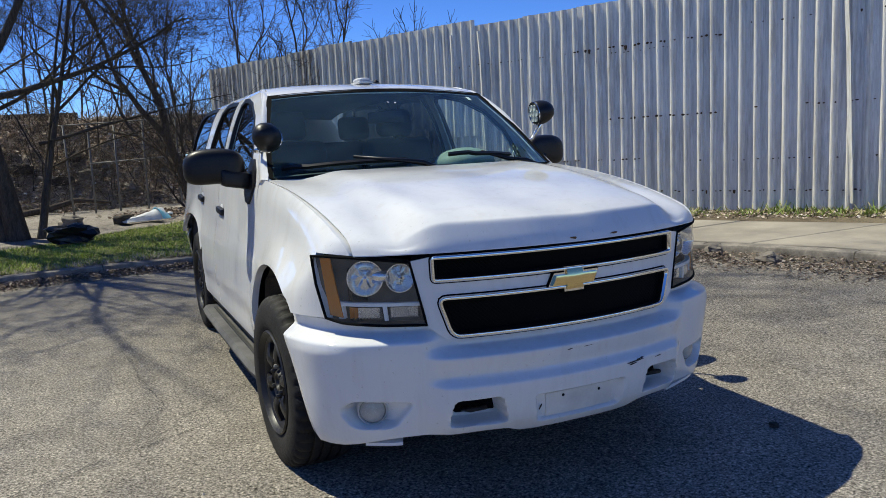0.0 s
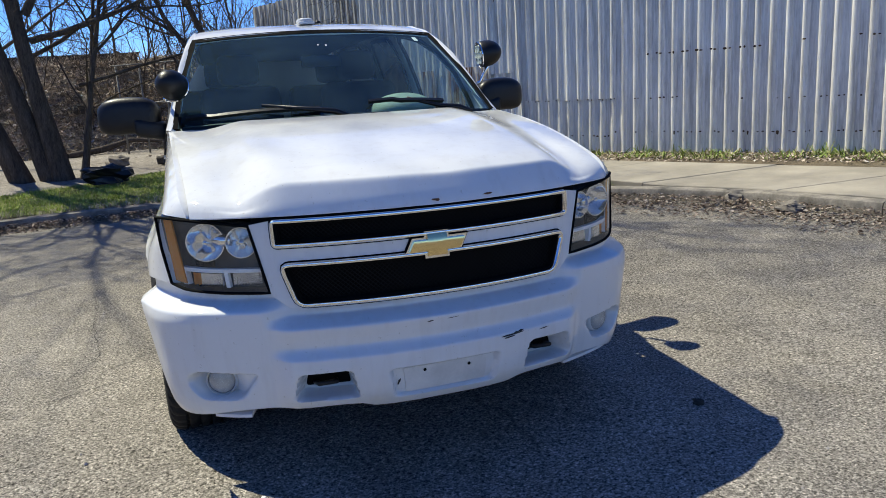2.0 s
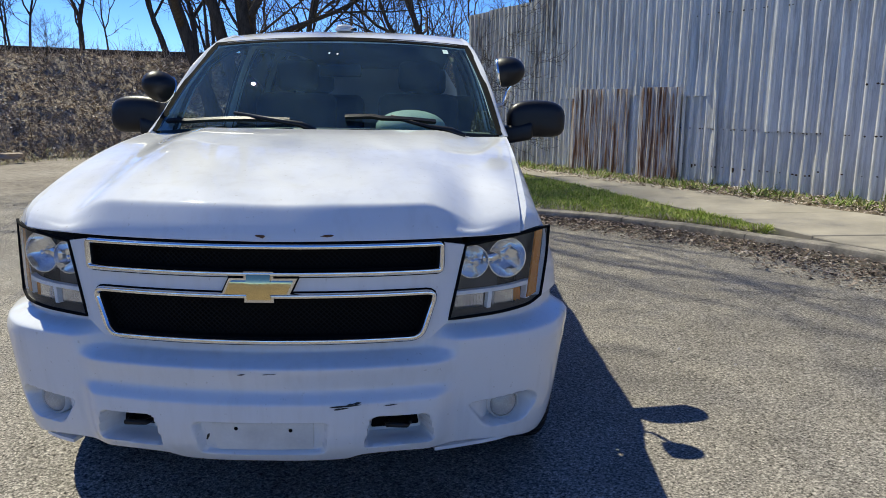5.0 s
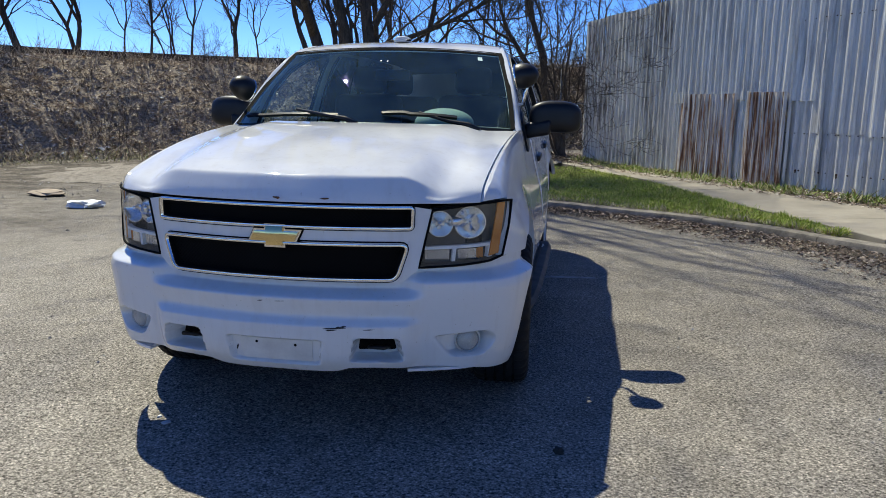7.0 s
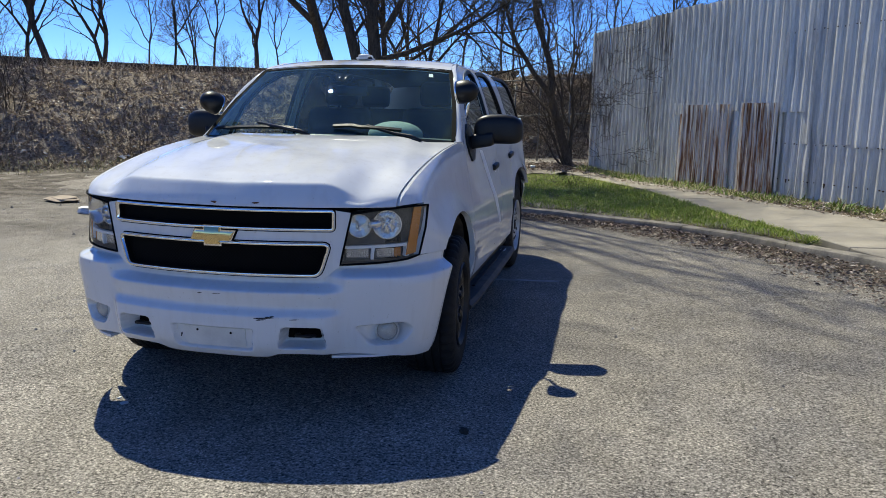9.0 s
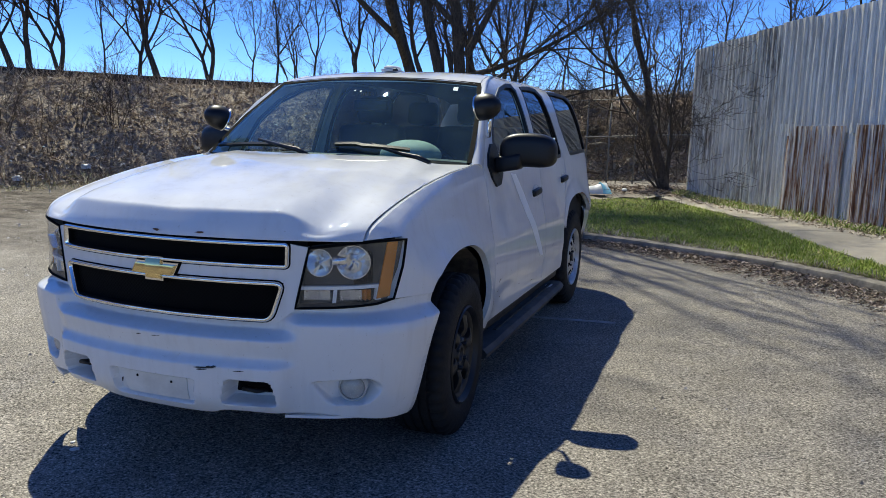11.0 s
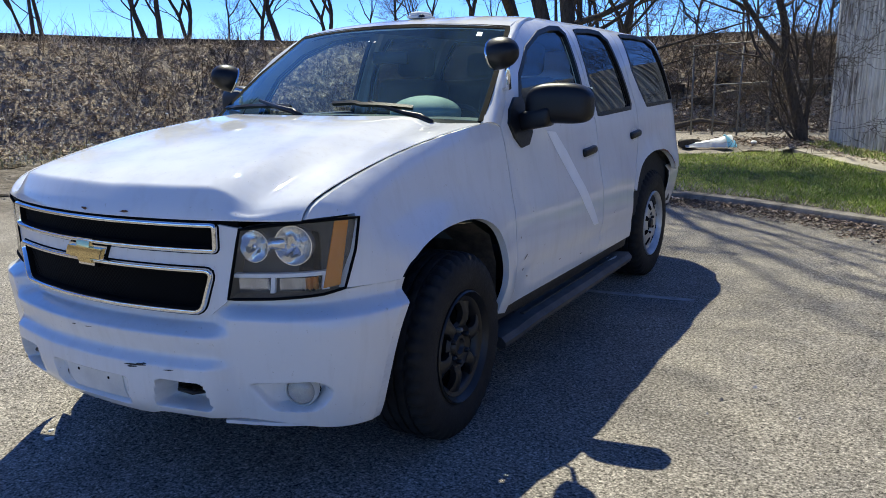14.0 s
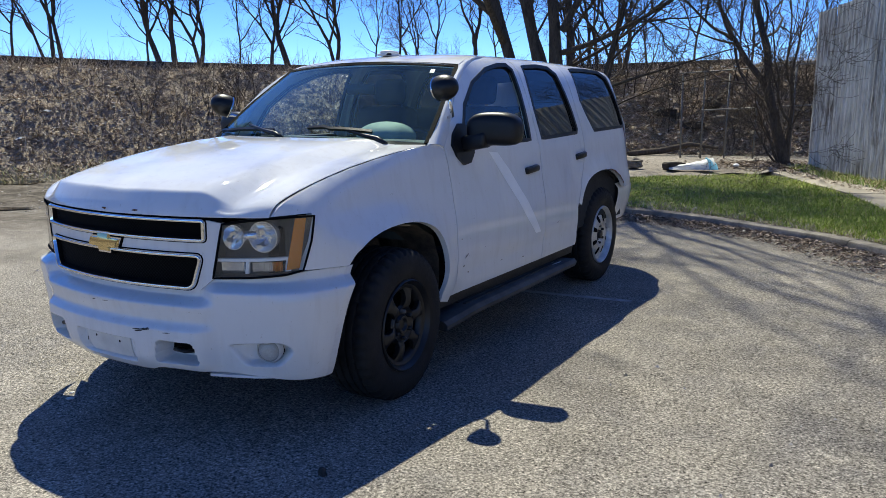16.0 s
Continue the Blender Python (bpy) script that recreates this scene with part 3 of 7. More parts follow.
# the verge: turf between kerb and pavement, soil strip below the metal fence, dirt path behind
WALK_NEAR = [(0.35, 13.6), (1.0, 12.3), (2.25, 9.55), (3.08, 6.5), (3.53, 5.05), (3.86, 4.1), (4.16, 3.3)]
WALK_FAR = [(1.15, 13.9), (1.95, 12.1), (2.95, 10.2), (3.98, 7.35), (4.68, 5.85), (5.42, 4.15), (5.98, 2.95), (6.6, 1.6), (8.2, -1.9), (11.2, -8.0)]
KERB_IN = off_line(KERB, 0.14)
grass_front = [p for p in KERB_IN if p[0] < 3.9][1:]
grass_back = [(-4.2, 8.2), (-3.4, 9.1), (-2.2, 9.9), (-1.0, 11.2), (0.3, 12.4), (1.0, 12.25), (2.25, 9.55), (3.08, 6.5), (3.53, 5.05), (3.78, 4.2)]
strip("lawn", grass_front, grass_back, lambda x, y: verge_z(x, y) + 0.005, "turf", "short green grass verge behind the kerb", "grass", 14, 50, 0.02)
soil_in = WALK_FAR
soil_out = off_line(FENCE, 0.35)
strip("soil_strip", soil_in, soil_out, lambda x, y: verge_z(x, y) + 0.015, "soil", "bare soil strip below the corrugated fence", "soil", 6, 60, 0.03)
path_front = [(-9.5, 7.4), (-6.0, 7.6), (-4.2, 8.15), (-3.4, 9.05), (-2.2, 9.85), (-1.0, 11.15), (0.3, 12.35), (1.2, 13.6), (1.3, 14.5)]
path_back = [(-11.5, 10.5), (-9.0, 13.8), (-6.0, 15.8), (-3.0, 17.2), (-1.0, 17.6), (0.2, 17.9), (1.5, 18.0), (2.4, 18.0), (3.2, 17.6)]
strip("dirt_path", path_front, path_back, lambda x, y: verge_z(x, y) * step01(-9.5, -4.5, x) * (1 if x > -4.4 else min(1, max(0, y - 7.5 - 0.3 * (x + 6.5)) / 1.3)) + 0.012 - 0.022 * step01(-4.3, -6.0, x), "path", "pale trodden dirt and gravel behind the verge", "path", 12, 50, 0.05)

# pavement: concrete slabs with open joints
pavement = tagged(new("pavement"), "pale concrete pavement slabs beside the fence", "pavement", kind="structure")
near_full = WALK_NEAR[:-1] + [(q[0], q[1]) for q in KERB_IN if q[1] < 3.4]
ln_n, ln_f = length(near_full), length(WALK_FAR)
cuts = 15
for k in range(cuts):
    bm = bmesh.new()
    a0, a1 = k / cuts, (k + 1) / cuts
    g = 0.006 / (ln_n / cuts)
    ring = []
    for i in range(5):
        ring.append(along(near_full, ln_n * (a0 + (a1 - a0) * (g + (1 - 2 * g) * i / 4)) * 0.9999)[0])
    for i in range(4, -1, -1):
        ring.append(along(WALK_FAR, ln_f * (a0 + (a1 - a0) * (g + (1 - 2 * g) * i / 4)) * 0.9999)[0])
    tilt = random.Random(k).uniform(-0.006, 0.006)
    top = [bm.verts.new((p.x, p.y, verge_z(p.x, p.y) + 0.02 + tilt)) for p in ring]
    f = bm.faces.new(top)
    bmesh.ops.recalc_face_normals(bm, faces=bm.faces)
    if f.normal.z < 0:
        f.normal_flip()
    bmesh.ops.extrude_face_region(bm, geom=[f])
    for v in top:
        v.co.z -= 0.12
    bmesh.ops.bevel(bm, geom=[e for e in bm.edges if all(v.co.z > verge_z(v.co.x, v.co.y) - 0.05 for v in e.verts)], offset=0.008, segments=1, affect="EDGES")
    part("slab", bm, "concrete", pavement, smooth=False)

# ---- embankment ----
BANK = [(-15.0, -14.0), (-14.2, -5.0), (-13.0, 3.0), (-11.4, 9.6), (-9.2, 13.2), (-6.2, 15.4), (-3.0, 16.9), (1.5, 17.6), (9.0, 18.6), (22.0, 20.5), (40, 23)]
PROFILE = curve([(0, -0.15), (0.5, 0.08), (1.4, 0.66), (2.8, 1.55), (4.2, 2.28), (5.0, 2.50), (5.8, 2.56), (8, 2.58), (20, 2.5), (50, 1.0), (80, -0.5)])
bank_len = length(BANK)


def bank_point(s, a):
    p, d = along(BANK, s)
    i = max(0.02, min(0.98, s / bank_len))
    p0, p1 = along(BANK, bank_len * max(0, i - 0.06))[0], along(BANK, bank_len * min(0.9999, i + 0.06))[0]
    t = (p1 - p0).normalized()
    nrm = Vector((-t.y, t.x))
    nrm = nrm if nrm.dot(Vector((-6, 10)) - Vector((0, 0))) > 0 else -nrm
    q = p + nrm * a
    h = PROFILE(a) * (1.0 + 0.10 * step01(30, 45, s))
    z = h + (0.24 * noise.noise((q.x * 0.55, q.y * 0.55, 7)) + 0.17 * noise.noise((q.x * 1.6, q.y * 1.6, 2)) + 0.10 * noise.noise((q.x * 3.4, q.y * 3.4, 5))) * step01(0.1, 1.2, a) * (1 - 0.6 * step01(4.6, 5.4, a))
    return Vector((q.x, q.y, z))


rows = [0, 0.2, 0.4, 0.6, 0.8, 1.0, 1.2, 1.4, 1.6, 1.8, 2.0, 2.2, 2.4, 2.6, 2.8, 3.0, 3.25, 3.5, 3.75, 4.0, 4.25, 4.5, 4.75, 5.0, 5.3, 5.6, 6, 7, 9, 13, 20, 35, 55, 80]
steps = 300
vs, fs = [], []
for i in range(steps + 1):
    for a in rows:
        vs.append(bank_point(bank_len * i / steps * 0.9999, a))
n = len(rows)
for i in range(steps):
    for j in range(n - 1):
        fs.append((i * n + j, (i + 1) * n + j, (i + 1) * n + j + 1, i * n + j + 1))
tagged(link("embankment", vs, fs, "bank"), "railway embankment covered in dead brush and leaf litter", "embankment", kind="structure")

# ---- trees and brush ----


def limb(vs, fs, pts, radii, sides):
    base, ref = len(vs), None
    n = len(pts)
    for i, p in enumerate(pts):
        d = (pts[min(n - 1, i + 1)] - pts[max(0, i - 1)]).normalized()
        ref = d.orthogonal().normalized() if ref is None else (ref - d * ref.dot(d)).normalized()
        s = d.cross(ref)
        for k in range(sides):
            a = 2 * math.pi * k / sides
            vs.append(p + (ref * math.cos(a) + s * math.sin(a)) * radii[i])
    for i in range(n - 1):
        for k in range(sides):
            a, b = base + i * sides + k, base + i * sides + (k + 1) % sides
            fs.append((a, b, b + sides, a + sides))


def branch(rng, vs, fs, start, direction, ln, r, level, depth, up=0.12, droop=0.0, kids=(3, 6), rmin=0.0028):
    n = 6 if level < 2 else 4
    pts, d = [start], direction.normalized()
    radii = [r]
    for i in range(n):
        wob = Vector((rng.gauss(0, 1), rng.gauss(0, 1), rng.gauss(0, 0.7))) * (0.10 + 0.07 * level)
        d = (d + wob + Vector((0, 0, up - droop * i / n))).normalized()
        pts.append(pts[-1] + d * ln / n)
        radii.append(max(rmin, r * (1 - 0.80 * (i + 1) / n)))
    limb(vs, fs, pts, radii, 7 if r > 0.06 else 5 if r > 0.02 else 3)
    if level >= depth:
        return
    for _ in range(rng.randint(*kids) + (2 if level == 0 else 0)):
        t = rng.uniform(0.28, 0.98)
        i = min(n - 1, int(t * n))
        p = pts[i].lerp(pts[i + 1], t * n - i)
        axis_d = (pts[i + 1] - pts[i]).normalized()
        side = axis_d.orthogonal().normalized()
        side.rotate(Matrix.Rotation(rng.uniform(0, 2 * math.pi), 3, axis_d))
        nd = axis_d * rng.uniform(0.45, 0.95) + side * rng.uniform(0.5, 1.0)
        rr = max(0.003, (r * (1 - 0.8 * t)) * rng.uniform(0.45, 0.75))
        branch(rng, vs, fs, p, nd, ln * rng.uniform(0.38, 0.68), rr, level + 1, depth, up, droop, kids, rmin)


def bare_tree(label, height, r, seed, stems, fork=0.35, depth=4, kids=(3, 5), spread=0.55, group="", rmin=0.0028, limbs=(), wob=0.05):
    """stems: (x, y, lean x, lean y, size) of each trunk from one root."""
    rng = random.Random(seed)
    root = thing("bare_tree", label, "tree", group)
    tv, tf, cv, cf = [], [], [], []
    for sx, sy, lx, ly, size in stems:
        h = height * size
        pts, radii, n = [], [], 9
        p, d = Vector((sx, sy, -0.15)), Vector((lx, ly, 1)).normalized()
        for i in range(n + 1):
            pts.append(p.copy())
            t = i / n
            radii.append(r * size * (1.25 if i == 0 else 1.0) * (1 - 0.86 * t ** 0.65))
            d = (d + Vector((rng.gauss(0, wob), rng.gauss(0, wob), 0.04))).normalized()
            p = p + d * h / n
        limb(tv, tf, pts, radii, 10)
        for k in range(rng.randint(10, 12)):
            t = rng.uniform(fork, 0.98)
            i = min(n - 1, int(t * n))
            q = pts[i].lerp(pts[i + 1], t * n - i)
            a = rng.uniform(0, 2 * math.pi)
            dd = Vector((math.cos(a) * spread, math.sin(a) * spread, rng.uniform(0.35, 0.9)))
            branch(rng, cv, cf, q, dd, h * rng.uniform(0.28, 0.5) * (1.15 - 0.5 * t), radii[i] * rng.uniform(0.35, 0.6), 1, depth, 0.09, 0.0, kids, rmin)
        branch(rng, cv, cf, pts[-1], d, h * 0.25, radii[-1], 1, depth, 0.1, 0.0, kids, rmin)
    for start, way, ln, rr in limbs:
        branch(rng, cv, cf, Vector(start), Vector(way), ln, rr, 0, depth, 0.05, 0.0, kids, rmin)
    link("trunk", tv, tf, "bark", root)
    link("crown", cv, cf, "bark", root)
    return root


# the clump on the verge, whose limbs throw their shade over the road
big = bare_tree("tall bare tree with several dark trunks on the grass verge", 17.0, 0.150, 11,
                [(0.0, 0.0, -0.09, -0.02, 1.0), (-0.34, 0.5, -0.05, 0.05, 0.6), (-0.2, 0.12, -0.17, -0.05, 0.95)], 0.20, 4, (4, 6), 0.75,
                limbs=(((-0.2, 0.0, 2.3), (0.95, -0.1, 0.28), 3.4, 0.06), ((-0.25, 0, 3.1), (-0.7, -0.2, 0.7), 3.6, 0.07), ((-0.22, 0, 2.7), (0.45, 0.1, 0.9), 4.4, 0.075)))
big.location = (-2.70, 10.95, 0.16)
leaning = bare_tree("bare tree with one leaning dark trunk on the grass verge", 14.0, 0.16, 15, [(0, 0, -0.33, -0.04, 1.0)], 0.30, 4, (4, 6), 0.95,
                    limbs=(((-0.85, -0.1, 2.5), (0.02, -0.78, 0.55), 4.8, 0.085), ((-1.2, -0.15, 3.6), (0.30, -0.70, 0.55), 4.6, 0.075), ((-1.0, -0.12, 3.0), (-0.5, -0.65, 0.6), 4.4, 0.07)))
leaning.location = (-3.36, 11.2, 0.16)
slim = bare_tree("slim bare tree leaning over the grass verge", 7.5, 0.062, 12, [(0, 0, 0.30, 0.0, 1.0), (0.02, 0.05, 0.16, 0.25, 0.85)], 0.15, 4, (4, 6), 0.8,
                 limbs=(((0.16, 0.0, 1.55), (0.93, -0.05, 0.22), 3.2, 0.032), ((0.4, 0, 2.0), (0.6, 0.1, 0.6), 2.6, 0.03)))
slim.location = (-2.42, 10.85, 0.16)


def grow(rng, mesh, p, d, ln, r, level, top, rmin, up=0.05):
    """A limb that wanders, carries twigs and forks at its end."""
    n = 5 if level < 3 else 4
    pts, radii = [p], [max(rmin, r)]
    for i in range(n):
        wob = Vector((rng.gauss(0, 1), rng.gauss(0, 1), rng.gauss(0, 0.5))) * (0.07 + 0.022 * level)
        d = (d + wob + Vector((0, 0, up))).normalized()
        pts.append(pts[-1] + d * ln / n)
        radii.append(max(rmin, r * (1 - 0.30 * (i + 1) / n)))
    vs, fs = mesh[0] if level == 0 else mesh[1]
    limb(vs, fs, pts, radii, 8 if r > 0.06 else 5 if r > 0.02 else 3)
    if level >= top:
        return

    def turned(axis_d, angle, spin):
        side = axis_d.orthogonal().normalized()
        side.rotate(Matrix.Rotation(spin, 3, axis_d))
        return axis_d * math.cos(angle) + side * math.sin(angle)
    for _ in range(rng.randint(1, 2) if level else 1):
        t = rng.uniform(0.3, 0.95) if level else rng.uniform(0.55, 0.95)
        i = min(n - 1, int(t * n))
        q = pts[i].lerp(pts[i + 1], t * n - i)
        grow(rng, mesh, q, turned((pts[i + 1] - pts[i]).normalized(), rng.uniform(0.6, 1.2), rng.uniform(0, 6.28)), ln * rng.uniform(0.45, 0.9), r * rng.uniform(0.22, 0.4), max(level + 2, top - 2), top, rmin, 0.03)
    spin = rng.uniform(0, 6.28)
    for k, (angle, rk, lk) in enumerate(((rng.uniform(0.10, 0.34), 0.74, rng.uniform(0.78, 0.95)), (rng.uniform(0.42, 0.80), 0.60, rng.uniform(0.65, 0.9)), (rng.uniform(0.3, 0.7), 0.45, rng.uniform(0.5, 0.8)))[:2 if rng.random() < 0.75 else 3]):
        grow(rng, mesh, pts[-1], turned(d, angle, spin + k * rng.uniform(2.4, 3.6)), ln * lk, r * rk, level + 1, top, rmin, up)


def forked_tree(label, height, r, seed, stems, group="", top=7, rmin=0.005, bole=0.24):
    """A bare tree whose trunks fork again and again into rising limbs. stems: (x, y, lean x, lean y, size)."""
    rng = random.Random(seed)
    root = thing("bare_tree", label, "tree", group)
    mesh = (([], []), ([], []))
    for sx, sy, lx, ly, size in stems:
        limb(*mesh[0], [Vector((sx - lx * 0.15, sy - ly * 0.15, -0.2)), Vector((sx, sy, 0.05))], [r * size * 1.35, r * size], 8)
        grow(rng, mesh, Vector((sx, sy, 0.05)), Vector((lx, ly, 1)).normalized(), height * size * bole, r * size, 0, top, rmin)
    link("trunk", *mesh[0], "bark", root)
    link("crown", *mesh[1], "bark", root)
    return root


shrub = forked_tree("dark bare shrubby tree with many stems at the fence end", 6.2, 0.125, 13,
                    [(0, 0, -0.24, 0.0, 1.0), (0.05, 0.05, -0.05, 0.1, 0.5), (-0.1, -0.1, -0.55, -0.1, 0.30), (-0.2, 0.12, -0.85, 0.1, 0.24)], "", 5, 0.0035, 0.28)
shrub.location = (0.62, 15.0, 0.2)

kinds = [
    forked_tree("bare tree on the railway embankment", 9.5, 0.105, 21, [(0, 0, 0.05, 0.0, 1.0)], "bare trees on the embankment", 7, 0.0045, 0.14),
    forked_tree("bare tree with a forked trunk on the railway embankment", 9.0, 0.095, 22, [(0, 0, 0.20, 0.0, 1.0), (0.02, 0.1, -0.24, 0.05, 0.9)], "bare trees on the embankment", 6, 0.0045, 0.14),
    forked_tree("slender bare tree on the railway embankment", 8.0, 0.05, 23, [(0, 0, -0.08, 0, 1.0)], "bare trees on the embankment", 6, 0.004, 0.16),
    forked_tree("sparse bare bush on the railway embankment", 1.9, 0.016, 24, [(0, 0, -0.3, 0, 1.0), (0.2, 0, 0.35, 0.1, 0.9), (0.1, 0.2, 0.05, 0.45, 0.8), (-0.2, 0.1, -0.3, -0.3, 0.9), (0.1, -0.1, 0.5, -0.3, 0.7)], "bare bushes on the embankment", 4, 0.003, 0.30),
    forked_tree("bare tree with three tall stems on the railway embankment", 9.0, 0.07, 26, [(0, 0, -0.10, 0, 1.0), (0.25, 0.1, 0.02, 0.1, 1.05), (-0.15, 0.2, -0.30, 0.0, 0.8)], "bare trees on the embankment", 6, 0.0045, 0.15),
    forked_tree("leaning bare tree with a thick trunk on the railway embankment", 9.5, 0.12, 27, [(0, 0, -0.26, 0.0, 1.0)], "bare trees on the embankment", 7, 0.0045, 0.17),
]


def from_eye(eye, az, dist):
    return eye[0] + math.sin(radians(az)) * dist, eye[1] + math.cos(radians(az)) * dist


rng = random.Random(7)
spots = []
# the row behind the railway: place, kind, size
for x, y, k, size in ((-21.5, 8.4, 0, 0.9), (-20.6, 10.4, 2, 1.0), (-20.2, 11.5, 4, 1.0), (-19.2, 14.2, 2, 0.9), (-19.0, 14.6, 5, 0.9), (-18.8, 15.0, 0, 1.05), (-18.3, 15.6, 1, 0.95), (-17.6, 16.8, 2, 0.85), (-17.0, 17.7, 0, 0.78),
                      (-16.6, 18.3, 5, 1.0), (-15.6, 19.6, 1, 1.0), (-14.4, 20.5, 2, 0.8), (-13.7, 21.0, 2, 1.05), (-13.2, 21.5, 4, 0.62), (-12.7, 21.9, 2, 1.0), (-11.4, 22.8, 0, 0.95), (-10.7, 23.2, 2, 0.8), (-9.0, 24.0, 5, 1.05),
                      (-8.2, 24.6, 0, 1.15), (-7.6, 24.7, 4, 1.1), (-6.5, 25.3, 1, 1.05), (-5.0, 29.5, 2, 1.2), (-3.4, 31.0, 2, 1.2), (-1.6, 30.0, 2, 1.0),
                      (-22.0, 3.5, 5, 0.9), (-21.8, 6.0, 2, 1.0)):
    spots.append((x, y, k, size))
for az, dist, k, size in ((10.5, 27, 2, 1.2), (12.3, 23, 0, 0.8), (14.3, 27, 2, 1.2), (15.2, 22, 1, 0.85), (18.6, 27, 2, 1.2), (24.0, 21, 0, 0.85), (29.6, 24, 0, 0.8), (34, 26, 1, 0.8), (39, 27, 0, 0.8), (45, 27, 2, 1.2),
                          (-8.5, 31, 2, 1.0), (-2.0, 33, 2, 1.2), (2.5, 32, 2, 1.0), (6.2, 31, 2, 1.2)):
    spots.append((*from_eye((-1.61, -3.35), az, dist), k, size))


def bank_height(x, y):
    best = min(range(0, 160), key=lambda i: (along(BANK, bank_len * i / 160)[0] - Vector((x, y))).length)
    p, d = along(BANK, bank_len * best / 160)
    a = (Vector((x, y)) - p).length
    inside = (Vector((x, y)) - p).dot(Vector((-d.y, d.x))) > 0
    return PROFILE(a) * 1.05 if inside else 0.1


used = set()
for x, y, k, size in spots:
    m = pose(x, y, bank_height(x, y) - 0.1, 0, 0, rng.uniform(0, 360) if k in (0, 2) else -math.degrees(math.atan2(x, y)) + rng.uniform(-25, 25))
    if k not in used:
        kinds[k].matrix_basis = m @ Matrix.Scale(size, 4)
        used.add(k)
    else:
        c = copy_thing(kinds[k], m)
        c.scale = (size, size, size)
for i in range(44):
    s = rng.uniform(12, 44)
    p = bank_point(s, rng.uniform(0.6, 5.0) if i % 3 else rng.uniform(7.8, 9.5))
    m = pose(p.x, p.y, p.z - 0.05, 0, 0, rng.uniform(0, 360))
    if 3 not in used:
        kinds[3].matrix_basis = m
        used.add(3)
    else:
        c = copy_thing(kinds[3], m)
        c.scale = [rng.uniform(0.35, 0.85)] * 3

for x, y, size in ((-4.2, 19.6, 1.5), (-2.6, 18.6, 1.2), (-1.2, 20.3, 1.8), (-0.2, 18.6, 1.2), (0.7, 19.8, 1.8), (1.6, 19.0, 1.6)):
    c = copy_thing(kinds[3], pose(x, y, bank_height(x, y) - 0.1, 0, 0, rng.uniform(0, 360)))
    c.scale = (size, size, size)

# dead stalks and twigs lying and standing on the slope
rng = random.Random(31)


def ribbons(count, place, size, mat, name, label, category, width=0.012, flat=0.3):
    vs, fs = [], []
    for _ in range(count):
        p = place()
        if p is None:
            continue
        a, ln = rng.uniform(0, 2 * math.pi), rng.uniform(*size) * (1 + 0.9 * noise.noise((p.x * 3.1, p.y * 3.1, 6)))
        lift = rng.uniform(flat, 1.0) if rng.random() < 0.6 else rng.uniform(-0.05, flat)
        d = Vector((math.cos(a), math.sin(a), lift * 1.6)).normalized()
        bend = Vector((rng.uniform(-1, 1), rng.uniform(-1, 1), rng.uniform(-0.5, 0.3))) * 0.35
        s = Vector((-math.sin(a), math.cos(a), rng.uniform(-0.4, 0.4))) * width * rng.uniform(0.6, 1.4)
        q, e = p + d * ln * 0.5 + bend * ln * 0.15, p + (d + bend).normalized() * ln
        b = len(vs)
        vs += [p - s, p + s, q + s * 0.8, q - s * 0.8, e + s * 0.3, e - s * 0.3]
        fs += [(b, b + 1, b + 2, b + 3), (b + 3, b + 2, b + 4, b + 5)]
    ob = link(name, vs, fs, mat, smooth=False)
    return tagged(ob, label, category, kind="stuff")


def on_bank():
    s, a = rng.uniform(10, 46), rng.uniform(0.1, 5.6)
    return bank_point(s, a)


ribbons(15000, on_bank, (0.12, 0.75), "dead", "dead_stalks", "dry dead stalks and brush on the embankment", "brush", 0.005, 0.3)
ribbons(12000, on_bank, (0.15, 1.1), "twig", "fallen_twigs", "dark fallen twigs tangled on the embankment", "brush", 0.006, 0.1)
ribbons(3500, lambda: bank_point(rng.uniform(8, 50), rng.uniform(4.8, 6.2)), (0.2, 0.6), "dead", "dry_grass", "tall dry grass along the embankment crest", "grass", 0.008, 0.6)
ribbons(7000, lambda: bank_point(rng.uniform(8, 46), rng.uniform(-0.8, 0.5)) + Vector((0, 0, 0.10)), (0.08, 0.28), "straw", "base_grass", "pale grass at the foot of the embankment", "grass", 0.008, 0.6)


def leaves(count, place, size, mat, name, label):
    vs, fs = [], []
    for _ in range(count):
        p = place()
        if p is None:
            continue
        a, s = rng.uniform(0, 6.28), rng.uniform(*size)
        u, w = Vector((math.cos(a), math.sin(a), rng.uniform(-0.5, 0.5))), Vector((-math.sin(a), math.cos(a), rng.uniform(-0.5, 0.5)))
        b = len(vs)
        vs += [p - u * s, p + w * s * 0.5 + Vector((0, 0, s * 0.3)), p + u * s, p - w * s * 0.5 + Vector((0, 0, s * 0.2))]
        fs += [(b, b + 1, b + 2, b + 3)]
    return tagged(link(name, vs, fs, mat, smooth=False), label, "leaves", kind="stuff")


leaves(60000, lambda: on_bank() + Vector((0, 0, 0.02)), (0.018, 0.07), "leaf", "leaf_litter", "brown leaf litter over the embankment slope")


leaves(15000, lambda: bank_point(rng.uniform(32.5, 41.5), rng.uniform(0.1, 5.0)) + Vector((0, 0, 0.03)), (0.03, 0.085), "leaf", "leaf_drift", "pale drift of dry leaves on the slope behind the path")
leaves(2600, lambda: (lambda x, y: Vector((x, y, verge_z(x, y) + 0.04)))(rng.gauss(0.5, 0.7), rng.gauss(14.6, 0.6)), (0.02, 0.06), "leaf_dark", "leaf_heap", "dark heap of leaves round the shrub")


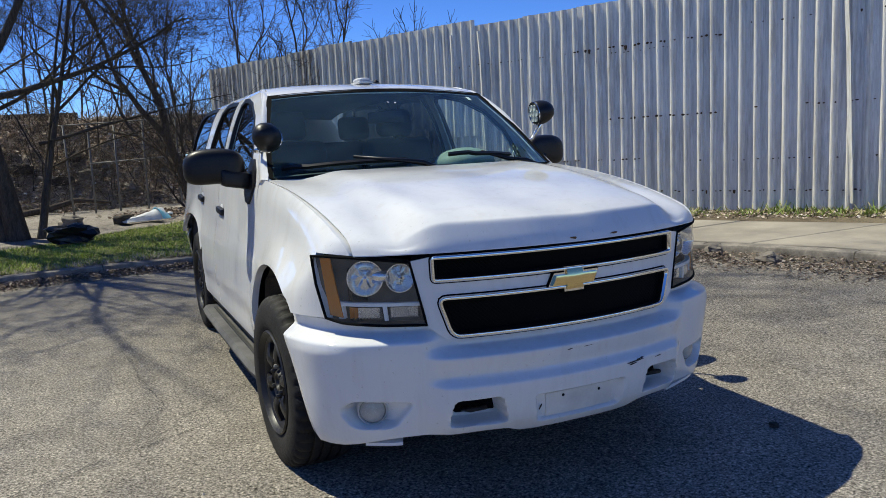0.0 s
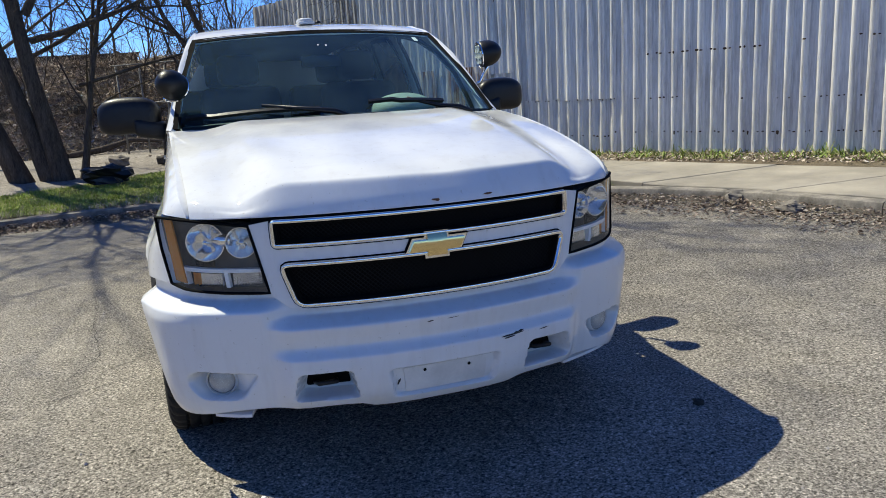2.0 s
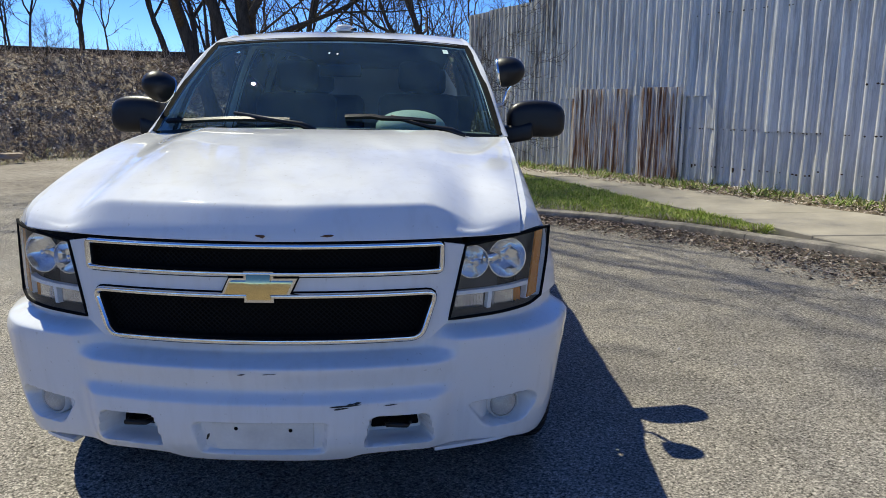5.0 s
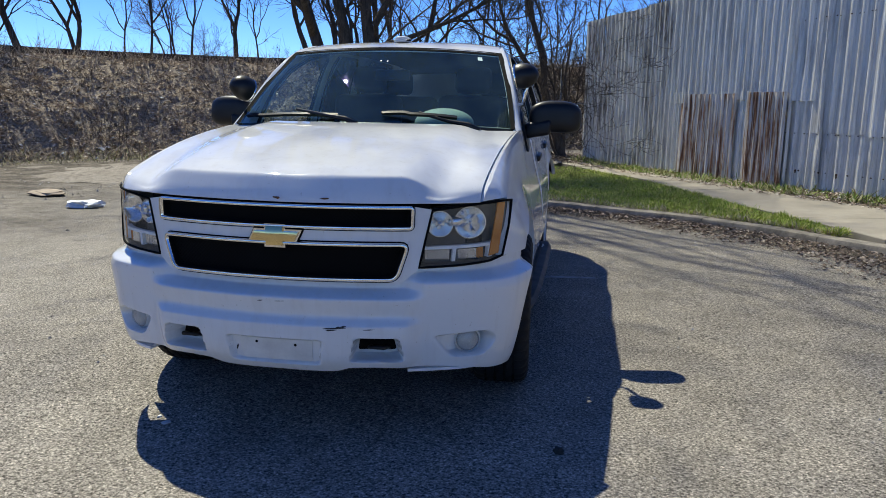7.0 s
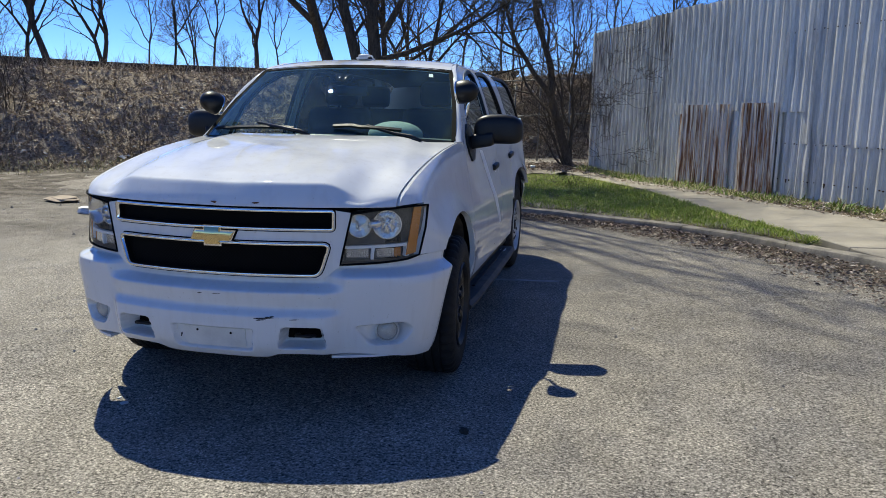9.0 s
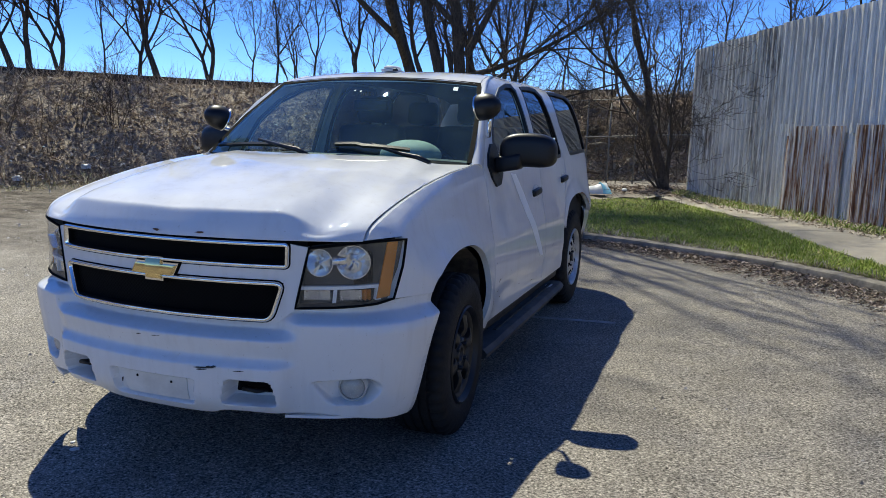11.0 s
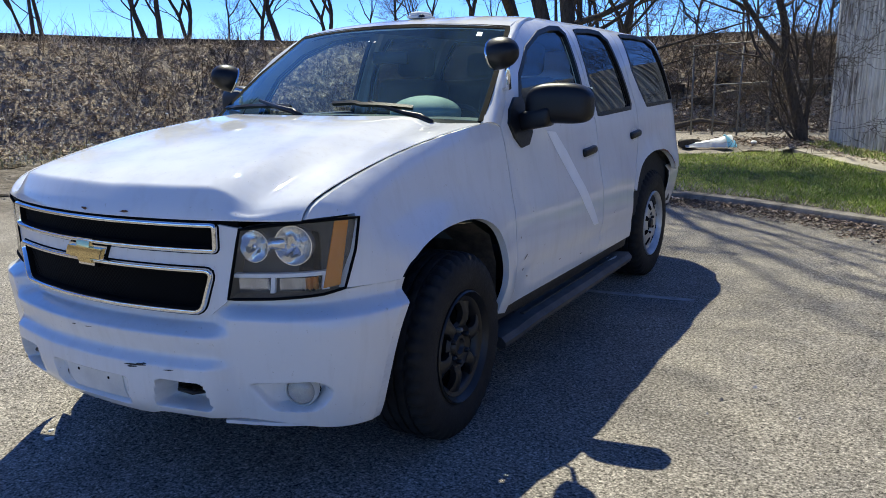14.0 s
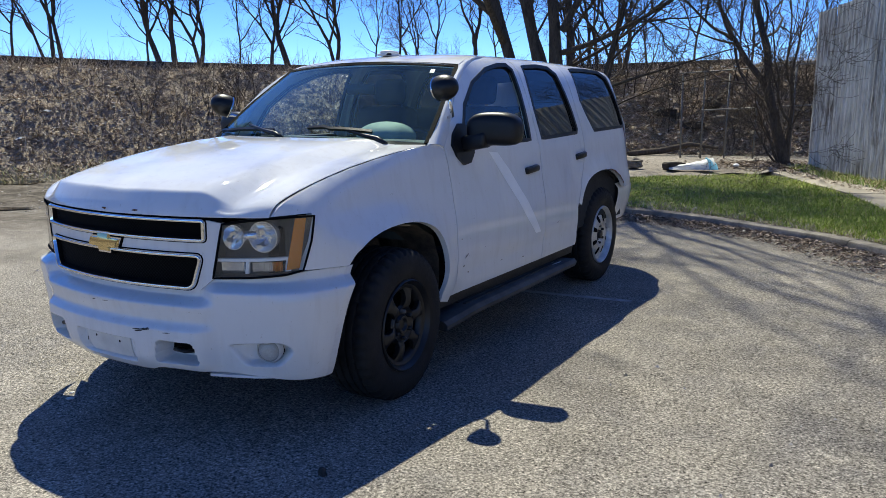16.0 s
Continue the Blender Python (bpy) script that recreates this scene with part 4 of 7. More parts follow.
def in_gutter():
    s = rng.uniform(0.5, total - 9)
    p, d = along(KERB, s)
    k = min(1.0, abs(rng.gauss(0, 0.42))) * (0.85 if 9.6 < s < 15 else 0.4 if s < 7 else 0.55)
    q = p - Vector((-d.y, d.x)) * (0.03 + k * 0.9)
    return Vector((q.x, q.y, road_z(q.x, q.y) + rng.uniform(0.004, 0.03) + 0.045 * max(0.0, 1 - k / 0.25)))


leaves(11000, in_gutter, (0.008, 0.028), "leaf_dark", "gutter_leaves", "drift of brown dead leaves in the gutter")
leaves(6000, lambda: Vector((0, 0, 0)) + (lambda p, d, k: Vector((p.x - d.y * k, p.y + d.x * k, verge_z(p.x - d.y * k, p.y + d.x * k) + 0.03)))(*along(FENCE, rng.uniform(0.2, 19)), -rng.uniform(-0.1, 0.9)), (0.012, 0.035), "leaf", "fence_leaves", "dead leaves along the foot of the fence")

# grass blades on the lawn
lf, lb = length(grass_front), length(grass_back)


def in_lawn():
    u, w = rng.random(), rng.random()
    p = along(grass_front, lf * u * 0.9999)[0].lerp(along(grass_back, lb * u * 0.9999)[0], w)
    if noise.noise((p.x * 1.1, p.y * 1.1, 9)) < -0.32 and rng.random() < 0.7:
        return None
    return Vector((p.x, p.y, verge_z(p.x, p.y) + 0.0))


ribbons(95000, in_lawn, (0.025, 0.075), "grass", "lawn_grass", "short uneven green grass blades on the verge", "grass", 0.0034, 0.5)


def in_edge():
    u = rng.random()
    p = along(grass_front, lf * u * 0.9999)[0].lerp(along(grass_back, lb * u * 0.9999)[0], abs(rng.gauss(0, 0.05)) - 0.015)
    return Vector((p.x, p.y, verge_z(p.x, p.y) + 0.0))


ribbons(4200, in_edge, (0.03, 0.10), "dead", "dead_edge_grass", "straw-coloured dead grass along the kerb", "grass", 0.004, 0.2)


def in_weeds():
    s = rng.uniform(0.2, 19)
    p, d = along(FENCE, s)
    if noise.noise((s * 0.9, 2, 2)) < -0.15 and rng.random() < 0.7:
        return None
    k = rng.uniform(0.02, 0.62)
    q = p + Vector((d.y, -d.x)) * k
    return Vector((q.x, q.y, verge_z(q.x, q.y) + 0.01))


ribbons(9000, in_weeds, (0.04, 0.14), "weed", "fence_weeds", "green weeds along the foot of the fence", "weeds", 0.009, 0.35)
ribbons(900, lambda: (lambda p, d: Vector((p.x - d.y * -0.02, p.y, road_z(p.x, p.y) + 0.01)))(*along(KERB, rng.gauss(13.6, 0.25))), (0.04, 0.12), "weed", "kerb_weeds", "small green weeds at the kerb", "weeds", 0.008, 0.5)

# ---- corrugated metal fence ----
fence = tagged(new("fence"), "tall corrugated steel fence with rust and faded whitewash", "fence", kind="structure")


def sheet(s0, s1, z0, z1, out, mat, seed, pitch=0.19):
    """One ribbed sheet from s0 to s1 along the fence; z0 is above the ground there."""
    r = random.Random(seed)
    vs, fs, cols = [], [], []
    n = max(1, round((s1 - s0) / pitch))
    for k in range(n):
        for t, h in ((0.0, 0), (0.52, 0), (0.62, 0.024), (0.70, 0.030), (0.80, 0.030), (0.88, 0.024)):
            cols.append((s0 + (s1 - s0) * (k + t) / n, h))
    cols.append((s1, 0))
    zs = [0, 0.3, 0.6, 0.9, 1.0]
    lean = r.uniform(-0.012, 0.012)
    low = r.uniform(-0.02, 0.03)
    for s, h in cols:
        p, d = along(FENCE, s)
        o = Vector((d.y, -d.x))
        o = o if o.y < 0 else -o
        g = verge_z(p.x, p.y)
        for t in zs:
            z = (g + z0 + low * (1 - t)) * (1 - t) + z1 * t
            dent = 0.012 * noise.noise((s * 2.3, z * 1.7, seed))
            q = p + o * (out + h + lean * t + dent)
            vs.append((q.x, q.y, z))
    m = len(zs)
    for i in range(len(cols) - 1):
        for j in range(m - 1):
            fs.append((i * m + j, (i + 1) * m + j, (i + 1) * m + j + 1, i * m + j + 1))
    ob = link("sheet", vs, fs, mat, fence, smooth=False)
    return ob


fence_len = length(FENCE)
step_s = 7.25
s = 0.0
k = 0
while s < fence_len - 0.3:
    e = min(s + 0.93, fence_len)
    top = 3.30 + 0.02 * math.sin(k * 2.1) + (0.02 if s < step_s else -0.04) + (0.06 * step01(0, 4, s))
    coat = "sheet_old" if s < 3.6 else "sheet"
    if 2.9 < s < step_s - 0.2:
        sheet(s, e + 0.02, 1.30, top, 0.0 + 0.004 * (k % 2), coat, k)
        sheet(s, e + 0.02, 0.0, 1.68, -0.012 - 0.004 * (k % 2), coat, k + 100, 0.16)
    elif step_s - 0.2 <= s < 9.2:
        sheet(s, e + 0.02, 0.80, top, 0.010 + 0.004 * (k % 2), coat, k)
        sheet(s, e + 0.02, 0.0, 1.10, -0.006 + 0.004 * (k % 2), coat, k + 100)
    else:
        sheet(s, e + 0.02, 0.0, top, 0.004 * (k % 2), coat, k)
    s, k = e, k + 1
sheet(4.22, 5.78, 0.0, 1.64, 0.040, "rusty", 201, 0.16)
sheet(6.04, 6.95, 0.0, 1.655, 0.042, "rusty", 202, 0.16)
# timber rails and posts that carry the sheets, behind them
bm = bmesh.new()
for zz in (0.75, 1.7, 2.7):
    pts = [along(FENCE, fence_len * i / 40 * 0.9999)[0] for i in range(41)]
    pts = [(p.x + 0.05, p.y + 0.03, zz) for p in pts]
    sweep(pts, [(0.02, -0.045), (0.02, 0.045), (-0.02, 0.045), (-0.02, -0.045)], [(0, 0, 1)] * 41, bm=bm)
part("rail", bm, "dark_wood", fence)
for i in range(10):
    p = along(FENCE, 0.15 + i * 2.4)[0] if 0.15 + i * 2.4 < fence_len else None
    if p:
        part("post", box((p.x + 0.07, p.y + 0.02, 0), (p.x + 0.17, p.y + 0.12, 3.1), 0.005), "dark_wood", fence)
# nail heads with rust stains in rows, two beside each rib, thinner and thicker by stretches
stains = bmesh.new()
for zz, s0, s1, keep, big in ((2.66, 7.0, 9.2, 0.55, 0.8), (2.68, 9.3, 11.4, 0.95, 1.25), (2.78, 11.6, 15.5, 0.55, 0.8), (1.65, 9.8, 11.4, 0.95, 1.2), (1.69, 11.9, 15.5, 0.5, 1.0), (1.05, 7.0, 10.4, 0.7, 0.9),
                              (1.0, 10.8, 15.5, 0.35, 0.8), (0.52, 6.9, 9.3, 0.8, 1.0), (0.58, 9.3, 15.5, 0.75, 0.9), (2.60, 9.9, 10.7, 0.7, 0.7)):
    s = s0
    while s < s1:
        for side in (-0.028, 0.028):
            if rng.random() > keep:
                continue
            p, d = along(FENCE, s + side + rng.uniform(-0.006, 0.006))
            o = Vector((d.y, -d.x))
            q = p + o * 0.046
            w = d * rng.uniform(0.010, 0.024) * big
            h = rng.uniform(0.007, 0.014) * big
            z1 = zz + rng.uniform(-0.008, 0.008)
            run = h * (rng.uniform(2, 5) if rng.random() < 0.05 else 1.0)
            ring = [stains.verts.new((q.x + math.cos(a) * w.x, q.y + math.cos(a) * w.y, z1 + math.sin(a) * (h if math.sin(a) > 0 else run))) for a in (math.pi * i / 4 for i in range(8))]
            tip = stains.verts.new((q.x + o.x * 0.006, q.y + o.y * 0.006, z1))
            for i in range(8):
                stains.faces.new((ring[i], ring[(i + 1) % 8], tip))
        s += 0.19
tagged(part("nail_row", stains, "stain", fence, "rusty nail heads in rows"), kind="stuff")
# buckled laps where one sheet rides over the next
for s_at, z0, z1 in ((7.02, 0.1, 3.2), (7.62, 0.1, 3.2), (13.0, 0.1, 3.2)):
    bm = bmesh.new()
    prev = None
    for i in range(21):
        t = i / 20
        p, d = along(FENCE, s_at + 0.018 * noise.noise((t * 4, s_at, 1)) - 0.10 * (t - 0.5) * (1 if s_at > 7.5 else 0.1))
        o = Vector((d.y, -d.x))
        g = verge_z(p.x, p.y)
        lift = 0.030 + 0.022 * abs(noise.noise((t * 5, s_at, 3)))
        a_, b_, c_ = p + o * 0.02 - d * 0.055, p + o * (0.034 + lift), p + o * (0.012 + lift * 0.5) + d * 0.012
        now = [bm.verts.new((k.x, k.y, g + z0 + (z1 - z0 - g) * t)) for k in (a_, b_, c_)]
        if prev:
            for k in range(2):
                bm.faces.new((prev[k], prev[k + 1], now[k + 1], now[k]))
        prev = now
    part("lap_edge", bm, "sheet", fence, "buckled edge of an overlapping sheet", smooth=False)

# ---- the white sport utility vehicle: front axle at y = 0, nose towards -y, driver's side +x ----
suv = thing("suv", "white full-size police-style utility vehicle parked on the asphalt road", "car")

SIDE = curve([(0.2, 0.86), (0.35, 0.89), (0.55, 0.915), (0.8, 0.905), (0.9, 0.885), (1.03, 0.862), (1.2, 0.835), (1.45, 0.765), (1.62, 0.70), (1.70, 0.652), (1.74, 0.60), (1.76, 0.56)])
NOSE = [(0, -1.0), (0.15, -0.994), (0.3, -0.974), (0.45, -0.941), (0.55, -0.908), (0.64, -0.873), (0.72, -0.836), (0.79, -0.786), (0.845, -0.722), (0.888, -0.652), (0.922, -0.57), (0.945, -0.5), (0.955, -0.42)]
CORNER = curve(sorted([(y, x) for x, y in NOSE[4:]]))
NOSE_Y = curve([(x, y) for x, y in NOSE])


def side_x(y, z):
    x = SIDE(z)
    x += 0.036 * step01(0.25, -0.40, y) * step01(1.02, 0.80, z)
    r = math.hypot(y + 0.06, z - 0.38)
    x += 0.020 * math.exp(-((r - 0.49) / 0.075) ** 2) * step01(0.36, 0.5, z)
    r = math.hypot(y - 2.87, z - 0.40)
    x += 0.020 * math.exp(-((r - 0.53) / 0.075) ** 2) * step01(0.36, 0.5, z)
    x -= 0.010 * math.exp(-((z - 0.52) / 0.05) ** 2) * step01(0.5, 0.7, y) * step01(2.4, 2.2, y)
    if y < -0.42:
        c = CORNER(y)
        k = 0.02
        h = min(1, max(0, 0.5 + 0.5 * (c - x) / k))
        x = (c * (1 - h) + x * h) - k * h * (1 - h)
    if y > 3.3:
        x -= 0.30 * ((y - 3.3) / 0.5) ** 3 * 0.5
    return x


HOOD_C = curve([(0, 0.980), (0.003, 0.992), (0.012, 1.014), (0.026, 1.043), (0.036, 1.063), (0.042, 1.0725), (0.048, 1.0775), (0.056, 1.0805), (0.09, 1.090), (0.2, 1.116), (0.4, 1.162), (0.6, 1.202), (0.8, 1.232), (1, 1.250)])
HOOD_E = curve([(0, 0.980), (0.012, 1.000), (0.03, 1.020), (0.07, 1.043), (0.16, 1.075), (0.3, 1.115), (0.5, 1.160), (0.75, 1.200), (1, 1.226)])


def hood_w(y):
    return 0.787 + 0.03 * (y + 0.787) / 1.1


def hood_edge(y):
    return HOOD_E((y + 0.787) / 1.127)


def fender_map(sign):
    def f(y, z, d=0.0):
        top = hood_edge(y) if y > -0.787 else 0.974
        x = side_x(y, min(z, 1.21))
        roll = 0.11
        t = (z - (top - roll)) / roll
        if t > 0 and y < 0.50:
            t = min(1, t)
            xe = hood_w(y) + 0.006
            x = x - (x - xe) * (1 - math.sqrt(max(0, 1 - t * t)))
        return Vector((sign * (x - d), y, z - d * 0.2))
    return f


def side_map(sign, out=0.0):
    return lambda y, z, d=0.0: Vector((sign * (side_x(y, z) + out - d), y, z))


# arc length along the nose, for bumper and lamps
_pts = []
for i in range(len(NOSE) - 1):
    for k in range(10):
        t = k / 10
        p0, p1, p2, p3 = (Vector(NOSE[max(0, i - 1)]) if i else Vector((-NOSE[1][0], NOSE[1][1]))), Vector(NOSE[i]), Vector(NOSE[i + 1]), Vector(NOSE[min(len(NOSE) - 1, i + 2)])
        _pts.append(0.5 * ((2 * p1) + (p2 - p0) * t + (2 * p0 - 5 * p1 + 4 * p2 - p3) * t * t + (3 * p1 - p0 - 3 * p2 + p3) * t**3))
_pts.append(Vector(NOSE[-1]))
_acc = [0.0]
for a, b in zip(_pts[:-1], _pts[1:]):
    _acc.append(_acc[-1] + (b - a).length)
NOSE_LEN = _acc[-1]
NOSE_PX, NOSE_PY = [p.x for p in _pts], [p.y for p in _pts]


def nose(s, out=0.0):
    """The plan point s metres round the nose from its middle, moved outwards."""
    a = abs(s)
    x, y = float(np.interp(a, _acc, NOSE_PX)), float(np.interp(a, _acc, NOSE_PY))
    x1, y1 = float(np.interp(a + 0.02, _acc, NOSE_PX)), float(np.interp(a + 0.02, _acc, NOSE_PY))
    x0, y0 = float(np.interp(max(0, a - 0.02), _acc, NOSE_PX)), float(np.interp(max(0, a - 0.02), _acc, NOSE_PY))
    t = Vector((x1 - x0, y1 - y0)).normalized() if a > 0.02 else Vector((1, 0))
    g = 1 if s >= 0 else -1
    return Vector((g * (x + t.y * out), y - t.x * out))


def s_of(x):
    return float(np.interp(x, NOSE_PX, _acc))


def s_of_y(y):
    return float(np.interp(y, NOSE_PY, _acc))


def nose_map(out=0.0, sign=1):
    def f(s, z, d=0.0):
        p = nose(s, out - d)
        return Vector((sign * p.x, p.y, z))
    return f


def surf(nu, nv, f, mat_ix=None):
    bm = bmesh.new()
    g = [[bm.verts.new(f(i / nu, j / nv)) for j in range(nv + 1)] for i in range(nu + 1)]
    for i in range(nu):
        for j in range(nv):
            bm.faces.new((g[i][j], g[i + 1][j], g[i + 1][j + 1], g[i][j + 1]))
    return bm


def face_out(bm, way):
    s = Vector((0, 0, 0))
    bm.normal_update()
    for f in bm.faces:
        s += f.normal * f.calc_area()
    if s.dot(Vector(way)) < 0:
        bmesh.ops.reverse_faces(bm, faces=bm.faces)
    return bm


def hem(bm, way, depth):
    """Turns the free edges in by depth along way."""
    made = bmesh.ops.extrude_edge_only(bm, edges=[e for e in bm.edges if e.is_boundary])["geom"]
    for v in made:
        if isinstance(v, bmesh.types.BMVert):
            v.co += Vector(way) * depth
    return bm


def inside(poly, p):
    """Signed distance to an outline, negative within."""
    d, c, n = 1e9, False, len(poly)
    x, y = p
    for i in range(n):
        ax, ay = poly[i - 1]
        bx, by = poly[i]
        ex, ey = bx - ax, by - ay
        t = min(1, max(0, ((x - ax) * ex + (y - ay) * ey) / max(1e-12, ex * ex + ey * ey)))
        d = min(d, math.hypot(x - ax - ex * t, y - ay - ey * t))
        if (ay > y) != (by > y) and x < ax + (y - ay) / (by - ay) * ex:
            c = not c
    return -d if c else d


# hood
rows = [0, 0.003, 0.006, 0.009, 0.012, 0.016, 0.02, 0.026, 0.032, 0.036, 0.039, 0.042, 0.045, 0.048, 0.052, 0.058, 0.07, 0.09, 0.12, 0.15] + [0.2 + 0.04 * i for i in range(21)]


def hood_point(u, t):
    ux = u * 2 - 1
    ya = NOSE_Y(abs(ux) * 0.787) - 0.006
    yb = 0.13 + 0.21 * ux * ux
    y = ya + (yb - ya) * t
    w = hood_w(y) - 0.0045
    x = ux * w
    k = 1 - step01(0.60, 0.84, abs(ux))
    groove = -0.016 * math.exp(-((abs(ux) - 0.80) / 0.085) ** 2) * step01(0.0, 0.02, t) * (1 - step01(0.05, 0.45, t))
    bulge = 0.012 * step01(0.03, 0.14, t) * (1 - step01(0.62, 0.82, abs(ux)))
    z = HOOD_E(t) + (HOOD_C(t) - HOOD_E(t)) * k + bulge * (1 - 0.4 * t) - 0.002 * (1 - min(1, t / 0.012))
    dent = -0.004 * math.exp(-((x - 0.05) / 0.10) ** 2 - ((y + 0.93) / 0.07) ** 2)
    return Vector((x, y, z + dent + groove))


bm = bmesh.new()
g = [[bm.verts.new(hood_point(i / 64, t)) for t in rows] for i in range(65)]
for i in range(64):
    for j in range(len(rows) - 1):
        bm.faces.new((g[i][j], g[i + 1][j], g[i + 1][j + 1], g[i][j + 1]))
face_out(bm, (0, 0, 1))
hem(bm, (0, 0.02, -0.3), 0.012)
part("hood", bm, "white", suv, "white painted steel hood with a chipped front lip")
# two chipped spots on the front lip
for cx in (0.008, 0.204):
    bm = bmesh.new()
    r = random.Random(int(cx * 1000))
    ring = []
    for k in range(11):
        a = 2 * math.pi * k / 11
        px = cx + math.cos(a) * 0.021 * r.uniform(0.5, 1.2)
        t = 0.003 + 0.0016 * math.sin(a) * r.uniform(0.5, 1.3)
        p = hood_point((px / hood_w(-0.9) + 1) / 2, t)
        ring.append(bm.verts.new(p + Vector((0, -0.004, 0.001))))
    bm.faces.new(ring)
    face_out(bm, (0, -1, 1))
    part("paint_chip", bm, "rust", suv, "rusty paint chip")

# fenders


def rounder(pts, n=3):
    """More points on a smooth line through the given ones."""
    out = []
    for i in range(len(pts) - 1):
        p0, p1, p2, p3 = (Vector(pts[k]) for k in (max(0, i - 1), i, i + 1, min(len(pts) - 1, i + 2)))
        for k in range(n):
            t = k / n
            out.append(tuple(0.5 * (2 * p1 + (p2 - p0) * t + (2 * p0 - 5 * p1 + 4 * p2 - p3) * t * t + (3 * p1 - p0 - 3 * p2 + p3) * t**3)))
    return out + [pts[-1]]


ARCH_F = [(-0.482, 0.738), (-0.43, 0.782), (-0.34, 0.825), (-0.22, 0.852), (-0.08, 0.862), (0.06, 0.858), (0.18, 0.838), (0.29, 0.79), (0.35, 0.72), (0.378, 0.62), (0.378, 0.52), (0.345, 0.385)]
ARCH_F = rounder(ARCH_F)
DOOR_F = [(0.43, 0.365), (0.475, 0.46), (0.503, 0.6), (0.51, 0.85), (0.515, 1.0), (0.505, 1.12), (0.49, 1.205)]
fender_poly = [(-0.693, 0.744), (-0.60, 0.742)] + ARCH_F + DOOR_F + [(0.42, 1.232)] + [(y, hood_edge(y)) for y in (0.34, 0.2, 0.05, -0.1, -0.25, -0.4, -0.52, -0.6, -0.68, -0.73, -0.76)] + [(-0.785, 0.985), (-0.787, 0.976), (-0.70, 0.981), (-0.638, 0.981), (-0.66, 0.87)]
for sign in (1, -1):
    part("fender", panel(fender_poly, fender_map(sign), 0.045, 0.03, 0.03, (sign, 0, 0.3), 0.0025), "white", suv, "white steel front fender")
    # wheel-arch liner
    bm = bmesh.new()
    prof = [(-0.565, 0.24), (-0.555, 0.42), (-0.525, 0.60), (-0.46, 0.73), (-0.33, 0.815), (-0.1, 0.85), (0.15, 0.83), (0.31, 0.75), (0.37, 0.62), (0.37, 0.40), (0.36, 0.30)]
    rows_x = [0.50, 0.6, 0.75, 0.875]
    gg = [[bm.verts.new((sign * x, y, z)) for x in rows_x] for y, z in prof]
    for i in range(len(prof) - 1):
        for j in range(3):
            bm.faces.new((gg[i][j], gg[i + 1][j], gg[i + 1][j + 1], gg[i][j + 1]))
    bm.faces.new([q[0] for q in gg])
    part("wheel_well", bm, "mud", suv, "dark muddy wheel-arch liner")

# front bumper with its pockets
OUT_C = curve([(0.26, -0.03), (0.30, 0.012), (0.35, 0.046), (0.42, 0.060), (0.485, 0.064), (0.495, 0.0625), (0.503, 0.055), (0.514, 0.043), (0.523, 0.037), (0.533, 0.036), (0.57, 0.047), (0.592, 0.053), (0.600, 0.0525), (0.605, 0.046), (0.616, 0.022), (0.626, 0.000), (0.634, -0.013), (0.70, -0.015)])
OUT_S = curve([(0.25, -0.03), (0.30, -0.008), (0.40, 0.013), (0.5, 0.026), (0.60, 0.038), (0.655, 0.0435), (0.663, 0.0425), (0.669, 0.035), (0.691, -0.008), (0.700, -0.018), (0.75, -0.020)])
S1 = NOSE_LEN
END_CUT = curve([(0.26, 0.20), (0.40, 0.18), (0.52, 0.155), (0.62, 0.125), (0.70, 0.085), (0.74, 0.062)])
BOTTOM = curve([(0, 0.290), (0.24, 0.291), (0.30, 0.312), (0.5, 0.312), (0.75, 0.30), (1.0, 0.27), (S1, 0.262)])
TOP = curve([(0, 0.662), (0.42, 0.664), (0.50, 0.675), (0.565, 0.708), (0.75, 0.716), (s_of_y(-0.675), 0.735), (s_of_y(-0.55), 0.738), (S1, 0.734)])
plate_poly = rounded([(-0.196, 0.435), (0.196, 0.435), (0.182, 0.322), (-0.182, 0.322)], 0.02)
tow_poly = rounded([(s_of(0.318), 0.446), (s_of(0.480), 0.444), (s_of(0.502), 0.346), (s_of(0.298), 0.344)], 0.02)
fog_poly = rounded([(s_of(0.61), 0.440), (s_of(0.80), 0.452), (s_of(0.835), 0.41), (s_of(0.80), 0.345), (s_of(0.68), 0.345)], 0.03)


def bumper_out(s, z):
    a = abs(s)
    k = step01(0.49, 0.60, a)
    zl = z
    o = OUT_C(zl) * (1 - k) + OUT_S(z) * k
    o += 0.021 * math.exp(-((a - s_of(0.86)) / 0.17) ** 2) * step01(0.70, 0.62, z)
    for poly, deep in ((tow_poly, 0.098), (fog_poly, 0.080)):
        if abs(a - poly[0][0]) < 0.35:
            q = inside(poly, (a, z))
            kk = 1.0 if poly is tow_poly else 0.35 + 0.65 * step01(s_of(0.64), s_of(0.75), a)
            o -= deep * kk * step01(0.003, -0.012, q)
    if a < 0.25:
        o -= 0.028 * step01(0.002, -0.010, inside(plate_poly, (s, z)))
    return o


def bumper_point(u, v):
    s = (u * 2 - 1) * S1
    zb, zt = BOTTOM(abs(s)), TOP(abs(s))
    s = math.copysign(abs(s) - (abs(s) / S1) ** 4 * END_CUT(zb + (zt - zb) * v), s)
    z = zb + (zt - zb) * v
    p = nose(s, bumper_out(s, z))
    return Vector((p.x, p.y, z))


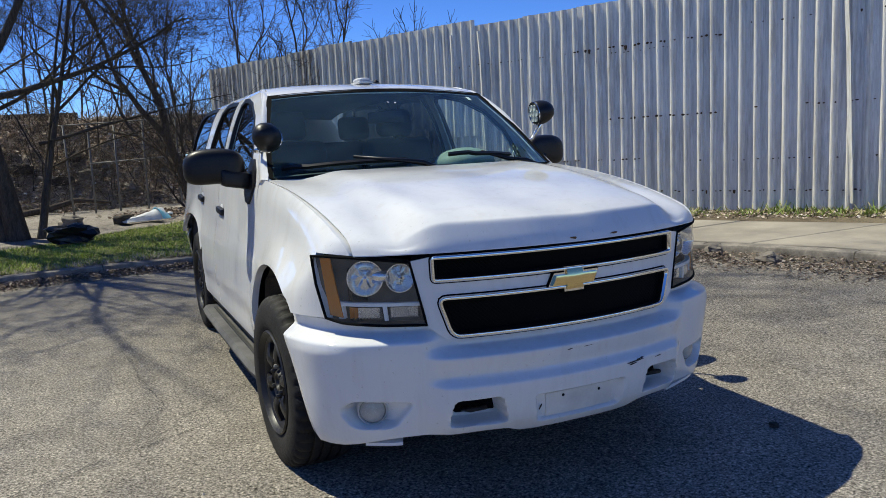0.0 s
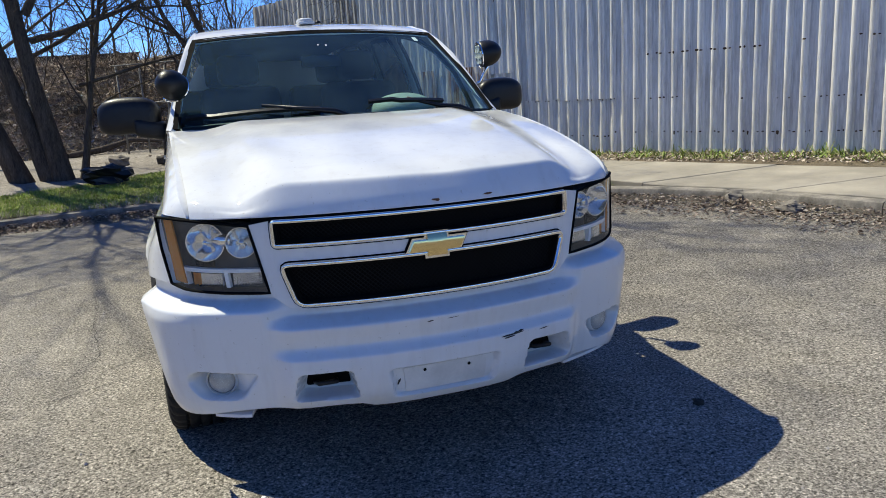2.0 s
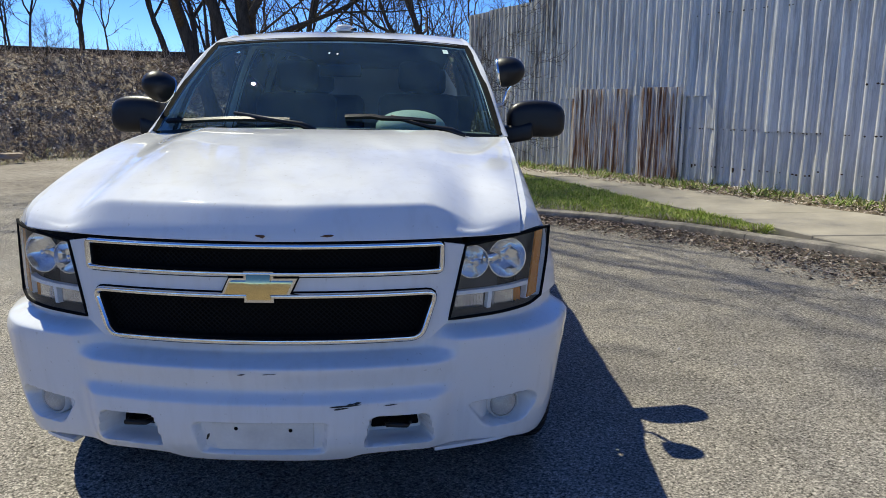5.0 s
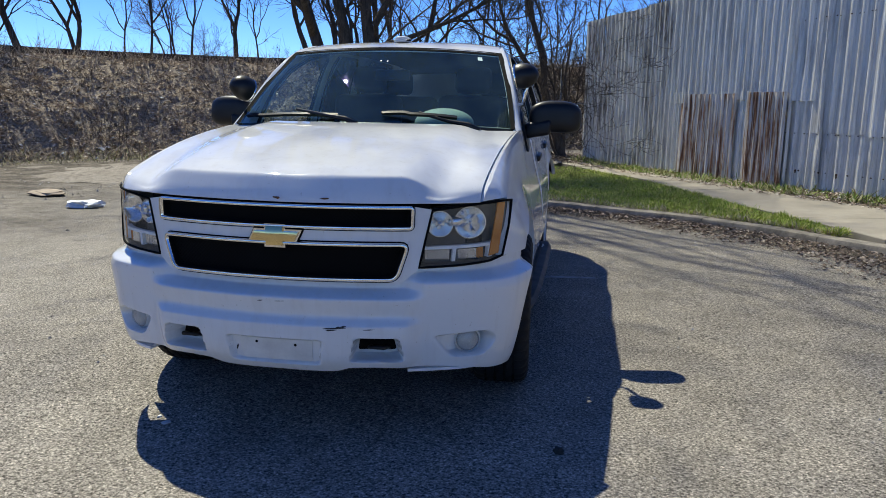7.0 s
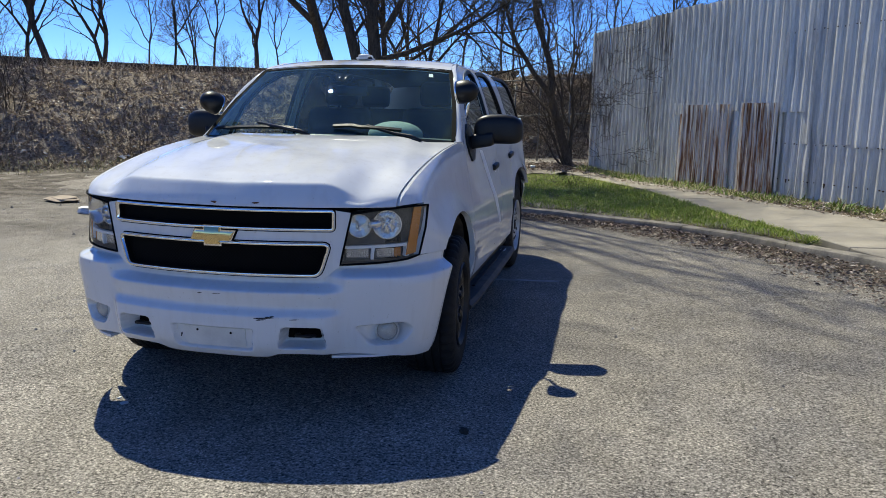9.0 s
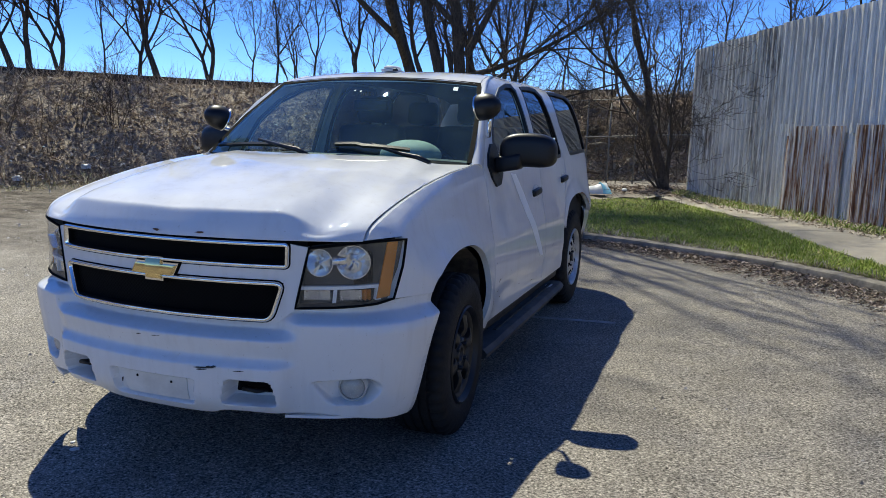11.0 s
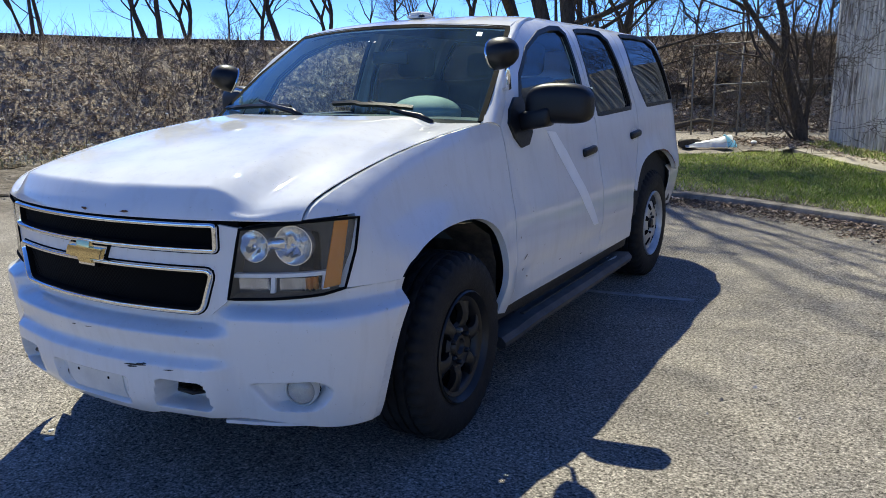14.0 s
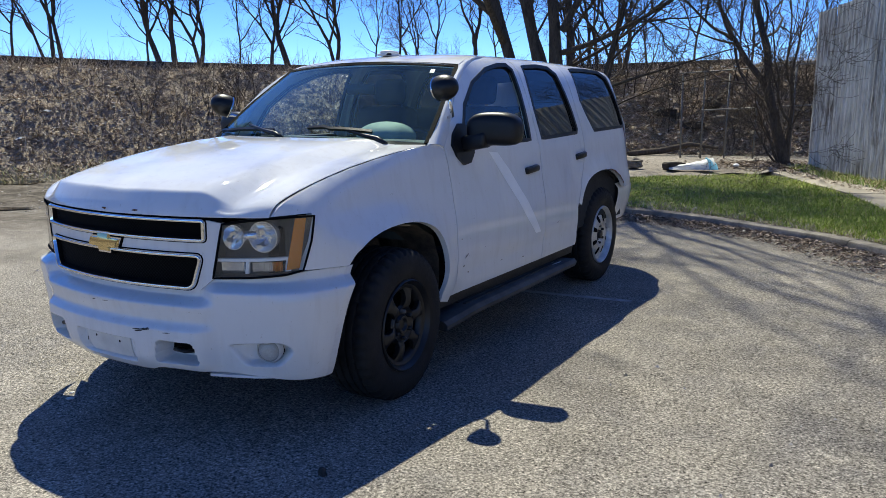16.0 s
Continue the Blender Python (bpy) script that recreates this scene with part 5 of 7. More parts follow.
bm = surf(340, 108, bumper_point)
face_out(bm, (0, -1, 0))
hem(bm, (0, 0.045, 0.0), 1.0)
bumper = part("front_bumper", bm, "white", suv, "white plastic front bumper with scrapes", crisp=60)
for sign in (1, -1):
    f = lambda s, z, d=0.0, sg=sign: (lambda p: Vector((sg * p.x, p.y + d, z)))(nose(s, -0.034))
    poly = rounded([(s_of(0.333), 0.433), (s_of(0.464), 0.431), (s_of(0.476), 0.374), (s_of(0.324), 0.374)], 0.008)
    # black sheet on the pocket floor paints the shade of the opening
    part("tow_opening", panel(poly, f, 0.05, 0.03, 0.01, (0, -1, 0), 0), "void", bumper, "black sheet painting the shade in the tow-hook opening")
    hk = nose(s_of(0.40), 0.01)
    part("tow_hook", tube([(sign * hk.x - 0.035, hk.y + 0.05, 0.385), (sign * hk.x - 0.03, hk.y - 0.008, 0.398), (sign * hk.x + 0.03, hk.y - 0.008, 0.398), (sign * hk.x + 0.035, hk.y + 0.05, 0.385)], 0.009, 8), "black", bumper)
    fx = nose(s_of(0.758), -0.026)
    c = Vector((sign * fx.x, fx.y, 0.402))
    aim = Matrix.Translation(c) @ Matrix.Rotation(sign * radians(20), 4, "Z")
    bm = lathe([(-0.018, 0.0), (-0.016, 0.022), (-0.010, 0.038), (0.0, 0.047), (0.012, 0.050), (0.03, 0.048)], 28, "Y")
    bm.transform(aim)
    lamp = part("fog_lamp", bm, "foglens", bumper, "round frosted fog lamp")
    bm = lathe([(0.0, 0.048), (-0.006, 0.0505), (0.0, 0.055), (0.03, 0.056)], 28, "Y")
    bm.transform(aim)
    part("bezel", bm, "plate", lamp)
# plate mount with screw holes, scuffs
f = lambda s, z, d=0.0: Vector((s, nose(s, bumper_out(s, z) + 0.006).y + d, z))
part("plate_mount", panel(rounded([(-0.152, 0.425), (0.155, 0.427), (0.15, 0.333), (-0.142, 0.330)], 0.008), f, 0.04, 0.03, 0.01, (0, -1, 0), 0), "plate", bumper, "blank pale plate mount")
for hx, hz in ((-0.077, 0.409), (0.086, 0.404)):
    p = f(hx, hz)
    bm = lathe([(0.0, 0.0), (-0.002, 0.003), (0.0, 0.006)], 10, "Y")
    bm.transform(Matrix.Translation(p + Vector((0, -0.002, 0))))
    part("screw", bm, "void", bumper)
for k, (sx, sz, w, h) in enumerate(((0.245, 0.488, 0.045, 0.0035), (0.232, 0.480, 0.022, 0.003), (0.27, 0.494, 0.02, 0.003), (0.375, 0.484, 0.022, 0.002), (-0.165, 0.375, 0.006, 0.012), (-0.05, 0.584, 0.012, 0.0018), (0.03, 0.586, 0.02, 0.0016))):
    r = random.Random(k)
    bm = bmesh.new()
    top, low = [], []
    for i in range(7):
        s = sx + (i / 6 - 0.5) * w * 2
        zz = sz + (i / 6 - 0.5) * h * 1.5
        hh = h * (1 - (i / 3 - 1) ** 2 * 0.8) * r.uniform(0.5, 1.4)
        p, q = nose(s, bumper_out(s, zz + hh) + 0.002), nose(s, bumper_out(s, zz - hh) + 0.002)
        top.append(bm.verts.new((p.x, p.y, zz + hh)))
        low.append(bm.verts.new((q.x, q.y, zz - hh)))
    for i in range(6):
        bm.faces.new((low[i], low[i + 1], top[i + 1], top[i]))
    part("scrape", bm, "trim", bumper, "dark scrape")
# torn lip hanging below the bumper
for sign, s0, s1 in ((1, s_of(0.52), s_of(0.80)), (-1, s_of(0.66), s_of(0.78))):
    bm = bmesh.new()
    a, b = [], []
    for i in range(9):
        s = s0 + (s1 - s0) * i / 8
        p = nose(s, -0.055)
        q = nose(s, -0.005)
        a.append((bm.verts.new((sign * p.x, p.y, 0.292)), bm.verts.new((sign * q.x, q.y, 0.286))))
    for i in range(8):
        bm.faces.new((a[i][0], a[i + 1][0], a[i + 1][1], a[i][1]))
    bm.normal_update()
    bmesh.ops.solidify(bm, geom=bm.faces[:], thickness=0.012)
    part("air_dam_lip", bm, "white", bumper, "loose white lip under the bumper")

# grille: painted surround, two black mesh openings in chrome frames
gm = nose_map(0.0)
bars = bmesh.new()
UP_O = rounded([(-s_of(0.535), 0.962), (s_of(0.535), 0.962), (s_of(0.533), 0.874), (-s_of(0.533), 0.874)], 0.014)
LO_O = rounded([(-s_of(0.520), 0.815), (s_of(0.520), 0.815), (s_of(0.474), 0.668), (-s_of(0.474), 0.668)], 0.035)


def add_panel(bm, other):
    tmp = bpy.data.meshes.new("tmp")
    other.to_mesh(tmp)
    other.free()
    bm.from_mesh(tmp)
    bpy.data.meshes.remove(tmp)
    return bm


a, b = s_of(0.535), s_of(0.605)
for poly in ([(-a, 0.876), (a, 0.876), (s_of(0.52), 0.813), (-s_of(0.52), 0.813)],
             [(a, 0.962), (b, 0.950), (s_of(0.556), 0.712), (s_of(0.50), 0.664), (s_of(0.45), 0.660), (s_of(0.476), 0.69), (s_of(0.518), 0.813), (a, 0.876)],
             [(-a, 0.962), (-b, 0.950), (-s_of(0.556), 0.712), (-s_of(0.50), 0.664), (-s_of(0.45), 0.660), (-s_of(0.476), 0.69), (-s_of(0.518), 0.813), (-a, 0.876)],
             [(-s_of(0.47), 0.672), (s_of(0.47), 0.672), (s_of(0.45), 0.658), (-s_of(0.45), 0.658)]):
    add_panel(bars, panel(poly, gm, 0.03, 0.03, 0.03, (0, -1, 0), 0))
part("grille_surround", bars, "white", suv, "white painted grille bar and cheeks")
# black sheet that paints in the shade of the gap under the hood lip
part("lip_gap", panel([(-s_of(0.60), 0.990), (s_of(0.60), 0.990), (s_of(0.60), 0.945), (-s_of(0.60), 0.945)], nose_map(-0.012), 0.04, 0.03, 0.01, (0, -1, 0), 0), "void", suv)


def frame_ring(poly, out, width, thick, parent, name, mat, label=""):
    pts, ups = [], []
    for s, z in poly:
        p, q = nose(s, out), nose(s, out + 0.05)
        pts.append((p.x, p.y, z))
        ups.append((q.x - p.x, q.y - p.y, 0))
    sec = [(-width / 2, -0.004), (-width / 2 * 0.85, thick * 0.55), (-width / 2 * 0.45, thick * 0.92), (0, thick), (width / 2 * 0.45, thick * 0.92), (width / 2 * 0.85, thick * 0.55), (width / 2, -0.004), (width / 2, -0.03), (-width / 2, -0.03)]
    return part(name, sweep(pts, sec, ups, True), mat, parent, label, crisp=35)


def dense(poly, step):
    out = []
    for i in range(len(poly)):
        p, q = Vector(poly[i]), Vector(poly[(i + 1) % len(poly)])
        n = max(1, int((q - p).length / step))
        out += [tuple(p.lerp(q, k / n)) for k in range(n)]
    return out


for poly, label in ((UP_O, "black mesh upper grille in a chrome frame"), (LO_O, "black mesh lower grille in a chrome frame")):
    # near-black sheet behind the wire stands in for the shade in there
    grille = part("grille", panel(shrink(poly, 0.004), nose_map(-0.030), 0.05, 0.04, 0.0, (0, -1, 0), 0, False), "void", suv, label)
    frame_ring(dense(shrink(poly, 0.004), 0.04), 0.004, 0.019, 0.013, grille, "chrome_frame", "chrome", "thin chrome frame")
    frame_ring(dense(shrink(poly, 0.004), 0.04), 0.0015, 0.029, 0.002, grille, "frame_gap", "void")
    # woven wire across the opening
    bm = bmesh.new()
    inner = shrink(poly, 0.012)
    lo_s, hi_s = min(p[0] for p in inner), max(p[0] for p in inner)
    lo_z, hi_z = min(p[1] for p in inner), max(p[1] for p in inner)
    gap_w = 0.017
    for way in (1, -1):
        c = lo_s - (hi_z - lo_z)
        while c < hi_s + (hi_z - lo_z):
            seg = []
            for k in range(15):
                t = k / 14
                z = lo_z + (hi_z - lo_z) * t
                s = c + way * (hi_z - lo_z) * (t - 0.5) * 1.1
                if inside(inner, (s, z)) < 0:
                    seg.append((s, z))
            if len(seg) > 1:
                (s0, z0), (s1, z1) = seg[0], seg[-1]
                p, q = nose(s0, -0.016), nose(s1, -0.016)
                w = 0.0022
                v = [bm.verts.new(k) for k in ((p.x - w, p.y, z0), (p.x + w, p.y, z0), (q.x + w, q.y, z1), (q.x - w, q.y, z1))]
                bm.faces.new(v)
            c += gap_w
    tagged(part("wire_mesh", bm, "mesh", grille), kind="stuff")
# cross-shaped badge: gold plate in a chrome edge
badge_o = [(-0.112, 0.812), (-0.086, 0.866), (-0.043, 0.866), (-0.043, 0.886), (0.043, 0.886), (0.043, 0.866), (0.112, 0.866), (0.086, 0.812), (0.043, 0.812), (0.043, 0.793), (-0.043, 0.793), (-0.043, 0.812)]
part("badge_gap", panel(shrink(badge_o, -0.005), nose_map(0.006), 0.05, 0.05, 0.02, (0, -1, 0), 0), "void", suv)
badge = part("badge", panel(badge_o, nose_map(0.014), 0.05, 0.05, 0.03, (0, -1, 0), 0), "chrome", suv, "gold cross-shaped badge edged in chrome")
part("badge_face", panel(shrink(badge_o, 0.0085), lambda s, z, d=0.0: (lambda p: Vector((p.x, p.y, z)))(nose(s, 0.026 - 5.0 * (z - 0.84) ** 2 - d)), 0.03, 0.012, 0.012, (0, -1, 0), 0), "gold", badge, "gold face")

# headlights
LAMP_OUT = s_of_y(-0.655)
LAMP_IN = s_of(0.556)


def lamp_depth(s):
    """How deep the lamp's back lies: shallow where the lamp runs out round the corner."""
    return 0.082 - 0.066 * step01(0.62, 1.0, (s - LAMP_IN) / (LAMP_OUT - LAMP_IN))


for sign in (1, -1):
    lamp_poly = [(s_of(0.605), 0.949), (s_of(0.70), 0.963), (s_of(0.79), 0.973), (s_of_y(-0.70), 0.977), (s_of_y(-0.640), 0.976), (s_of_y(-0.655), 0.87), (s_of_y(-0.690), 0.745), (s_of_y(-0.75), 0.731), (s_of(0.70), 0.722), (s_of(0.556), 0.716)]

    def back(s, z, d=0.0, sg=sign):
        q = nose(s, -lamp_depth(s) if d == 0 else -0.002)
        return Vector((sg * q.x, q.y, z))
    head = part("headlight", panel(shrink(lamp_poly, 0.002), back, 0.03, 0.04, 0.02, None, 0), "housing", suv, "headlight with a hazy clear lens and dark housing")
    part("lens", panel(shrink(lamp_poly, 0.004), nose_map(-0.001, sign), 0.03, 0.03, 0.0, (sign * 0.5, -1, 0), 0, False), "lens", head, "hazy clear plastic lens").visible_shadow = False
    rim_pts = [(lambda q: (sign * q.x, q.y, z))(nose(s, 0.0005)) for s, z in dense(shrink(lamp_poly, 0.002), 0.03)]
    part("gasket", tube(rim_pts, 0.0052, 6, True), "void", head, "black rubber gasket")
    for cx, cz, r in ((0.640, 0.889, 0.050), (0.757, 0.892, 0.062)):
        p = nose(s_of(cx), -0.026)
        ang = sign * radians(22 if cx < 0.7 else 30)
        place_bowl = Matrix.Translation((sign * p.x, p.y, cz)) @ Matrix.Rotation(ang * 0.6, 4, "Z")
        # smooth dish with a cut-off step, a deep throat and a turned rim
        bm = lathe([(0.044, 0.010), (0.043, r * 0.24), (0.036, r * 0.48), (0.022, r * 0.76), (0.004, r * 0.95), (-0.003, r * 1.0), (-0.003, r * 1.05), (0.006, r * 1.07), (0.052, r * 0.90)], 36, "Y")
        bm.verts.ensure_lookup_table()
        for i, v in enumerate(bm.verts):
            ring, kk = divmod(i, 36)
            if 1 <= ring <= 3:
                v.co.y += 0.004 * (1 if (kk // 6) % 2 else -1) * (1 if ring % 2 else -0.4)
        bm.transform(place_bowl)
        bowl = part("reflector", bm, "reflector", head, "round chrome reflector bowl", crisp=25)
        bm = lathe([(0.040, 0.012), (0.012, 0.010), (-0.002, 0.0075), (-0.006, 0.0)], 14, "Y")
        bm.transform(place_bowl)
        part("bulb", bm, "reflector", bowl)
    # chrome neck between the two bowls
    pa, pb = nose(s_of(0.675), -0.045), nose(s_of(0.735), -0.045)
    part("bowl_neck", tube([(sign * pa.x, pa.y, 0.895), (sign * pb.x, pb.y, 0.897)], [0.020, 0.026], 12), "reflector", head)
    # lower strip: pale trim bars with ribbed clear lamps between
    for poly in ([(s_of(0.572), 0.799), (s_of(0.842), 0.806), (s_of(0.842), 0.793), (s_of(0.572), 0.787)],
                 [(s_of(0.690), 0.790), (s_of(0.703), 0.790), (s_of(0.698), 0.738), (s_of(0.685), 0.738)],
                 [(s_of(0.828), 0.800), (s_of(0.843), 0.800), (s_of(0.838), 0.745), (s_of(0.823), 0.745)]):
        part("trim_bar", panel(poly, nose_map(-0.016, sign), 0.03, 0.02, 0.02, (sign * 0.5, -1, 0), 0), "lamp_trim", head, "pale trim bar")
    for lo, hi, mat in ((0.580, 0.682, "reflector"), (0.708, 0.790, "reflector"), (0.790, 0.818, "amber")):
        bm = bmesh.new()
        n = max(2, int((hi - lo) / 0.0095))
        for i in range(n):
            s0, s1 = s_of(lo + (hi - lo) * i / n), s_of(lo + (hi - lo) * (i + 1) / n)
            p, m_, q = nose(s0, -0.040), nose((s0 + s1) / 2, -0.026), nose(s1, -0.040)
            for a_, b_ in ((p, m_), (m_, q)):
                bm.faces.new([bm.verts.new((sign * k.x, k.y, z)) for k, z in ((a_, 0.746), (b_, 0.742), (b_, 0.786), (a_, 0.782))])
        part("turn_lamp", bm, mat, head, "ribbed clear turn lamp" if mat == "reflector" else "amber turn lamp")
    part("side_marker", panel([(s_of_y(-0.712), 0.966), (s_of_y(-0.672), 0.966), (s_of_y(-0.702), 0.757), (s_of_y(-0.748), 0.750)], nose_map(-0.010, sign), 0.03, 0.03, 0.006, (sign, -0.4, 0), 0), "amber", head, "amber side marker")

# windshield, cowl, pillars, roof
WS_Y, WS_Z, WS_X = curve([(0, 0.375), (0.5, 0.66), (1, 0.935)]), curve([(0, 1.232), (0.5, 1.462), (1, 1.662)]), curve([(0, 0.795), (0.5, 0.732), (1, 0.650)])


def ws_point(u, v, d=0.0):
    ux = u * 2 - 1
    bow = 0.19 - 0.10 * v
    return Vector((ux * WS_X(v), WS_Y(v) - bow * (1 - ux * ux) + d * 0.6, WS_Z(v) + 0.026 * (1 - ux * ux) - d))


bm = surf(28, 18, ws_point)
face_out(bm, (0, -1, 1))
shield = part("windshield", bm, "windshield", suv, "dark reflecting windshield glass")
# black band round the glass
bm = bmesh.new()
edge_pts = [ws_point(0.0, i / 20) for i in range(21)] + [ws_point(i / 30, 1.0) for i in range(1, 31)] + [ws_point(1.0, 1 - i / 20) for i in range(1, 21)]
nrm = Vector((0, -0.62, 0.78))
sweep(edge_pts, [(-0.014, -0.003), (-0.014, 0.003), (0.014, 0.003), (0.014, -0.003)], [nrm] * len(edge_pts), bm=bm)
part("windshield_seal", bm, "void", shield, "black seal round the windshield")
# sticker, two toll-tag pads
for u, v, w, h, mat in ((0.905, 0.895, 0.030, 0.034, "paper"), (0.475, 0.80, 0.010, 0.012, "plate"), (0.505, 0.79, 0.010, 0.012, "plate")):
    c = [ws_point(u + a * w / 1.5, v + b * h / 0.62, -0.002) for a, b in ((-0.5, -0.5), (0.5, -0.5), (0.5, 0.5), (-0.5, 0.5))]
    part("sticker", add_panel(bmesh.new(), (lambda q: (q.faces.new([q.verts.new(k) for k in c]), face_out(q, (0, -1, 1)))[1])(bmesh.new())), mat, shield, "small pale sticker")
# cowl
bm = surf(30, 4, lambda u, v: hood_point(u, 1.0).lerp(ws_point(u, 0.02, 0.01), v) + Vector((0, 0.0, -0.028 + 0.03 * v * v)))
face_out(bm, (0, 0, 1))
part("cowl", bm, "black", suv, "black plastic cowl below the windshield")
# wipers: arm from pivot, blade along the glass
for px, py, pz, ex, ez, tx in ((-0.02, 0.150, 1.258, -0.40, 0.075, -0.74), (0.63, 0.235, 1.238, 0.30, 0.085, 0.10)):
    def on_glass(x, up):
        best = min(((abs(ws_point(0.5 + 0.5 * x / WS_X(v), v).z - (1.25 + up)), v) for v in [i / 60 for i in range(61)]))[1]
        return ws_point(0.5 + 0.5 * x / WS_X(best), best)
    blade_a, blade_b = on_glass(ex + 0.20 if px > 0.3 else -0.14, 0.03), on_glass(tx, 0.014 if px < 0.3 else 0.045)
    mid = on_glass(ex, 0.045)
    n_out = Vector((0, -0.62, 0.78))
    wiper = part("wiper", tube([Vector((px, py, pz - 0.01)), Vector((px - 0.06, py + 0.01, pz + 0.018)), Vector((px - 0.16, py + 0.03, pz + 0.032)), mid + n_out * 0.028], [0.016, 0.014, 0.011, 0.008], 8), "black", suv, "black windshield wiper")
    pts = [blade_a.lerp(blade_b, i / 10) for i in range(11)]
    pts = [on_glass(p.x, p.z - 1.25) + n_out * (0.016 + 0.010 * math.sin(math.pi * i / 10)) for i, p in enumerate(pts)]
    part("blade", sweep(pts, [(-0.009, 0.007), (0.009, 0.007), (0.004, -0.012), (-0.004, -0.012)], [n_out] * 11), "black", wiper)

DOOR_TOP = [(0.49, 1.205), (0.575, 1.29), (0.665, 1.41), (0.80, 1.545), (0.96, 1.645), (1.13, 1.705), (1.35, 1.735)]
for sign in (1, -1):
    outer = [side_map(sign)(y, z) for y, z in DOOR_TOP]
    inner_c = [ws_point(0.5 + 0.5 * sign, t) for t in (0.0, 0.18, 0.38, 0.62, 0.82, 0.98, 1.0)]
    inner_c[-1] = Vector((sign * 0.632, 1.06, 1.700))
    inner_c[0] = Vector((sign * 0.815, 0.36, 1.226))
    bm = bmesh.new()
    n = 26
    ring = []
    for i in range(n + 1):
        t = i / n * (len(outer) - 1)
        k = min(len(outer) - 2, int(t))
        p, q = outer[k].lerp(outer[k + 1], t - k), inner_c[k].lerp(inner_c[k + 1], t - k)
        cross = []
        for j in range(7):
            w = j / 6
            r = p.lerp(q, w)
            r += Vector((sign * 0.55, -0.5, 0.5)).normalized() * 0.022 * math.sin(math.pi * w)
            cross.append(bm.verts.new(r))
        ring.append(cross)
    for i in range(n):
        for j in range(6):
            bm.faces.new((ring[i][j], ring[i + 1][j], ring[i + 1][j + 1], ring[i][j + 1]))
    face_out(bm, (sign, -0.3, 0.2))
    hem(bm, (-sign * 0.8, 0.5, -0.3), 0.02)
    part("a_pillar", bm, "white", suv, "white windshield pillar")

ROOF_E = [(0.650, 0.935, 1.664), (0.632, 1.06, 1.702), (0.600, 1.30, 1.738), (0.59, 1.8, 1.745), (0.588, 2.6, 1.748), (0.575, 3.2, 1.738), (0.56, 3.5, 1.715), (0.54, 3.68, 1.67)]
ROOF_C = [(0.0, 0.845, 1.690), (0.0, 1.0, 1.727), (0.0, 1.28, 1.762), (0.0, 1.8, 1.785), (0.0, 2.6, 1.79), (0.0, 3.25, 1.772), (0.0, 3.6, 1.74), (0.0, 3.8, 1.69)]
idx = list(range(8))
ex_, ey_, ez_ = (curve([(i, p[k]) for i, p in zip(idx, ROOF_E)]) for k in range(3))
cy_, cz_ = (curve([(i, p[k]) for i, p in zip(idx, ROOF_C)]) for k in (1, 2))


def roof_point(u, v):
    t, ux = v * 7, u * 2 - 1
    k = 1 - ux * ux
    kz = 1 - abs(ux) ** 3.2
    return Vector((ux * ex_(t), ey_(t) + (cy_(t) - ey_(t)) * k, ez_(t) + (cz_(t) - ez_(t)) * kz))


bm = surf(40, 60, roof_point)
face_out(bm, (0, 0, 1))
hem(bm, (0, 0, -1), 0.02)
part("roof", bm, "white", suv, "white painted steel roof")
bm = add_panel(blob((0.045, 0.075, 0.016), (-0.015, 1.19, 1.775), 0, 20, 10, 0, 0.7), box((-0.06, 1.11, 1.752), (0.03, 1.27, 1.768), 0.006))
ant = part("antenna_puck", bm, "plate", suv, "low pale antenna puck on the roof")
part("antenna_stub", lathe([(0.0, 0.018), (0.008, 0.016), (0.014, 0.008), (0.016, 0.0)], 14, "Z", (0.045, 1.10, 1.755)), "black", ant)

# doors, quarter panels, glass
WIN1 = [(0.70, 1.205), (0.745, 1.30), (0.82, 1.43), (0.99, 1.56), (1.22, 1.648), (1.42, 1.684), (1.555, 1.69), (1.605, 1.66), (1.605, 1.50), (1.60, 1.36), (1.59, 1.212)]
WIN2 = [(1.775, 1.214), (1.755, 1.40), (1.765, 1.55), (1.80, 1.69), (2.06, 1.705), (2.24, 1.70), (2.325, 1.655), (2.37, 1.52), (2.41, 1.38), (2.435, 1.26), (2.41, 1.235)]
WIN3 = [(2.79, 1.242), (2.70, 1.36), (2.64, 1.47), (2.67, 1.705), (3.0, 1.715), (3.30, 1.708), (3.42, 1.66), (3.50, 1.47), (3.575, 1.27), (3.55, 1.262)]
B_GAP = [(1.65, 0.405), (1.685, 0.63), (1.700, 0.89), (1.712, 1.16), (1.700, 1.205), (1.690, 1.45), (1.690, 1.66), (1.665, 1.738)]
C_GAP = [(2.29, 0.72), (2.37, 0.86), (2.455, 0.965), (2.515, 1.06), (2.53, 1.17), (2.53, 1.235), (2.505, 1.40), (2.50, 1.60), (2.485, 1.742)]
ARCH_R = [(2.30, 0.44), (2.30, 0.58), (2.335, 0.70), (2.42, 0.815), (2.56, 0.89), (2.74, 0.925), (2.95, 0.925), (3.12, 0.885), (3.24, 0.81), (3.315, 0.70), (3.35, 0.56)]


ARCH_R = rounder(ARCH_R)


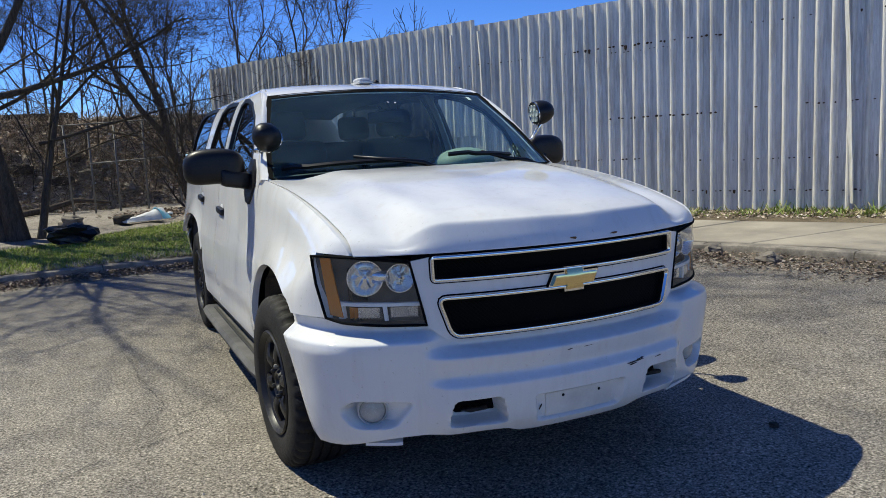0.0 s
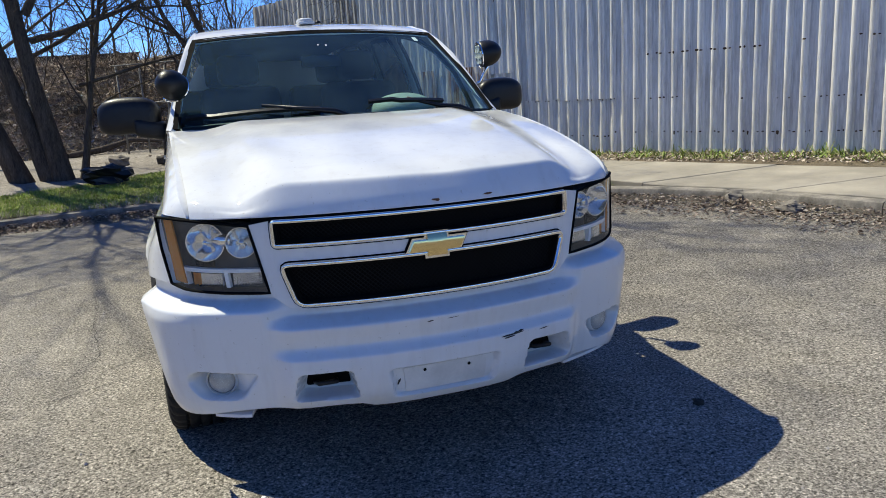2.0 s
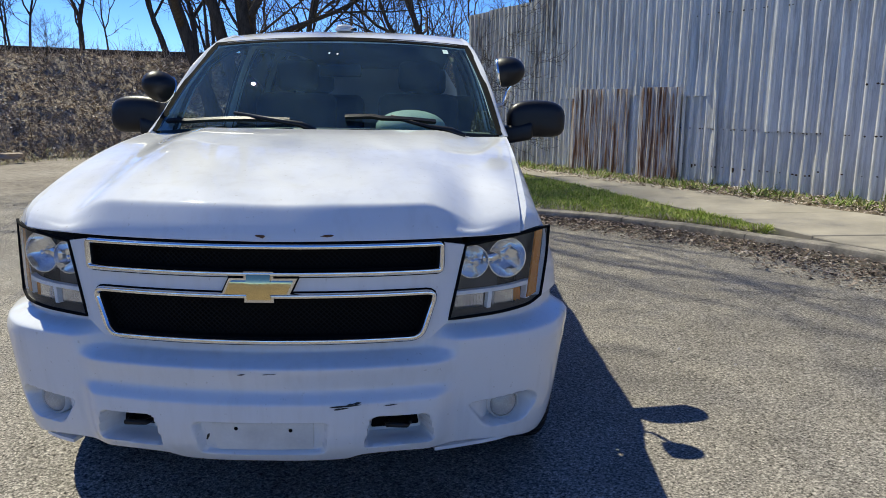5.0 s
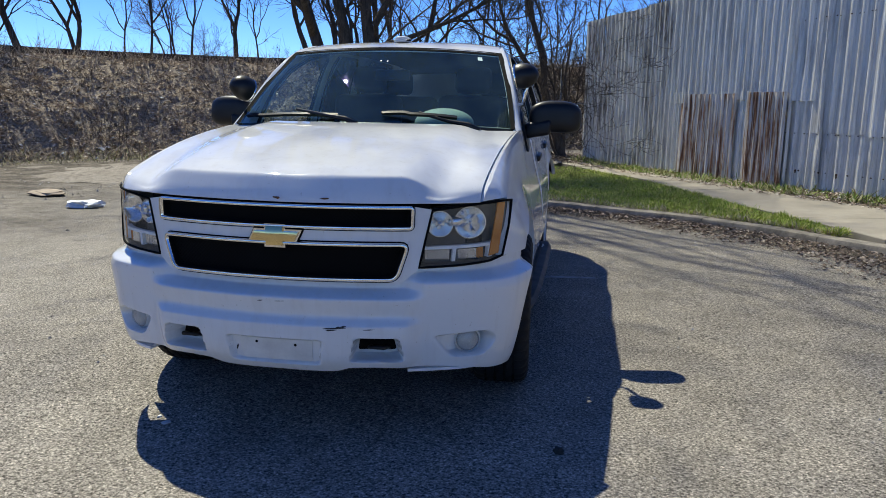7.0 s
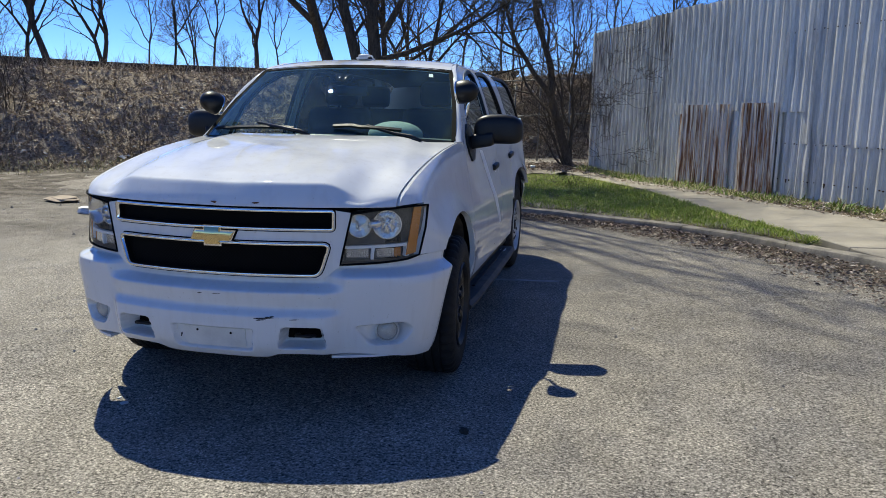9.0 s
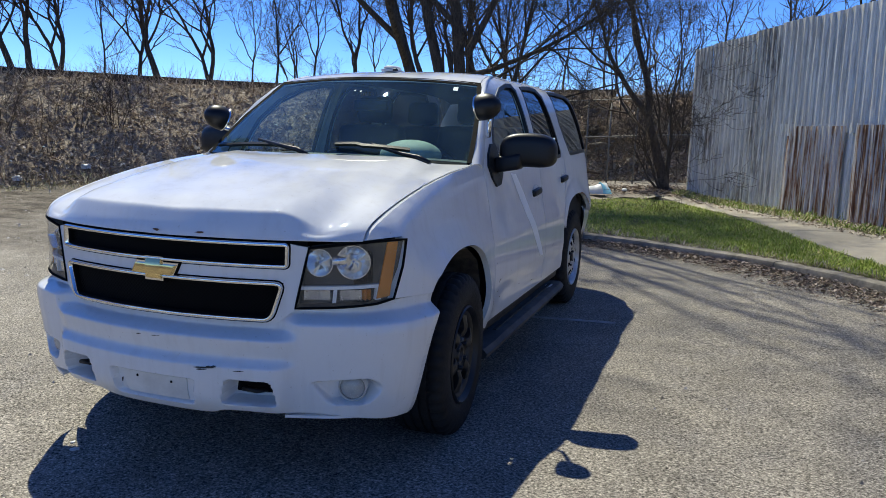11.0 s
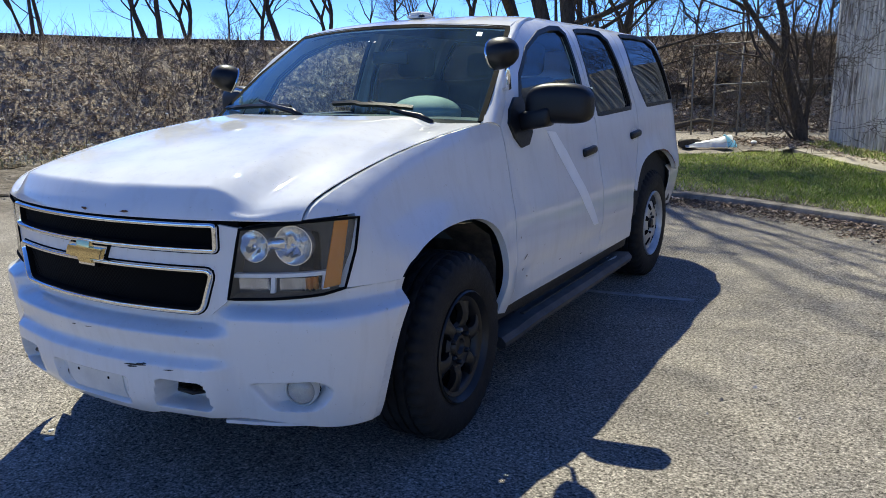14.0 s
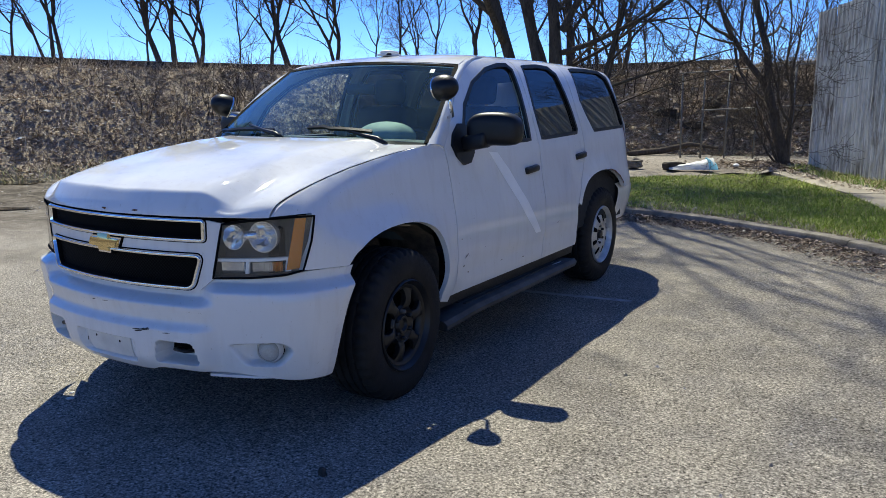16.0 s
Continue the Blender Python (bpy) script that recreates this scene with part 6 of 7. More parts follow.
def body_side(name, lower, upper, window, sign, label):
    """A door or side panel: the skin below the sill, and the frame that goes round its window."""
    f = side_map(sign)
    bm = panel(lower, f, 0.06, 0.035, 0.03, (sign, 0, 0), 0)
    add_panel(bm, panel(upper, f, 0.05, 0.035, 0.03, (sign, 0, 0.3), 0))
    ob = part(name, bm, "white", suv, label)
    glass_mat = "window" if name == "front_door" else "privacy"
    part("window", panel(window, side_map(sign, -0.016), 0.06, 0.04, 0.0, (sign, 0, 0.2), 0, False), glass_mat, ob, "tinted side window glass")
    pts, ups = [], []
    for y, z in dense(window, 0.05):
        pts.append(side_map(sign, -0.004)(y, z))
        ups.append((sign, 0, 0.25))
    part("window_seal", sweep(pts, [(-0.016, -0.016), (-0.016, 0.006), (0.010, 0.006), (0.010, -0.016)], ups, True), "black", ob, "black window seal")
    return ob


for sign in (1, -1):
    g_ = 0.003
    front = body_side("front_door",
                      [(y + g_, z) for y, z in [(0.44, 0.40)] + DOOR_F[1:]] + [(0.60, 1.212), (0.70, 1.205), (1.59, 1.212), (1.700 - g_, 1.208)] + [(y - g_, z) for y, z in B_GAP[:4][::-1]],
                      [(0.49 + g_, 1.205), (0.70, 1.205)] + WIN1[1:] + [(1.700 - g_, 1.208)] + [(y - g_, z) for y, z in B_GAP[5:]] + [(1.5, 1.738)] + [(y + g_, z) for y, z in DOOR_TOP[1:][::-1]],
                      WIN1, sign, "white front door with black handle and window seals")
    rear = body_side("rear_door",
                     [(y + g_, z) for y, z in B_GAP[:4]] + [(1.700 + g_, 1.212), (1.775, 1.214), (2.41, 1.235), (2.53 - g_, 1.237)] + [(y - g_, z) for y, z in C_GAP[:5][::-1]] + [(2.27, 0.69), (2.262, 0.56), (2.26, 0.41)],
                     [(1.700 + g_, 1.212), (1.775, 1.214)] + WIN2[1:] + [(2.53 - g_, 1.237)] + [(y - g_, z) for y, z in C_GAP[6:]] + [(2.1, 1.746)] + [(y + g_, z) for y, z in B_GAP[5:][::-1]],
                     WIN2, sign, "white rear door with black handle and dark glass")
    quarter = body_side("quarter_panel",
                        [(y + g_, z) for y, z in C_GAP[:5]] + [(2.53 + g_, 1.24), (2.79, 1.242), (3.55, 1.262), (3.74, 1.262), (3.765, 1.05), (3.76, 0.76), (3.30, 0.755)] + ARCH_R[6:26][::-1],
                        [(2.53 + g_, 1.24), (2.79, 1.242)] + WIN3[1:] + [(3.74, 1.262), (3.70, 1.48), (3.62, 1.66), (3.5, 1.716), (3.2, 1.74)] + [(y + g_, z) for y, z in C_GAP[6:][::-1]],
                        WIN3, sign, "white rear quarter panel with rust at the wheel arch")
    part("arch_rust", panel([(y, z) for y, z in ARCH_R[18:26]] + [(2.87 + (y - 2.87) * q, 0.40 + (z - 0.40) * q) for (y, z), q in zip(ARCH_R[18:26][::-1], (1.05, 1.035, 1.05, 1.03, 1.04, 1.025, 1.02, 1.004))], side_map(sign, 0.002), 0.03, 0.02, 0, (sign, 0, 0), 0, False), "rust", quarter, "rust bubbling at the wheel arch")
    for door, hy, hz in ((front, 1.545, 1.018), (rear, 2.455 - 0.03, 1.062)):
        c = side_map(sign, 0.0)(hy, hz)
        bm = box((-0.02, -0.095, -0.022), (0.030, 0.095, 0.022), 0.014)
        for v in bm.verts:
            if v.co.x > 0:
                v.co.x -= 0.9 * v.co.y ** 2
        bm.transform(Matrix.Translation(c) @ Matrix.Scale(sign, 4, (1, 0, 0)) @ Matrix.Rotation(radians(4), 4, "X"))
        bmesh.ops.recalc_face_normals(bm, faces=bm.faces)
        part("handle", bm, "black", door, "black plastic door handle")
        part("handle_cup", panel(rounded([(hy - 0.055, hz - 0.042), (hy + 0.055, hz - 0.042), (hy + 0.055, hz + 0.042), (hy - 0.055, hz + 0.042)], 0.035), side_map(sign, 0.002), 0.03, 0.03, 0, (sign, 0, 0), 0, False), "plate", door)
    # mirror: sail, arm, shell, glass
    sail = part("mirror", panel([(0.565, 1.215), (0.60, 1.275), (0.68, 1.33), (0.76, 1.33), (0.80, 1.215), (0.80, 1.165), (0.745, 1.11), (0.665, 1.10), (0.60, 1.15)], side_map(sign, 0.012), 0.04, 0.04, 0.02, (sign, 0, 0), 0), "black", suv, "large black plastic door mirror")
    bm = blob((0.150, 0.070, 0.092), (0, 0, 0), 0, 32, 22, 0, 0.60)
    for v in bm.verts:
        if v.co.y > 0.045:
            v.co.y = 0.045 + (v.co.y - 0.045) * 0.2
        v.co.z += 0.05 * (v.co.x / 0.15) ** 2 * (-0.25)
        v.co.y += 0.03 * (v.co.x / 0.15)
    bm.transform(Matrix.Translation((sign * 1.005, 0.755, 1.302)) @ Matrix.Scale(sign, 4, (1, 0, 0)))
    bmesh.ops.recalc_face_normals(bm, faces=bm.faces)
    part("shell", bm, "black", sail, "scuffed black mirror shell")
    bm = box((0.83, 0.665, 1.172), (0.985, 0.775, 1.262), 0.022, segments=3)
    for v in bm.verts:
        v.co.z += 0.18 * (v.co.x - 0.83) + 0.02 * (v.co.y - 0.72)
    bm.transform(Matrix.Scale(sign, 4, (1, 0, 0)))
    bmesh.ops.recalc_face_normals(bm, faces=bm.faces)
    part("arm", bm, "black", sail, "squared black mirror arm")
    bm = surf(10, 6, lambda u, v: Vector((sign * (1.005 + (u - 0.5) * 0.25), 0.812 + 0.03 * (u - 0.5) * 1.6, 1.302 + (v - 0.5) * 0.14)))
    part("mirror_glass", face_out(bm, (0, 1, 0)), "chrome", sail, "mirror glass")
    if sign > 0:
        # reflected sunlight on the door, painted as a strip of paler colour
        strip_poly = [(0.985, 1.160), (1.095, 1.150), (1.225, 1.04), (1.385, 0.865), (1.52, 0.705), (1.605, 0.60), (1.525, 0.60), (1.385, 0.73), (1.23, 0.90), (1.075, 1.065)]
        part("tape_strip", panel(strip_poly, side_map(1, 0.002), 0.06, 0.05, 0, (1, 0, 0), 0, False), "tape", front, "reflected sunlight painted as a pale strip across the door skin")
        for k, (sy, sz, w, h, rot) in enumerate(((0.60, 0.60, 0.05, 0.006, 0.5), (0.57, 0.545, 0.02, 0.010, 0.2), (0.70, 0.80, 0.008, 0.004, 0), (0.63, 0.50, 0.03, 0.008, -0.2), (0.82, 0.62, 0.007, 0.004, 0), (0.55, 0.70, 0.008, 0.009, 0), (1.05, 0.50, 0.03, 0.004, 0.1), (1.9, 0.63, 0.05, 0.003, 0.3), (1.35, 0.47, 0.04, 0.004, 0))):
            r = random.Random(60 + k)
            ring = []
            for i in range(10):
                a = 2 * math.pi * i / 10
                q = r.uniform(0.25, 0.7)
                dy, dz = math.cos(a) * w * q, math.sin(a) * h * q
                ring.append(side_map(1, 0.0025)(sy + dy * math.cos(rot) - dz * math.sin(rot), sz + dy * math.sin(rot) + dz * math.cos(rot)))
            bm = bmesh.new()
            bm.faces.new([bm.verts.new(p) for p in ring])
            part("scuff", face_out(bm, (1, 0, 0)), "mud", rear if sy > 1.7 else front, "dark scuff mark")
    # taillight, sill, running board
    part("taillight", panel([(3.66, 1.255), (3.75, 1.255), (3.775, 1.05), (3.765, 0.88), (3.70, 0.88)], side_map(sign, 0.006), 0.03, 0.04, 0.02, (sign, 0.3, 0), 0), "red", suv, "tall red taillight")
    part("sill", panel([(0.36, 0.41), (2.285, 0.41), (2.285, 0.34), (0.36, 0.33)], side_map(sign, -0.025), 0.1, 0.03, 0.06, (sign, 0, 0), 0), "trim", suv, "dark rocker panel")
    bm = bmesh.new()
    pts = [(sign * 0.785, 0.42, 0.240), (sign * 0.81, 0.50, 0.265), (sign * 0.820, 0.65, 0.285), (sign * 0.823, 1.3, 0.291), (sign * 0.820, 2.0, 0.297), (sign * 0.81, 2.13, 0.291), (sign * 0.785, 2.2, 0.280)]
    sec = [(-0.14, -0.02), (-0.148, 0.005), (-0.128, 0.028), (0.115, 0.030), (0.135, 0.0), (0.11, -0.035), (-0.11, -0.035)]
    board = part("running_board", sweep(pts, [(x * -sign, y) for x, y in sec], [(0, 0, 1)] * len(pts)), "board", suv, "worn dark running board", crisp=30)
    for off in (-0.07, -0.02, 0.03):
        part("tread_rib", sweep([(sign * (0.82 - off), 0.62, 0.3135), (sign * (0.822 - off), 1.3, 0.3215), (sign * (0.82 - off), 2.0, 0.3275)], [(-0.012, 0), (-0.009, 0.006), (0.009, 0.006), (0.012, 0)], [(0, 0, 1)] * 3), "trim", board)
    if sign > 0:
        bm = bmesh.new()
        r = random.Random(9)
        ring = [(0.895 + math.cos(2 * math.pi * i / 12) * 0.028 * r.uniform(0.6, 1.1), 1.93 + math.sin(2 * math.pi * i / 12) * 0.10 * r.uniform(0.5, 1.1), 0.3295) for i in range(12)]
        bm.faces.new([bm.verts.new(p) for p in ring])
        part("worn_patch", face_out(bm, (0, 0, 1)), "plate", board, "pale worn patch")
    for by in (0.75, 1.85):
        part("bracket", box((min(sign * 0.5, sign * 0.76), by - 0.02, 0.262), (max(sign * 0.5, sign * 0.76), by + 0.02, 0.288), 0.004), "trim", board)
    # rear wheel well
    bm = bmesh.new()
    prof = [(y, z - 0.005) for y, z in ARCH_R]
    gg = [[bm.verts.new((sign * x, y, z)) for x in (0.48, 0.6, 0.75, min(0.86, side_x(y, z) - 0.02))] for y, z in prof]
    for i in range(len(prof) - 1):
        for j in range(3):
            bm.faces.new((gg[i][j], gg[i + 1][j], gg[i + 1][j + 1], gg[i][j + 1]))
    bm.faces.new([q[0] for q in gg])
    part("wheel_well", bm, "trim", suv, "dark wheel-arch liner")

# rear bumper and tailgate close the body behind


def rear_bumper(u, v):
    a = (u * 2 - 1)
    path_pts = [(0.0, 3.95), (0.5, 3.93), (0.74, 3.87), (0.84, 3.76), (0.87, 3.6), (0.890, 3.285)]
    t = abs(a) * 5
    k = min(4, int(t))
    p = Vector(path_pts[k]).lerp(Vector(path_pts[k + 1]), t - k)
    z = 0.46 + 0.325 * v
    ins = 0.05 * (1 - v) ** 2 + 0.03 * max(0, v - 0.85) / 0.15
    return Vector((math.copysign(p.x - ins, a), p.y - ins, z))


part("rear_bumper", hem(face_out(surf(40, 8, rear_bumper), (0, 1, 0)), (0, -1, 0), 0.03), "white", suv, "white rear bumper")
bm = bmesh.new()
edge = [(0.53, 1.69), (0.66, 1.48), (0.73, 1.26), (0.745, 1.05), (0.74, 0.76)]
rowsv = []
for i, (x, z) in enumerate(edge):
    y = [3.72, 3.78, 3.83, 3.85, 3.85][i]
    rowsv.append([bm.verts.new((x * (k / 6 - 1), y + 0.04 * (1 - (k / 6 - 1) ** 2), z)) for k in range(13)])
for a, b in zip(rowsv[:-1], rowsv[1:]):
    for k in range(12):
        bm.faces.new((a[k], a[k + 1], b[k + 1], b[k]))
gate = part("tailgate", face_out(bm, (0, 1, 0)), "white", suv, "white tailgate")
bm = surf(12, 6, lambda u, v: Vector(((u * 2 - 1) * (0.62 - 0.10 * v), 3.90 - 0.07 * v - 0.04 * (u * 2 - 1) ** 2, 1.27 + 0.36 * v)))
part("rear_window", face_out(bm, (0, 1, 0)), "privacy", gate, "dark rear window glass")

# spotlights on the pillars
for sign, c in ((1, Vector((0.80, 0.50, 1.517))), (-1, Vector((-0.772, 0.47, 1.425)))):
    foot = side_map(sign)(0.60, 1.36) if sign > 0 else side_map(sign)(0.56, 1.36)
    aim = look(c, c + Vector((-0.97, 0.08, -0.15) if sign > 0 else (0.5, 0.8, -0.35)))
    spot = part("spotlight", tube([foot - Vector((sign * 0.02, 0, 0)), foot + Vector((sign * 0.035, -0.01, 0.012)), c + Vector((sign * 0.05, 0.02, -0.05))], [0.010, 0.010, 0.012], 10), "chrome", suv, "black pillar-mounted spotlight with chrome bracket")
    bm = lathe([(0.010, 0.0), (0.010, 0.060), (0.004, 0.066), (-0.004, 0.0685), (-0.028, 0.0695), (-0.055, 0.066), (-0.080, 0.056), (-0.100, 0.040), (-0.112, 0.020), (-0.116, 0.0)], 30, "Z")
    for v in bm.verts:
        v.co.z = -v.co.z
    bm.transform(aim)
    bmesh.ops.recalc_face_normals(bm, faces=bm.faces)
    part("shell", bm, "black", spot, "glossy black lamp shell")
    bm = lathe([(0.0, 0.0625), (0.005, 0.0655), (0.0, 0.0685), (-0.004, 0.0675)], 30, "Z")
    bm.transform(aim @ Matrix.Translation((0, 0, -0.008)))
    part("chrome_ring", bm, "chrome", spot)
    for gx, gy in ((0, 0), (1, 0), (-1, 0), (0.5, 0.87), (-0.5, 0.87), (0.5, -0.87), (-0.5, -0.87)):
        bm = lathe([(-0.014, 0.0), (-0.016, 0.012), (-0.018, 0.0165), (-0.009, 0.0175)], 14, "Z", (gx * 0.037, gy * 0.037, 0))
        bm.transform(aim)
        part("lens", bm, "led", spot, "small clear lamp lens")

# wheels
prof_t = [(-0.115, 0.225), (-0.130, 0.245), (-0.138, 0.285), (-0.138, 0.325), (-0.130, 0.358), (-0.118, 0.378), (-0.104, 0.388)]
grooves = []
for c in (-0.066, -0.022, 0.022, 0.066):
    grooves += [(c - 0.010, 0.393), (c - 0.0055, 0.391), (c - 0.005, 0.381), (c + 0.005, 0.381), (c + 0.0055, 0.391), (c + 0.010, 0.393)]
tyre_profile = prof_t + grooves + [(-a, r) for a, r in prof_t[::-1]]


def tyre_mesh():
    """A worn all-terrain tyre: block shoulders, a groove cut between every two blocks."""
    n = 168
    bm = lathe(tyre_profile, n, "X")
    bm.verts.ensure_lookup_table()
    for i, v in enumerate(bm.verts):
        ring, k = divmod(i, n)
        a, r = tyre_profile[ring]
        cut = 1.0
        if abs(a) > 0.07 and r > 0.37:
            cut = 0.957 if (k + (2 if a > 0 else 0)) % 4 < 1 else 1.0
        elif abs(a) > 0.07 and r > 0.35:
            cut = 0.985 if k % 4 < 2 else 1.008
        elif abs(a) < 0.07 and r > 0.385:
            cut = 0.982 if (k + ring) % 6 == 0 else 1.0
        elif abs(a) > 0.125 and 0.28 < r < 0.33:
            cut = 1.0 + 0.004 * math.sin(k * 0.9)
        v.co.y *= cut
        v.co.z *= cut
        if v.co.z < -0.386:
            v.co.z = -0.386 - (v.co.z + 0.386) * 0.1
    return bm


def rim_mesh(spokes, wide):
    """Outer side is +x."""
    bm = lathe([(-0.11, 0.222), (-0.105, 0.205), (-0.03, 0.195), (0.05, 0.196), (0.095, 0.206), (0.118, 0.214), (0.132, 0.226), (0.138, 0.231), (0.132, 0.237), (0.115, 0.237)], 60, "X")
    add_panel(bm, lathe([(0.098, 0.0), (0.098, 0.024), (0.112, 0.034), (0.112, 0.046), (0.096, 0.056), (0.098, 0.076), (0.112, 0.094), (0.098, 0.106), (0.06, 0.100)], 48, "X"))
    add_panel(bm, lathe([(0.080, 0.176), (0.100, 0.184), (0.110, 0.194), (0.116, 0.210), (0.05, 0.210)], 60, "X"))
    for k in range(spokes):
        a = 2 * math.pi * (k + 0.25) / spokes
        sec = []
        for r, w, x in ((0.088, 0.034 * wide, 0.110), (0.115, 0.027 * wide, 0.122), (0.140, 0.026 * wide, 0.122), (0.165, 0.034 * wide, 0.116), (0.190, 0.056 * wide, 0.108)):
            ring = []
            for dw, dx in ((-1, -0.030), (-1, -0.004), (-0.6, 0.004), (0.6, 0.004), (1, -0.004), (1, -0.030)):
                ring.append(bm.verts.new((x + dx, math.cos(a) * r - math.sin(a) * w * dw, math.sin(a) * r + math.cos(a) * w * dw)))
            sec.append(ring)
        for p, q in zip(sec[:-1], sec[1:]):
            for i in range(6):
                bm.faces.new((p[i], p[(i + 1) % 6], q[(i + 1) % 6], q[i]))
    bmesh.ops.recalc_face_normals(bm, faces=bm.faces)
    return bm


def slotted_rim(tyre):
    """A silver steel dish with black ovals round the hub, painting the shade of its slots."""
    bm = lathe([(-0.11, 0.222), (-0.105, 0.205), (-0.03, 0.195), (0.05, 0.196), (0.095, 0.206), (0.118, 0.214), (0.132, 0.226), (0.138, 0.231), (0.132, 0.237), (0.115, 0.237)], 60, "X")
    add_panel(bm, lathe([(0.090, 0.0), (0.092, 0.050), (0.100, 0.062), (0.118, 0.084), (0.123, 0.100), (0.120, 0.125), (0.108, 0.155), (0.092, 0.178), (0.086, 0.190), (0.092, 0.207)], 60, "X"))
    rim = part("rim", bm, "steel_silver", tyre, "silver steel rim")
    # the dish is uncut; black ovals paint the shade inside the slots
    for k in range(8):
        a = 2 * math.pi * (k + 0.5) / 8
        bm = blob((0.004, 0.036, 0.0185), (0, 0, 0), 0, 18, 8, 0, 0.8)
        bm.transform(Matrix.Rotation(a, 4, "X") @ Matrix.Translation((0.1135, 0.142, 0)) @ Matrix.Rotation(radians(22), 4, "Z"))
        part("slot", bm, "void", rim, "near-black oval painting the shade of a slot")
    part("hub_cap", lathe([(0.088, 0.038), (0.118, 0.036), (0.126, 0.028), (0.128, 0.0)], 24, "X"), "steel_black", rim, "dark hub")
    return rim


def wheel(x, y, side, mat, spokes, wide, steer, label, drop=0.0):
    tyre = part("wheel", tyre_mesh(), "rubber", suv, label)
    m = Matrix.Translation((x, y, 0.386 - drop)) @ Matrix.Rotation(radians(steer), 4, "Z") @ (Matrix.Rotation(math.pi, 4, "Z") if side < 0 else Matrix.Identity(4))
    rim = slotted_rim(tyre) if mat == "steel_silver" else part("rim", rim_mesh(spokes, wide), mat, tyre, "black steel rim")
    for k in range(6):
        a = 2 * math.pi * (k + 0.5) / 6
        part("lug_nut", lathe([(0.094, 0.012), (0.118, 0.011), (0.122, 0.007), (0.123, 0.0)], 6, "X", (0, math.cos(a) * 0.070, math.sin(a) * 0.070)), "galv" if k == 1 else "steel_black", tyre)
    part("brake_drum", lathe([(0.02, 0.0), (0.02, 0.18), (-0.02, 0.19), (-0.10, 0.19)], 30, "X"), "void", tyre, "dark brake disc")
    tyre.matrix_basis = m @ Matrix.Diagonal((1.0, 0.965, 0.965, 1.0)) if drop else m
    return tyre


wheel(0.815, -0.05, 1, "steel_black", 6, 0.92, 3.5, "front wheel with black steel rim and all-terrain tyre", 0.026)
wheel(-0.825, -0.085, -1, "steel_black", 6, 0.92, 2.0, "front wheel with black steel rim and all-terrain tyre", 0.026)
wheel(0.735, 2.946, 1, "steel_silver", 7, 0.95, 0, "rear wheel with silver steel rim")
wheel(-0.735, 2.946, -1, "steel_black", 6, 0.92, 0, "rear wheel with black steel rim")

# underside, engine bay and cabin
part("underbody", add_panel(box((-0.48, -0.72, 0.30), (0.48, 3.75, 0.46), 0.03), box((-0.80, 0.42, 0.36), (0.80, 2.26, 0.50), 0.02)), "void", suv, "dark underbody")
# engine bay as solid boxes, the wide ones added to stop sun leaking through
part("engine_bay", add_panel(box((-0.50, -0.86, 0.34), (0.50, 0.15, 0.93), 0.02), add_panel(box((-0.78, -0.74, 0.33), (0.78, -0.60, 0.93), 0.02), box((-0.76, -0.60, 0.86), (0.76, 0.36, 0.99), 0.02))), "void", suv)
part("cabin_floor", box((-0.80, 0.15, 0.48), (0.80, 3.72, 0.56), 0.02), "liner", suv, "dark cabin floor")
bm = surf(24, 12, lambda u, v: Vector(((u * 2 - 1) * 0.76, 0.36 - 0.16 * (1 - (u * 2 - 1) ** 2) + 0.42 * v, 1.205 + 0.02 * (1 - (u * 2 - 1) ** 2) + 0.03 * math.sin(math.pi * v) - 0.10 * max(0, v - 0.8) / 0.2)))
dash = part("dashboard", hem(face_out(bm, (0, 0, 1)), (0, 0.0, -1), 0.5), "dash", suv, "dark grey dashboard")
part("gauge_hood", blob((0.172, 0.18, 0.085), (0.375, 0.60, 1.255), 0, 24, 14), "dash_light", dash, "pale domed instrument cover")
bm = tube([(0.37 + math.cos(a) * 0.19, 0.86 + math.sin(a) * 0.075, 1.11 + math.sin(a) * 0.17) for a in (2 * math.pi * i / 28 for i in range(28))], 0.015, 8, True)
wheel_ob = part("steering_wheel", bm, "black", suv, "black steering wheel")
part("hub", blob((0.07, 0.03, 0.06), (0.37, 0.85, 1.11), 0, 16, 10), "black", wheel_ob)
part("rear_view_mirror", box((-0.11, 0.84, 1.50), (0.11, 0.87, 1.565), 0.012), "black", suv, "interior rear-view mirror")
for sx, sy, w in ((0.38, 1.42, 0.25), (-0.38, 1.42, 0.25), (0.42, 2.42, 0.36), (-0.42, 2.42, 0.36)):
    seat = part("seat", box((sx - w, sy - 0.36, 0.62), (sx + w, sy + 0.16, 0.84), 0.06, segments=3), "seat", suv, "black cloth seat")
    part("backrest", box((-w, -0.08, 0.0), (w, 0.08, 0.66), 0.065, None, Matrix.Translation((sx, sy + 0.12, 0.78)) @ Matrix.Rotation(radians(-12), 4, "X"), 3), "seat", seat)
    part("headrest", box((-0.13, -0.05, 0.0), (0.13, 0.05, 0.19), 0.045, None, Matrix.Translation((sx, sy + 0.27, 1.44)) @ Matrix.Rotation(radians(-10), 4, "X"), 3), "seat", seat)
bm = surf(12, 20, lambda u, v: roof_point(0.02 + u * 0.96, 0.03 + v * 0.94) + Vector((0, 0, -0.035)))
part("headliner", face_out(bm, (0, 0, -1)), "liner", suv, "dark headliner")
